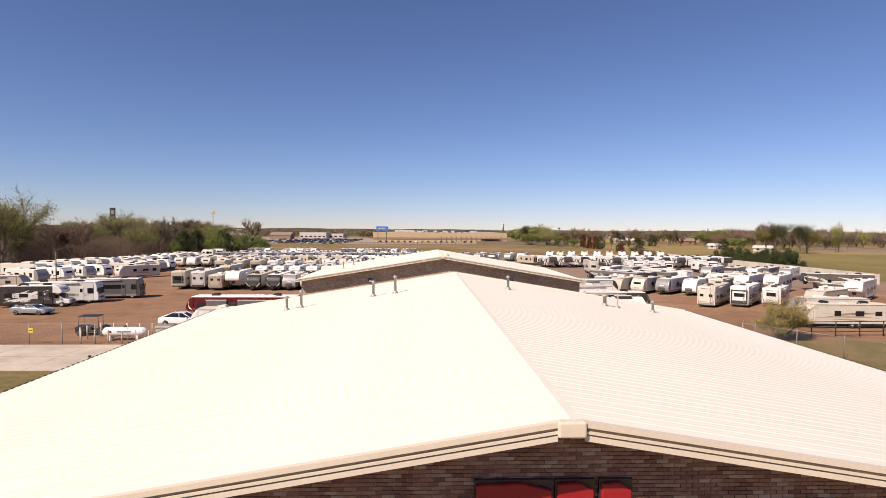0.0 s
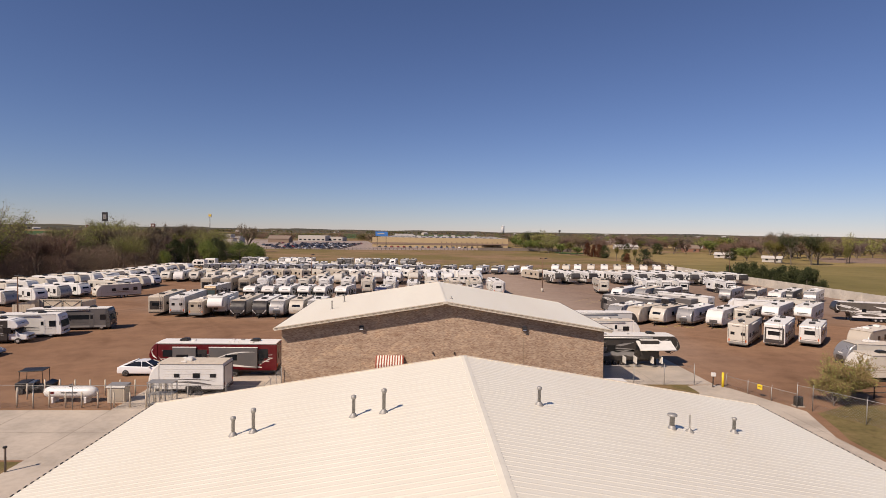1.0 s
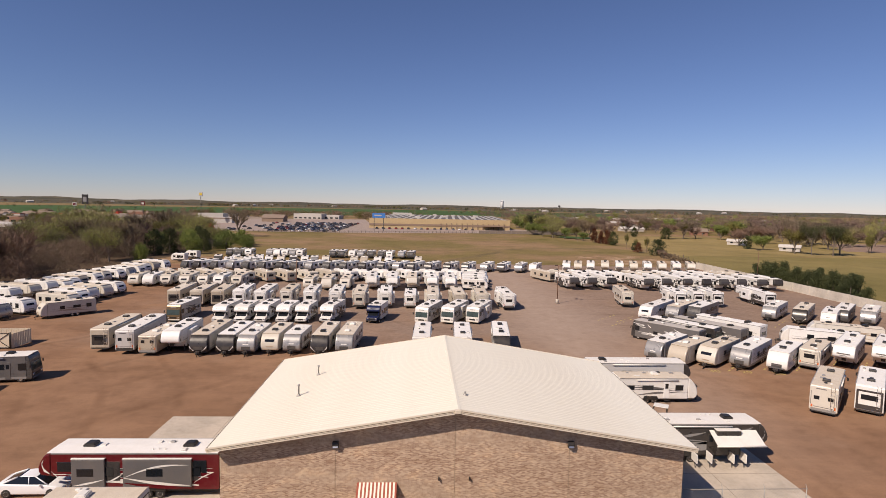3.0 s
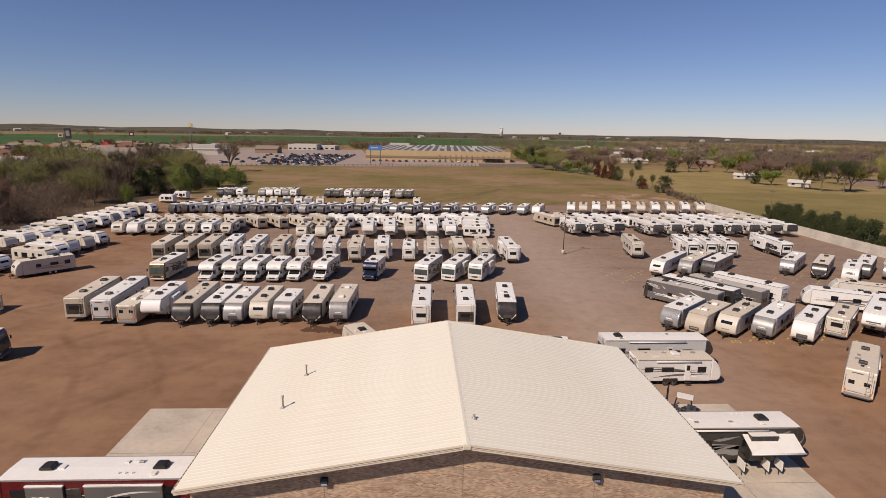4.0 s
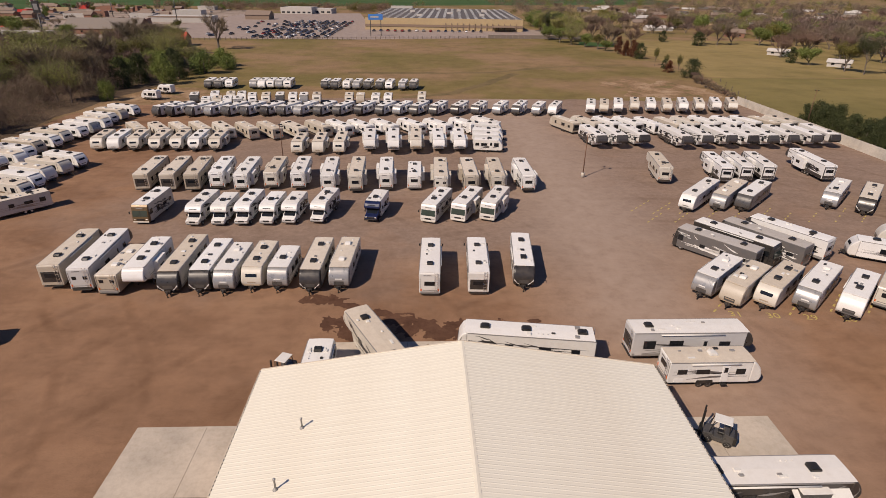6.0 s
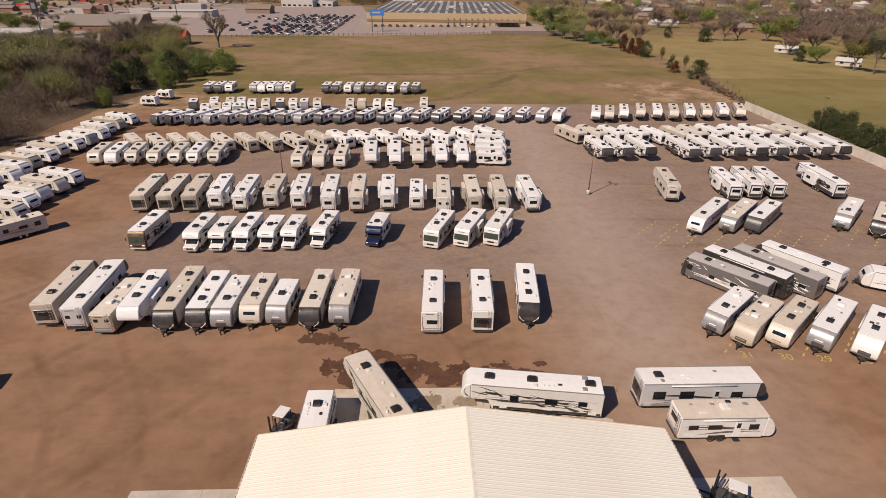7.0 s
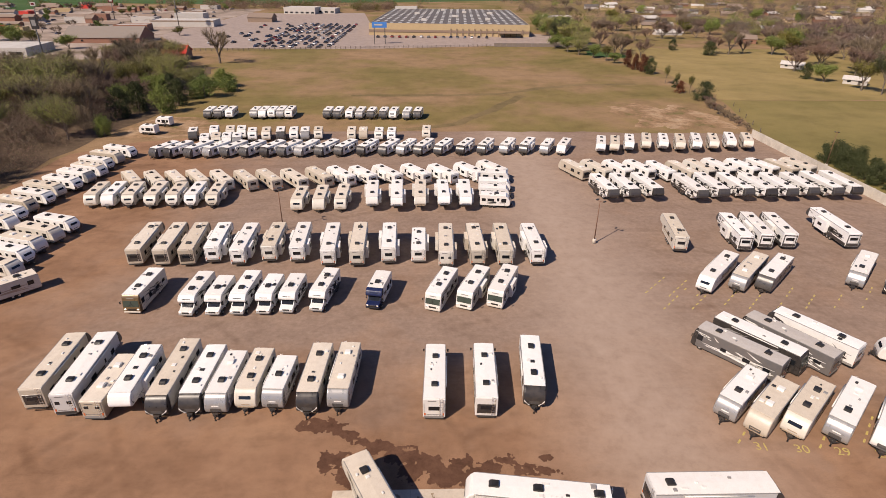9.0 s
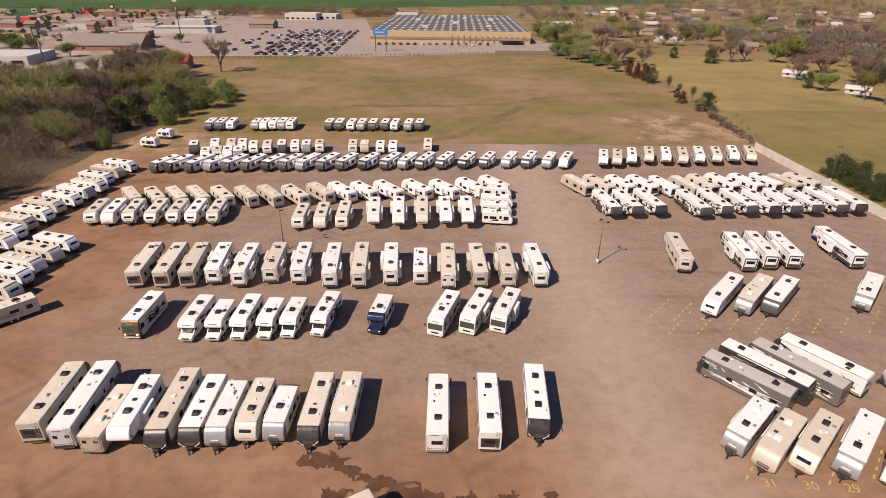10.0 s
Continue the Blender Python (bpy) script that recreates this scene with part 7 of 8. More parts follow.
W_TAN = paint("buff_render", (0.46, 0.345, 0.19), 0.9, dirt=0.2, scale=0.3)
W_WHITE = paint("white_siding", (0.48, 0.45, 0.41), 0.8, dirt=0.15, scale=0.5)
W_BRICK = paint("red_brown_brick", (0.27, 0.13, 0.085), 0.9, dirt=0.3, scale=0.6)
W_BROWN = paint("brown_stone", (0.25, 0.18, 0.13), 0.9, dirt=0.3, scale=0.6)
R_DARK = paint("dark_roof_membrane", (0.10, 0.092, 0.09), 0.95, dirt=0.3, scale=0.2)
R_BROWN = paint("brown_shingle", (0.24, 0.18, 0.14), 0.9, dirt=0.35, scale=0.7)
R_PALE = paint("pale_roof_membrane", (0.55, 0.52, 0.48), 0.85, dirt=0.3, scale=0.2)
R_TAUPE = paint("taupe_shingle", (0.235, 0.20, 0.17), 0.9, dirt=0.3, scale=0.5)
R_RED = paint("bright_red_roof", (0.55, 0.035, 0.025), 0.6, dirt=0.15, scale=0.4)
W_BLUE = paint("blue_sign_face", (0.05, 0.20, 0.55), 0.5, dirt=0.05)

store = flat_building("superstore", "big buff-walled store with a dark roof of skylights", 20.0, 570.0, 118.0, 176.0, 8.4, W_TAN, R_DARK, turn=-3.0, parapet=0.35)
part("wall_band", box((0, -88.2, 3.2), (118.2, 0.3, 1.6)), W_BROWN, store)
for k in range(26):
    part("pilaster", box((-56 + k * 4.4, -88.3, 2.6), (0.6, 0.5, 5.2)), W_BROWN, store) if k > 12 else None
sky_mat = paint("skylight_acrylic", (0.46, 0.46, 0.45), 0.9, dirt=0.1)
bm = bmesh.new()
for i in range(19):
    for j in range(11):
        add_box(bm, (-55 + i * 6.1, -80 + j * 16.0, 8.28), (2.3, 4.6, 0.4))
tagged(part("skylight", bm, sky_mat, store), kind="stuff")
for x, y, s in ((-20, -60, 4), (4, -20, 5), (30, -50, 4), (-30, 10, 4.5), (12, 30, 4), (35, 20, 5), (-8, 60, 4)):
    part("rooftop_unit", box((x, y, 9.1), (s, s * 0.6, 1.7), 0.1, 1), R_PALE, store)
part("entrance_block", box((-46, 86, 5.2), (22, 8, 10.4)), W_WHITE, store)
part("loading_canopy", box((44, -93, 3.4), (16, 9, 0.5)), W_BROWN, store)

# two-post sign
sg = thing("pylon_sign", "blue and white two-post pylon sign at the field's far edge", "sign", pose(-31.5, 430, 0, 0, 0, 4))
for s in (-1, 1):
    part("post", box((s * 3.4, 0, 5.5), (0.5, 0.5, 11)), M["darkgrey"], sg)
part("panel", box((0, 0, 11.6), (9.4, 0.8, 3.4), 0.08, 1), W_BLUE, sg)
part("panel_mark", box((-0.6, -0.45, 11.7), (5.2, 0.06, 0.9)), W_WHITE, sg)


def pylon(x, y, h, w, ph, mat, label, posts=1, mark=None):
    root = thing("pole_sign", label, "sign", pose(x, y, 0, 0, 0, 5))
    for k in range(posts):
        dx = 0 if posts == 1 else (-1 + 2 * k) * w * 0.3
        bm = bmesh.new()
        add_tube(bm, (dx, 0, -0.1), (dx, 0, h), 0.35, 0.28, 8)
        part("pole", bm, M["darkgrey"], root)
    part("panel", box((0, 0, h + ph / 2), (w, 0.7, ph), 0.1, 1), mat, root)
    part("panel_mark", box((0, -0.4, h + ph * 0.5), (w * 0.6, 0.05, ph * 0.5)), mark or W_WHITE, root)
    return root


pylon(-181, 326, 17.2, 3.0, 5.2, M["dark"], "tall dark pole sign above the woods", mark=M["greyside"])
pylon(-196, 520, 24, 3.2, 3.4, W_WHITE, "tall pole sign in the town", mark=M["yellow"])
pylon(-330, 560, 13, 4, 3, W_WHITE, "white pole sign in the town", mark=M["red"])
pylon(-286, 600, 14, 4, 4, M["red"], "red pole sign in the town")
tw = thing("water_tower", "white standpipe water tower on the horizon", "water tower", pose(430, 2900, 0))
bm = bmesh.new()
lathe(bm, [(8.5, -1), (8.5, 42), (8.2, 44), (5, 46), (0.5, 47)], 20, "z")
part("tank", bm, M["tank"], tw)
part("band", box((0, 0, 43.5), (17.4, 17.4, 0.8)), M["greyside"], tw)
tw2 = thing("water_tower", "small dark water tower among far trees", "water tower", pose(760, 3000, 0))
bm = bmesh.new()
lathe(bm, [(0.8, -1), (0.8, 18), (6, 20), (7, 24), (5, 27), (0.5, 28)], 14, "z")
part("tank", bm, M["darkgrey"], tw2)
part("leg", tube((4, 0, 0), (4, 0, 20), 0.4), M["darkgrey"], tw2)

# town to the north-west
gable_house(-207, 436, 46, 25, 3.2, W_BRICK, R_TAUPE, 4, "long brown-roofed restaurant with a brick front", "restaurant")
flat_building("shop_building", "long white-fronted shop with a grey roof", -200, 545, 50, 20, 5.0, W_WHITE, R_PALE, 3, 9, band=W_BROWN)
flat_building("shop_building", "white flat-roofed shop block", -206, 575, 24, 16, 8.0, W_WHITE, R_PALE, 3, 4)
flat_building("shop_building", "low pale warehouse with a flat roof behind the woods", -256, 372, 84, 30, 4.5, W_WHITE, R_PALE, 6, 8)
flat_building("bank_building", "pale two-block bank building", -135, 700, 34, 24, 6.6, W_WHITE, R_PALE, -6, 6)
flat_building("bank_building", "pale annex with a flat roof", -112, 712, 26, 22, 5.0, W_WHITE, R_PALE, -6, 4)
gable_house(-150, 592, 22, 14, 4.0, W_BROWN, R_BROWN, -4, "small dark-roofed office building", "office")
gable_house(-138, 358, 22, 14, 3.6, W_BRICK, R_RED, 8, "red-roofed building beside the woods", "red_building")
rt = random.Random(11)
for i in range(84):
    x, y = rt.uniform(-560, -215), rt.uniform(470, 760)
    w, d, h = rt.uniform(7, 26), rt.uniform(6, 15), rt.uniform(3.0, 5.2)
    if rt.random() < 0.55:
        flat_building("shop_building", "low flat-roofed roadside shop", x, y, w, d, h, rt.choice((W_WHITE, W_BRICK, W_TAN, W_BROWN, W_BRICK, R_RED)), rt.choice((R_PALE, R_DARK, R_BROWN, R_PALE)), rt.uniform(-8, 8), 3)
    else:
        gable_house(x, y, w * 0.7, d * 0.8, h * 0.8, rt.choice((W_WHITE, W_BRICK)), R_BROWN, rt.uniform(-10, 10), "low gabled roadside building", "roadside_building")
# houses to the north-east
for x, y, w, d, tr, wl, lab in ((188, 341, 10, 5, -40, W_WHITE, "white house trailer beside the meadow"), (190, 297, 9, 5, -40, W_WHITE, "white house trailer under pines"), (188, 506, 21, 8, 2, W_WHITE, "white open-fronted barn beyond the meadow"), (128, 640, 30, 10, 2, W_WHITE, "long white roofed shed")):
    gable_house(x, y, w, d, 2.1, wl, R_PALE, tr, lab)
for i in range(96):
    y = rt.uniform(440, 950)
    x = rt.uniform(175 + (y - 430) * 0.1, 240 + 0.75 * y)
    gable_house(x, y, rt.uniform(11, 19), rt.uniform(8, 11), rt.uniform(2.6, 3.2), rt.choice((W_WHITE, W_BRICK, W_BROWN, W_TAN)), rt.choice((R_BROWN, R_BROWN, R_DARK, R_PALE)), rt.uniform(-20, 20), "low suburban house with a shingle roof")
for i in range(14):
    y = rt.uniform(1950, 2900)
    gable_house(rt.uniform(-0.7, 0.6) * y, y, 22, 14, 5, W_WHITE, R_PALE, rt.uniform(0, 90), "far pale farm building on the plain", "farm_building")


# ---- cars ----
def car(name, label, mat, L=4.6, W=1.8, H=1.42, full=False):
    a = L / 2
    low = [(-a, 0.4), (-a + 0.08, 0.25), (a - 0.15, 0.22), (a, 0.42), (a - 0.06, 0.62), (a - 0.35, 0.76), (a - 1.0, 0.88), (0.0, 0.94), (-a + 0.5, 0.97), (-a + 0.1, 0.92)]
    roof_pts = [(a - 1.98, H - 0.08), (a - 2.2, H), (-a + 1.9, H), (-a + 1.65, H - 0.08)]
    if full:
        root = thing(name, label, "car")
        low = [(-a, 0.5), (-a + 0.06, 0.28), (a - 0.2, 0.22), (a, 0.4), (a - 0.03, 0.56), (a - 0.25, 0.72), (a - 0.7, 0.83), (a - 1.15, 0.89), (0.0, 0.93), (-a + 0.9, 0.99), (-a + 0.35, 1.0), (-a + 0.06, 0.9)]
        part("body", prism(low, -W / 2, W / 2, bevel=0.13, seg=4), mat, root, smooth=True)
    else:
        bm = prism(low, -W / 2, W / 2, bevel=0.07, seg=1)
        add_prism(bm, roof_pts, -W / 2 + 0.14, W / 2 - 0.14)
        for x in (a - 0.85, -a + 0.85):
            add_box(bm, (x, 0, 0.3), (0.6, W - 0.04, 0.6), mat=1)
        add_prism(bm, [(a - 1.1, 0.86), (a - 1.95, H - 0.06), (-a + 1.75, H - 0.04), (-a + 0.6, 0.93)], -W / 2 + 0.1, W / 2 - 0.1, mat=2)
        return tagged(link(name, bm, [mat, M["tyre"], M["glass"]]), label, "car", "cars at the store")
    lo = [(a - 1.0, 0.84, W / 2 - 0.1), (-a + 0.35, 0.95, W / 2 - 0.1)]
    hi = [(a - 1.95, H - 0.05, W / 2 - 0.32), (-a + 1.45, H - 0.05, W / 2 - 0.32)]
    bm = bmesh.new()
    ring = lambda q: [bm.verts.new((q[0][0], -q[0][2], q[0][1])), bm.verts.new((q[0][0], q[0][2], q[0][1])), bm.verts.new((q[1][0], q[1][2], q[1][1])), bm.verts.new((q[1][0], -q[1][2], q[1][1]))]
    r0, r1 = ring(lo), ring(hi)
    for k in range(4):
        bm.faces.new((r0[k], r0[(k + 1) % 4], r1[(k + 1) % 4], r1[k]))
    bm.faces.new(r1)
    bmesh.ops.recalc_face_normals(bm, faces=bm.faces[:])
    part("glass", bm, M["glass"], root)
    if full:
        bm = bmesh.new()
        hw = W / 2 - 0.32
        add_prism(bm, [(a - 1.9, H - 0.06), (a - 2.15, H - 0.01), (a - 2.6, H), (-a + 1.9, H - 0.005), (-a + 1.5, H - 0.06)], -hw, hw)
        bmesh.ops.recalc_face_normals(bm, faces=bm.faces[:])
        bmesh.ops.bevel(bm, geom=bm.edges[:], offset=0.02, segments=1, affect="EDGES", clamp_overlap=True)
        part("roof", bm, mat, root)
        for s in (-1, 1):
            for (px, pz, py), (qx, qz, qy), rr in ((lo[0], hi[0], 0.04), (lo[1], hi[1], 0.07), ((0.0, 0.9, W / 2 - 0.1), (-0.1, H - 0.05, W / 2 - 0.32), 0.035)):
                part("pillar", tube((px, s * py, pz), (qx, s * qy, qz), rr, n=6), mat, root)
        for x in (a - 0.85, -a + 0.85):
            for s in (-1, 1):
                wheel_part(root, x, s * (W / 2 - 0.1), 0.33, 0.22)
        for s in (-1, 1):
            part("headlight", box((a - 0.14, s * 0.62, 0.62), (0.22, 0.32, 0.12), 0.03, 1), M["chrome"], root)
            part("tail_light", box((-a + 0.04, s * 0.66, 0.76), (0.1, 0.3, 0.14), 0.03, 1), M["lamp"], root)
            part("mirror", box((a - 1.5, s * (W / 2 + 0.08), 0.95), (0.14, 0.18, 0.12), 0.03, 1), mat, root)
    return root


white_car = car("white_sedan", "white four-door sedan on the dirt lot", paint("white_car_paint", (0.82, 0.82, 0.82), 0.15, dirt=0.05), full=True)
white_car.matrix_basis = pose(-27.7, 61.2, 0, 0, 0, 2)
grey_car = car("silver_coupe", "silver sports coupe parked on dirt", paint("silver_car_paint", (0.42, 0.43, 0.44), 0.2, 0.6, dirt=0.05), L=4.5, H=1.25, full=True)
grey_car.matrix_basis = pose(-49.2, 68.6, 0, 0, 0, -2)
drive_car = car("silver_sedan", "silver-blue sedan on the concrete drive", paint("silver_blue_car_paint", (0.26, 0.29, 0.34), 0.2, 0.5, dirt=0.05), full=True)
drive_car.matrix_basis = pose(-8.4, 47.4, 0.03, 0, 0, 0)
paints = [paint("car_paint", c, 0.25, dirt=0.05) for c in ((0.03, 0.03, 0.035), (0.04, 0.05, 0.09), (0.45, 0.45, 0.46), (0.75, 0.75, 0.75), (0.16, 0.16, 0.17), (0.20, 0.02, 0.02), (0.10, 0.12, 0.16))]
words = ("black", "dark blue", "silver", "white", "grey", "dark red", "slate")
protos = [car("parked_car", f"{w} car in the store's car park", p) for p, w in zip(paints, words)]
rc, put = random.Random(21), set()
bays = [(-62 - r * 5.6 + 0.02 * c, 408 + c * 8.2 + 0.35 * r) for r in range(9) for c in range(20)]
for k, (x, y) in enumerate(bays + [(-36 + i * 5.2, 470 + rc.uniform(-1, 1)) for i in range(16)] + [(rc.uniform(-140, -112), rc.uniform(412, 560)) for _ in range(24)] + [(rc.uniform(-470, -200), rc.uniform(470, 760)) for _ in range(95)]):
    if k < 180 and rc.random() < 0.3:
        continue
    p = protos[rc.choice((0, 0, 1, 1, 2, 3, 4, 4, 5, 6, 0))]
    m = pose(x + rc.uniform(-0.4, 0.4), y + rc.uniform(-0.5, 0.5), 0, 0, 0, rc.choice((80, -100)) + rc.uniform(-4, 4))
    if p.name not in put:
        put.add(p.name)
        p.matrix_basis = m
    else:
        copy_thing_at(p, m)


# ---- fences, posts, poles and yard things ----
def chain_link(name, label, pts, h=1.9, step=3.0, gate=False):
    """Chain-link: galvanised posts, a top rail and a real woven mesh of thin wires."""
    root = thing(name, label, "fence")
    for (ax, ay), (bx, by) in zip(pts, pts[1:]):
        d = math.hypot(bx - ax, by - ay)
        n = max(1, round(d / step))
        ux, uy = (bx - ax) / d, (by - ay) / d
        for k in range(n + 1):
            x, y = ax + ux * d * k / n, ay + uy * d * k / n
            bm = tube((x, y, 0), (x, y, h + 0.05), 0.035, n=6)
            add_tube(bm, (x, y, h + 0.05), (x - uy * 0.15, y + ux * 0.15, h + 0.25), 0.015, n=5)
            part("post", bm, M["galv"], root)
        part("top_rail", tube((ax, ay, h), (bx, by, h), 0.022, n=6), M["galv"], root)
        bm = bmesh.new()
        g = 0.22
        m = int(d / g)
        for k in range(-int(h / g), m):
            for s in (0, 1):
                u0, u1 = k * g, k * g + h
                z0, z1 = (0.05, h) if s == 0 else (h, 0.05)
                if u1 <= 0 or u0 >= d:
                    continue
                f0, f1 = max(0, -u0 / h), min(1, (d - u0) / h)
                p0 = (ax + ux * (u0 + h * f0), ay + uy * (u0 + h * f0), z0 + (z1 - z0) * f0)
                p1 = (ax + ux * (u0 + h * f1), ay + uy * (u0 + h * f1), z0 + (z1 - z0) * f1)
                add_tube(bm, p0, p1, 0.0045, n=3, cap=False)
        tagged(part("wire_mesh", bm, M["galv"], root), kind="stuff")
    return root


chain_link("chain_link_fence", "galvanised chain-link fence along the concrete drive", [(-46, 50.6), (-13.2, 50.6)])
chain_link("chain_link_fence", "galvanised chain-link fence beside the lawn", [(-13.2, 50.6), (-13.3, 56.4)], step=2.0)
chain_link("chain_link_fence", "galvanised chain-link fence between shed and gate", [(16.6, 57.7), (25.4, 57.7)])
chain_link("chain_link_gate", "long galvanised sliding gate across the drive", [(28.1, 57.0), (30.9, 51.2)], h=1.15, step=2.2)
chain_link("chain_link_fence", "galvanised chain-link fence along the grass verge", [(30.9, 51.2), (31.6, 50.3), (35.5, 44), (42, 33)], step=3.0)


def pipe_fence(pts, h, label):
    root = thing("pipe_fence", label, "fence")
    for (ax, ay), (bx, by) in zip(pts, pts[1:]):
        d = math.hypot(bx - ax, by - ay)
        n = max(1, round(d / 2.6))
        for k in range(n + 1):
            x, y = ax + (bx - ax) * k / n, ay + (by - ay) * k / n
            part("post", tube((x, y, 0), (x, y, h), 0.06, n=6), M["black"], root)
        for z in (h * 0.35, h * 0.68, h):
            part("rail", tube((ax, ay, z), (bx, by, z), 0.05, n=6), M["black"], root)
    return root


pipe_fence([(37, 53.5), (64, 55)], 1.6, "black pipe-rail fence at the lot's edge")


def panel_wall(x, y0, y1, h):
    root = thing("panel_wall", "pale concrete panel wall along the lot", "wall", kind="structure")
    n = int((y1 - y0) / 6)
    for k in range(n):
        a, b = y0 + (y1 - y0) * k / n, y0 + (y1 - y0) * (k + 1) / n
        part("panel", box((x, (a + b) / 2, h / 2), (0.16, b - a - 0.03, h)), M["concrete_wall"], root)
        part("pier", box((x, a, h / 2 + 0.03), (0.26, 0.22, h + 0.06)), M["concrete_wall"], root)


panel_wall(95.5, 110, 209, 2.2)

# far fence of the field: square posts and rails, then a board fence
root = thing("field_fence", "dark wooden post and rail fence at the field's end", "fence")
for k in range(62):
    u = k / 61
    x, y = -138 + 178 * u, 388 + 33 * u
    part("post", box((x, y, 0.75), (0.3, 0.3, 1.5)), M["bark"], root)
part("rail", tube((-138, 388, 1.1), (40, 421, 1.1), 0.07, n=4), M["bark"], root)
part("rail", tube((-138, 388, 0.6), (40, 421, 0.6), 0.07, n=4), M["bark"], root)
root = thing("board_fence", "grey weathered board fence behind the store", "fence")
grey_wood = paint("weathered_boards", (0.20, 0.165, 0.14), 0.9, dirt=0.4, scale=0.8)
for k in range(18):
    a, b = 42 + k * 4, 46 + k * 4
    part("board_panel", box(((a + b) / 2, 421, 1.1), (b - a - 0.1, 0.12, 2.2)), grey_wood, root)
root = thing("woods_fence", "low broken rail along the meadow's edge", "fence")
for k in range(5):
    part("post", box((101 + k * 2.5, 214 + k * 9, 0.7), (0.18, 0.18, 1.4)), M["bark"], root)


def light_pole(x, y, h, arm, heading, label):
    root = thing("lot_light_pole", label, "light pole", pose(x, y, 0, 0, 0, heading))
    bm = bmesh.new()
    lathe(bm, [(0.34, -0.02), (0.34, 0.85), (0.3, 0.9), (0.02, 0.9)], 14, "z")
    part("base", bm, M["concrete_wall"], root, "round concrete footing")
    part("pole", tube((0, 0, 0.9), (0, 0, h), 0.1, 0.06, 8), M["rust"], root)
    part("arm", tube((0, -arm, h - 0.1), (0, arm, h - 0.1), 0.04, n=6), M["rust"], root)
    for s in (-1, 1):
        part("lamp_head", box((0.25, s * arm, h - 0.05), (0.75, 0.35, 0.16), 0.05, 1), M["black"], root)


light_pole(28.5, 137.7, 8.2, 0.7, 40, "dark two-headed lot light on a concrete footing")
light_pole(-27.9, 143.2, 8.2, 0.7, 20, "dark lot light among parked trailers")
light_pole(99.3, 180.5, 9.0, 0.35, 60, "slim dark lot light beside the pale wall")
light_pole(-57.3, 85.6, 7.4, 0.35, 0, "slim dark lot light by the motorhomes")


def bollard(x, y, h, r, mat, label):
    root = thing("bollard", label, "bollard", pose(x, y, 0))
    part("pipe", tube((0, 0, 0), (0, 0, h), r, n=10), mat, root)
    bm = bmesh.new()
    lathe(bm, [(r, h), (r * 0.8, h + r * 0.5), (0.01, h + r * 0.7)], 10, "z")
    part("dome", bm, mat, root)


bollard(27.9, 57.2, 1.35, 0.11, M["yellow"], "yellow steel bollard beside the gate")
for i in range(9):
    bollard(-32.6 + i * 1.25, 50.95, 1.25, 0.06, M["steel_tan"], "buff-painted pipe bollard guarding the gas tank")
for i in range(9):
    bollard(-32.6 + i * 1.25, 54.2, 1.35, 0.06, M["steel_tan"], "buff-painted pipe bollard guarding the gas tank")
for x, y in ((-33.3, 52.0), (-33.3, 53.1), (-22.4, 52.0), (-22.4, 53.1)):
    bollard(x, y, 1.3, 0.06, M["steel_tan"], "buff-painted pipe bollard guarding the gas tank")

# gas tank on saddles
root = thing("gas_tank", "white horizontal propane tank on saddles", "gas tank", pose(-29.3, 52.4, 0, 0, 0, 0))
bm = bmesh.new()
prof = [(0.02, -2.15), (0.2, -2.1), (0.36, -1.95), (0.44, -1.7), (0.46, -1.5), (0.46, 1.5), (0.44, 1.7), (0.36, 1.95), (0.2, 2.1), (0.02, 2.15)]
lathe(bm, prof, 20, "x", (0, 0, 0.85))
part("vessel", bm, M["tank"], root, smooth=True)
for x in (-1.3, 1.3):
    part("saddle", box((x, 0, 0.26), (0.22, 0.75, 0.52), 0.03, 1), M["tank"], root)
bm = bmesh.new()
lathe(bm, [(0.16, 1.26), (0.16, 1.42), (0.13, 1.46), (0.02, 1.48)], 12, "z")
part("valve_dome", bm, M["darkgrey"], root)
part("label_bar", box((0.1, -0.455, 0.92), (1.3, 0.03, 0.12)), M["swirl_grey"], root)
part("label_bar", box((-1.25, -0.455, 0.9), (0.35, 0.03, 0.18)), M["red"], root)
root = thing("pump_cabinet", "buff gas pump cabinet behind bollards", "cabinet", pose(-25.6, 52.6, 0))
part("case", box((0, 0, 0.65), (1.4, 0.9, 1.3), 0.03, 1), M["steel_tan"], root)
part("lid", prism([(-0.55, 1.3), (0.55, 1.3), (0.45, 1.5), (-0.45, 1.42)], -0.75, 0.75, "x"), M["greyside"], root)
part("door_panel", box((0, -0.46, 0.65), (1.1, 0.03, 1.0)), M["beige"], root)
# bottle cage
root = thing("bottle_cage", "white wire cage for gas bottles", "cage", pose(-21.6, 51.6, 0.04))
for x in (-0.95, 0.0, 0.95):
    for y in (-0.45, 0.45):
        part("upright", box((x, y, 0.95), (0.06, 0.06, 1.9)), M["galv"], root)
part("roof_sheet", box((0, 0, 1.92), (2.1, 1.05, 0.05)), M["galv"], root)
for z in (0.1, 0.95):
    part("shelf", box((0, 0, z), (1.95, 0.95, 0.04)), M["galv"], root)
bm = bmesh.new()
for k in range(15):
    add_box(bm, (-0.95 + k * 0.136, -0.47, 1.0), (0.012, 0.012, 1.75))
for k in range(9):
    add_box(bm, (0, -0.47, 0.2 + k * 0.2), (1.9, 0.012, 0.012))
tagged(part("wire_front", bm, M["galv"], root), kind="stuff")


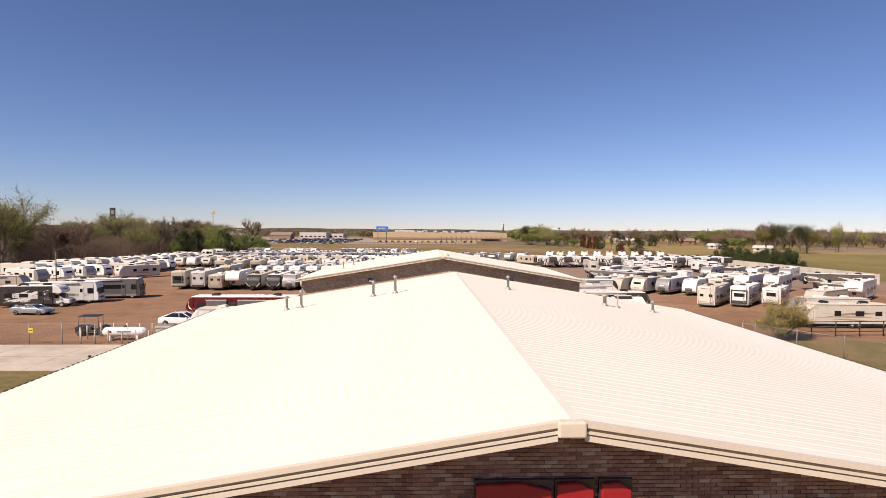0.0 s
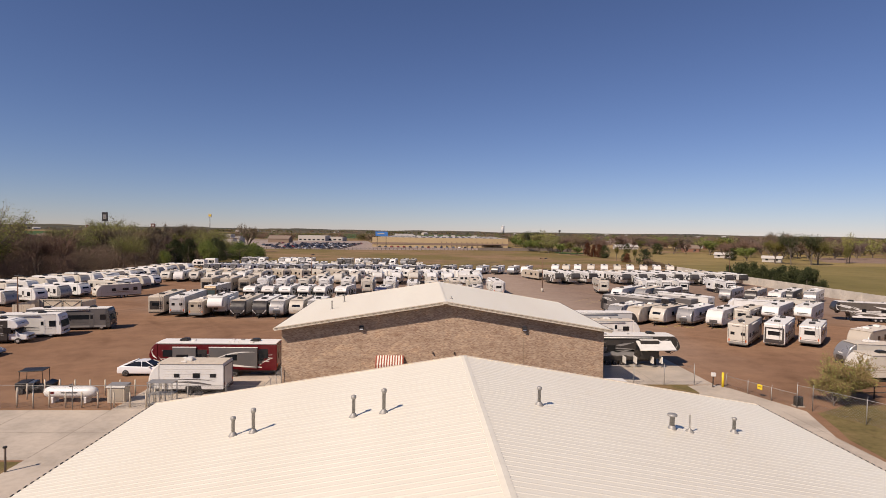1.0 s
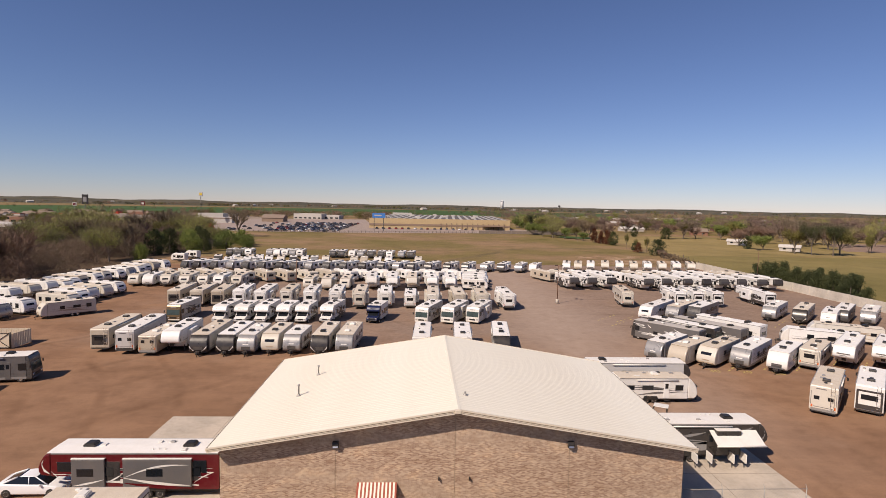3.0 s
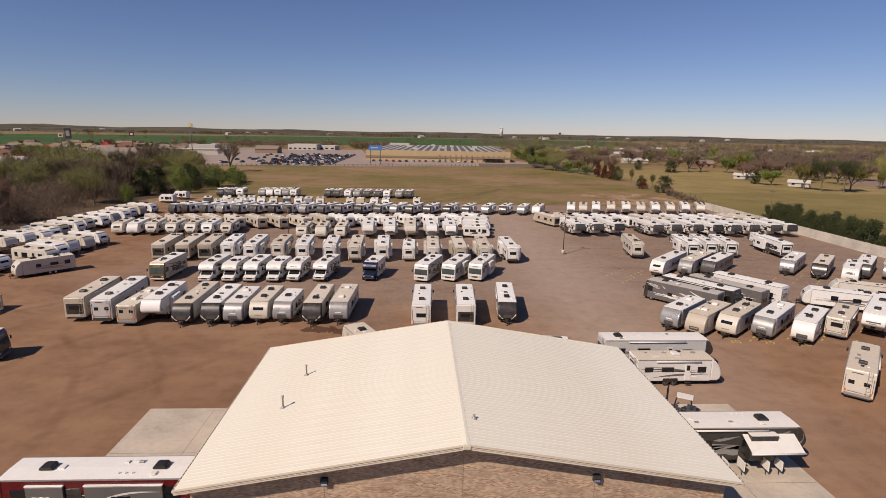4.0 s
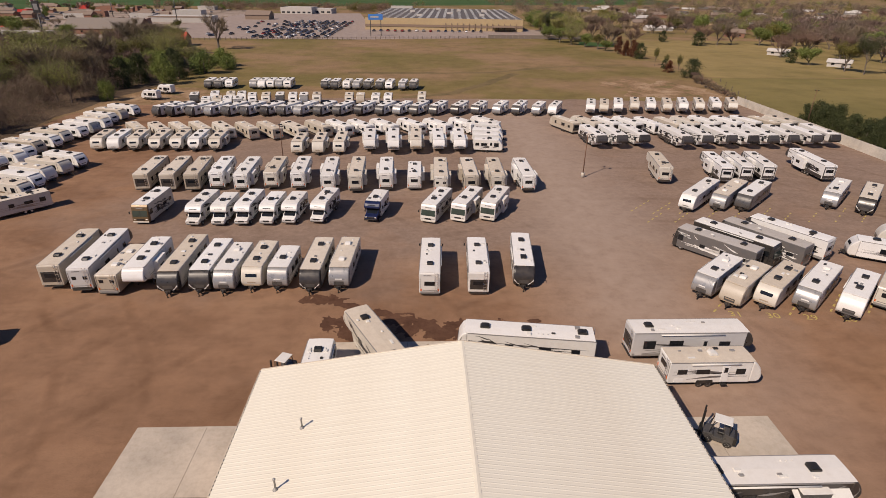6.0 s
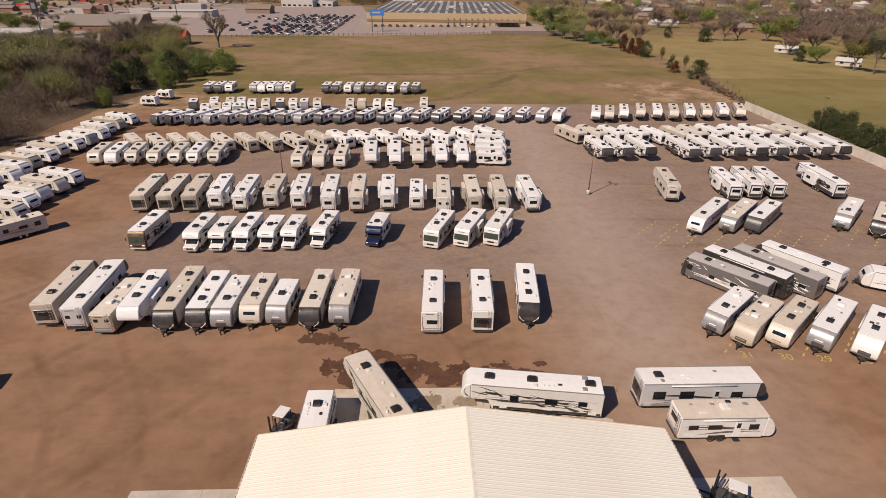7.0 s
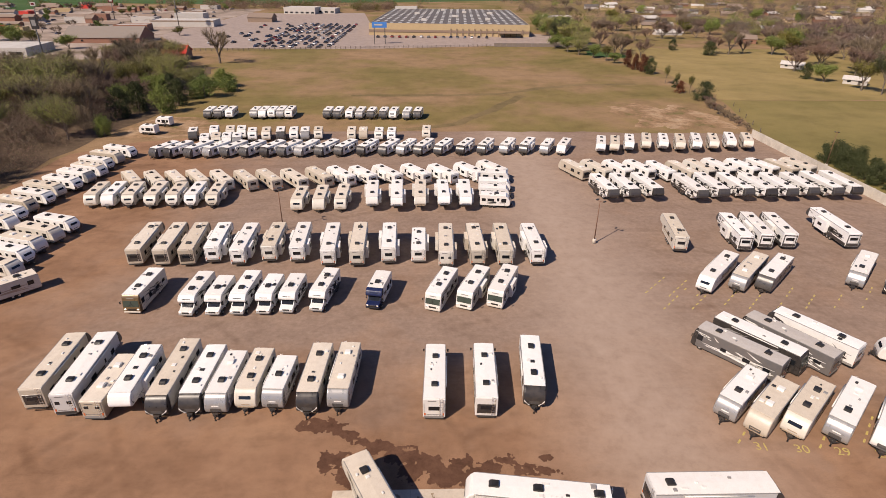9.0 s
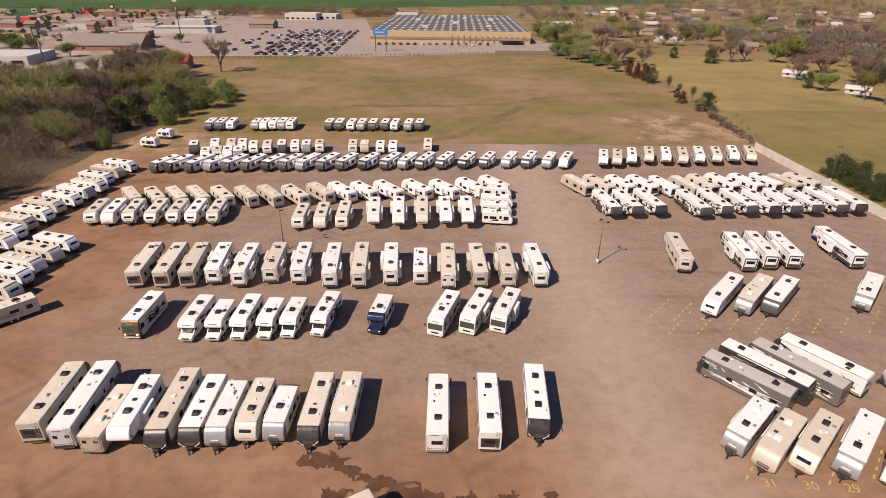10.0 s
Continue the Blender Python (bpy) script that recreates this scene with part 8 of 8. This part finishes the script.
def scrap(x, y, seed, label):
    """Stacked towing hitches and frames."""
    rnd = random.Random(seed)
    root = thing("hitch_pile", label, "hitch", pose(x, y, 0.04))
    for k in range(7):
        p = Vector((rnd.uniform(-0.5, 0.5), rnd.uniform(-0.4, 0.4), rnd.uniform(0.06, 0.9)))
        q = p + Vector((rnd.uniform(-0.7, 0.7), rnd.uniform(-0.5, 0.5), rnd.uniform(-0.5, 0.3)))
        q.z = max(q.z, 0.05)
        part("bar", tube(p, q, 0.05, n=5), M[rnd.choice(("black", "darkgrey", "galv"))], root)
    part("head_plate", box((0, 0, 0.75), (0.7, 0.6, 0.14), 0.04, 1), M["black"], root)
    part("base_frame", box((0, 0, 0.08), (0.9, 0.7, 0.1)), M["galv"], root)
    part("upright", box((0.1, 0.1, 0.4), (0.14, 0.14, 0.7)), M["black"], root)


scrap(-18.9, 52.2, 1, "black fifth-wheel hitch standing on concrete")
scrap(-17.4, 52.0, 2, "grey steel hitch frame on concrete")
scrap(-15.7, 52.2, 3, "black fifth-wheel hitch with a tilted head on concrete")
scrap(-14.4, 51.6, 5, "small grey hitch frame beside the fence")


def buggy(x, y, heading):
    root = thing("utility_cart", "dark roofed utility cart on the dirt", "utility cart", pose(x, y, 0, 0, 0, heading))
    part("tub", prism([(-1.4, 0.35), (1.3, 0.35), (1.4, 0.75), (0.9, 0.95), (0.3, 0.55), (-0.4, 0.55), (-0.5, 0.95), (-1.4, 0.95)], -0.7, 0.7, bevel=0.04, seg=1), M["black"], root)
    part("canopy", box((-0.2, 0, 1.95), (1.9, 1.4, 0.07), 0.03, 1), M["black"], root)
    part("seat", box((-0.25, 0, 0.75), (0.5, 1.2, 0.35), 0.06, 2), M["darkgrey"], root)
    for a in (-1.1, 0.7):
        for s in (-1, 1):
            part("strut", tube((a, s * 0.62, 0.8), (a * 0.95, s * 0.62, 1.93), 0.025, n=5), M["black"], root)
    for a in (-0.95, 0.95):
        for s in (-1, 1):
            wheel_part(root, a, s * 0.68, 0.3, 0.24)


buggy(-34.0, 55.3, 10)


def forklift(x, y, heading, label):
    root = thing("forklift", label, "forklift", pose(x, y, 0, 0, 0, heading))
    part("body", prism([(-1.3, 0.35), (0.9, 0.35), (0.9, 0.9), (0.2, 0.95), (0.1, 0.75), (-0.5, 0.75), (-0.6, 1.25), (-1.3, 1.2)], -0.6, 0.6, bevel=0.06, seg=2), M["darkgrey"], root)
    part("counterweight", box((-1.35, 0, 0.75), (0.35, 1.15, 0.75), 0.08, 2), M["black"], root)
    part("seat", box((-0.4, 0, 0.95), (0.5, 0.5, 0.2), 0.05, 1), M["black"], root)
    part("overhead_guard", box((-0.35, 0, 2.15), (1.3, 1.05, 0.06), 0.02, 1), M["plastic_white"], root, "pale overhead guard plate")
    for a in (-0.95, 0.45):
        for s in (-1, 1):
            part("guard_post", tube((a, s * 0.5, 0.9), (a * 0.8 - 0.1, s * 0.5, 2.13), 0.04, n=5), M["black"], root)
    for s in (-1, 1):
        part("mast_rail", box((1.05, s * 0.32, 1.45), (0.12, 0.12, 2.6)), M["black"], root)
        part("fork", box((1.7, s * 0.3, 0.1), (1.2, 0.12, 0.06)), M["black"], root)
        wheel_part(root, 0.55, s * 0.55, 0.36, 0.28)
        wheel_part(root, -0.95, s * 0.5, 0.3, 0.22)
    part("carriage", box((1.15, 0, 0.6), (0.08, 0.95, 0.5)), M["black"], root)


forklift(21.6, 72.6, 150, "dark forklift with a pale guard plate beside the shed")
forklift(-14.0, 80.6, 250, "dark forklift parked behind the shed")

# slatted yard enclosure with black-framed gates
pen = thing("yard_enclosure", "pale slatted yard enclosure with black-framed gates", "enclosure")
for ax, ay, bx, by in ((-64.6, 94.6, -61.4, 95.0), (-64.6, 94.6, -65.2, 101.6), (-65.2, 101.6, -56.2, 102.2), (-56.2, 102.2, -56.3, 98.4)):
    d = math.hypot(bx - ax, by - ay)
    n = round(d / 0.32)
    for k in range(n):
        u = (k + 0.5) / n
        part("slat", box((0, 0, 1.02), (d / n - 0.03, 0.03, 1.96)), M["steel_tan"], pen).matrix_basis = pose(ax + (bx - ax) * u, ay + (by - ay) * u, 0, 0, 0, math.degrees(math.atan2(by - ay, bx - ax)))
for x0 in (-62.4, -59.35):
    gate = part("gate_leaf", box((x0 + 1.5, 98.4, 1.15), (2.9, 0.02, 1.9)), M["steel_tan"], pen, "pale gate leaf in a black frame")
    for p, q in (((x0 + 0.05, 0.15), (x0 + 0.05, 2.2)), ((x0 + 2.95, 0.15), (x0 + 2.95, 2.2)), ((x0 + 0.05, 0.18), (x0 + 2.95, 0.18)), ((x0 + 0.05, 2.17), (x0 + 2.95, 2.17)), ((x0 + 0.05, 0.18), (x0 + 2.95, 2.17)), ((x0 + 0.05, 2.17), (x0 + 2.95, 0.18))):
        part("frame_bar", tube((p[0], 98.35, p[1]), (q[0], 98.35, q[1]), 0.045, n=6), M["black"], gate)
for x in (-62.45, -56.3):
    part("post", tube((x, 98.4, 0), (x, 98.4, 2.3), 0.07, n=8), M["black"], pen)

# opened awning and steps beside the dark trailer
root = thing("trailer_awning", "white awning opened from the dark trailer", "awning")
part("cloth", prism([(65.38, 2.72), (63.95, 2.02), (63.95, 2.05), (65.38, 2.76)], 22.7, 26.6, "x"), M["plastic_white"], root)
part("roller", tube((22.65, 63.93, 2.02), (26.65, 63.93, 2.02), 0.07), M["plastic_white"], root)
for x in (22.75, 26.55):
    part("arm", tube((x, 64.0, 2.0), (x, 65.38, 1.35), 0.03, n=5), M["black"], root)
for i, x in enumerate((21.2, 22.4, 24.2, 25.2)):
    root = thing("storage_door", "pale raised storage door of the dark trailer", "hatch door")
    part("leaf", box((x, 64.6, 0.85), (0.06, 0.95, 0.75), 0.02, 1), M["plastic_white"], root)
    part("hinge", box((x, 65.1, 0.85), (0.05, 0.1, 0.6)), M["black"], root)
    part("stay", tube((x, 64.4, 0.0), (x, 64.6, 0.55), 0.025, n=5), M["black"], root)

# gate reader, yellow sign, jacks
root = thing("gate_reader", "gate keypad on a dark pedestal", "keypad", pose(26.9, 57.1, 0))
part("pedestal", tube((0, 0, 0), (0, 0, 1.1), 0.05), M["black"], root)
part("case", box((0, -0.05, 1.25), (0.4, 0.25, 0.35), 0.03, 1), M["plastic_white"], root)
root = thing("gate_sign", "small yellow warning sign on the gate", "sign", pose(29.46, 54.0, 0.95, 0, 0, -64))
part("plate", box((0, 0, 0), (0.45, 0.03, 0.45), 0.01, 1), M["yellow"], root)
part("sign_bar", box((0, -0.02, 0.02), (0.28, 0.01, 0.06)), M["black"], root)
root = thing("gate_sign", "small yellow warning sign on the fence", "sign", pose(-36.9, 50.57, 1.3))
part("plate", box((0, 0, 0), (0.4, 0.03, 0.4), 0.01, 1), M["yellow"], root)
part("sign_bar", box((0, -0.02, 0.02), (0.28, 0.01, 0.06)), M["black"], root)
root = thing("yard_post", "short dark post on the grass verge", "post", pose(-24.9, 39.3, 0))
part("stake", tube((0, 0, 0), (0, 0, 1.5), 0.06), M["bark"], root)
part("cap", box((0, 0, 1.5), (0.16, 0.16, 0.1)), M["black"], root)
root = thing("gate_motor", "dark gate motor cabinet beside the fence", "cabinet", pose(31.3, 51.6, 0))
part("case", box((0, 0, 0.45), (0.6, 0.45, 0.8), 0.04, 1), M["black"], root)
part("base", box((0, 0, 0.03), (0.8, 0.65, 0.06)), M["concrete"], root)

# yellow bay numbers and lines painted on the lot
def bay_number(text, x, y, turn):
    cu = bpy.data.curves.new("bay_number", "FONT")
    cu.body, cu.size, cu.align_x = text, 1.5, "CENTER"
    tmp = bpy.data.objects.new("bay_number", cu)
    me = bpy.data.meshes.new_from_object(tmp)
    bpy.data.objects.remove(tmp)
    me.materials.append(M["yellow_line"])
    ob = new("bay_number", me)
    ob.matrix_basis = pose(x, y, 0.008, 0, 0, turn)
    tagged(ob, "worn yellow bay number painted on gravel", "marking", "bay numbers", "structure")


for k, t in enumerate(("31", "30", "29", "28")):
    bay_number(t, 32.9 + k * 4.0, 90.2 - k * 0.4, -8)
bays = thing("bay_line", "worn yellow dashes marking parking bays", "marking", kind="structure")
rb = random.Random(4)
dash = bmesh.new()
for x, y in [(31.0 + k * 4.05, 91.4 - k * 0.4) for k in range(7)] + [(33.0 + k * 4.2, 116.5) for k in range(10)] + [(31.0 + k * 4.2, 120.0) for k in range(3)]:
    for j in range(6):
        if rb.random() < 0.75:
            c, s = math.cos(radians(45)), math.sin(radians(45))
            add_box(dash, (x + c * (j * 1.5), y + s * (j * 1.5), 0.007), (0.7, 0.2, 0.006), Matrix.Rotation(radians(45), 3, "Z"))

tagged(part("dash", dash, M["yellow_line"], bays), kind="stuff")

# bricks of the near gable, laid piece by piece under the ridge
rbk = random.Random(8)
bw, bh, gap = 0.203, 0.067, 0.009
one = None
proto = bmesh.new()
add_box(proto, (0, 0, 0), (bw - gap, 0.02, bh - gap))
rest = bmesh.new()
count = 0
z = 6.05
row = 0
while z < RIDGE - 0.2:
    x = -7.6 + (row % 2) * bw / 2
    while x < 9.6:
        top = roof_z(x, *GA)
        if z + bh < min(roof_z(x - bw / 2, *GA), roof_z(x + bw / 2, *GA)) - 0.16:
            dy = rbk.uniform(-0.003, 0.003)
            if -2.2 < x < 3.6 and z > 6.95 and count < 170:
                if one is None:
                    one = part("brick", proto, M["brick_piece"], walls_a[0])
                    ob = one
                else:
                    ob = one.copy()
                    scene.collection.objects.link(ob)
                ob.location = (x, wa - 0.008 + dy, z)
                count += 1
            else:
                add_box(rest, (x, wa - 0.008 + dy, z), (bw - gap, 0.02, bh - gap))
        x += bw
    z += bh
    row += 1
tagged(part("brickwork", rest, M["brick_piece"], walls_a[0]), kind="stuff")
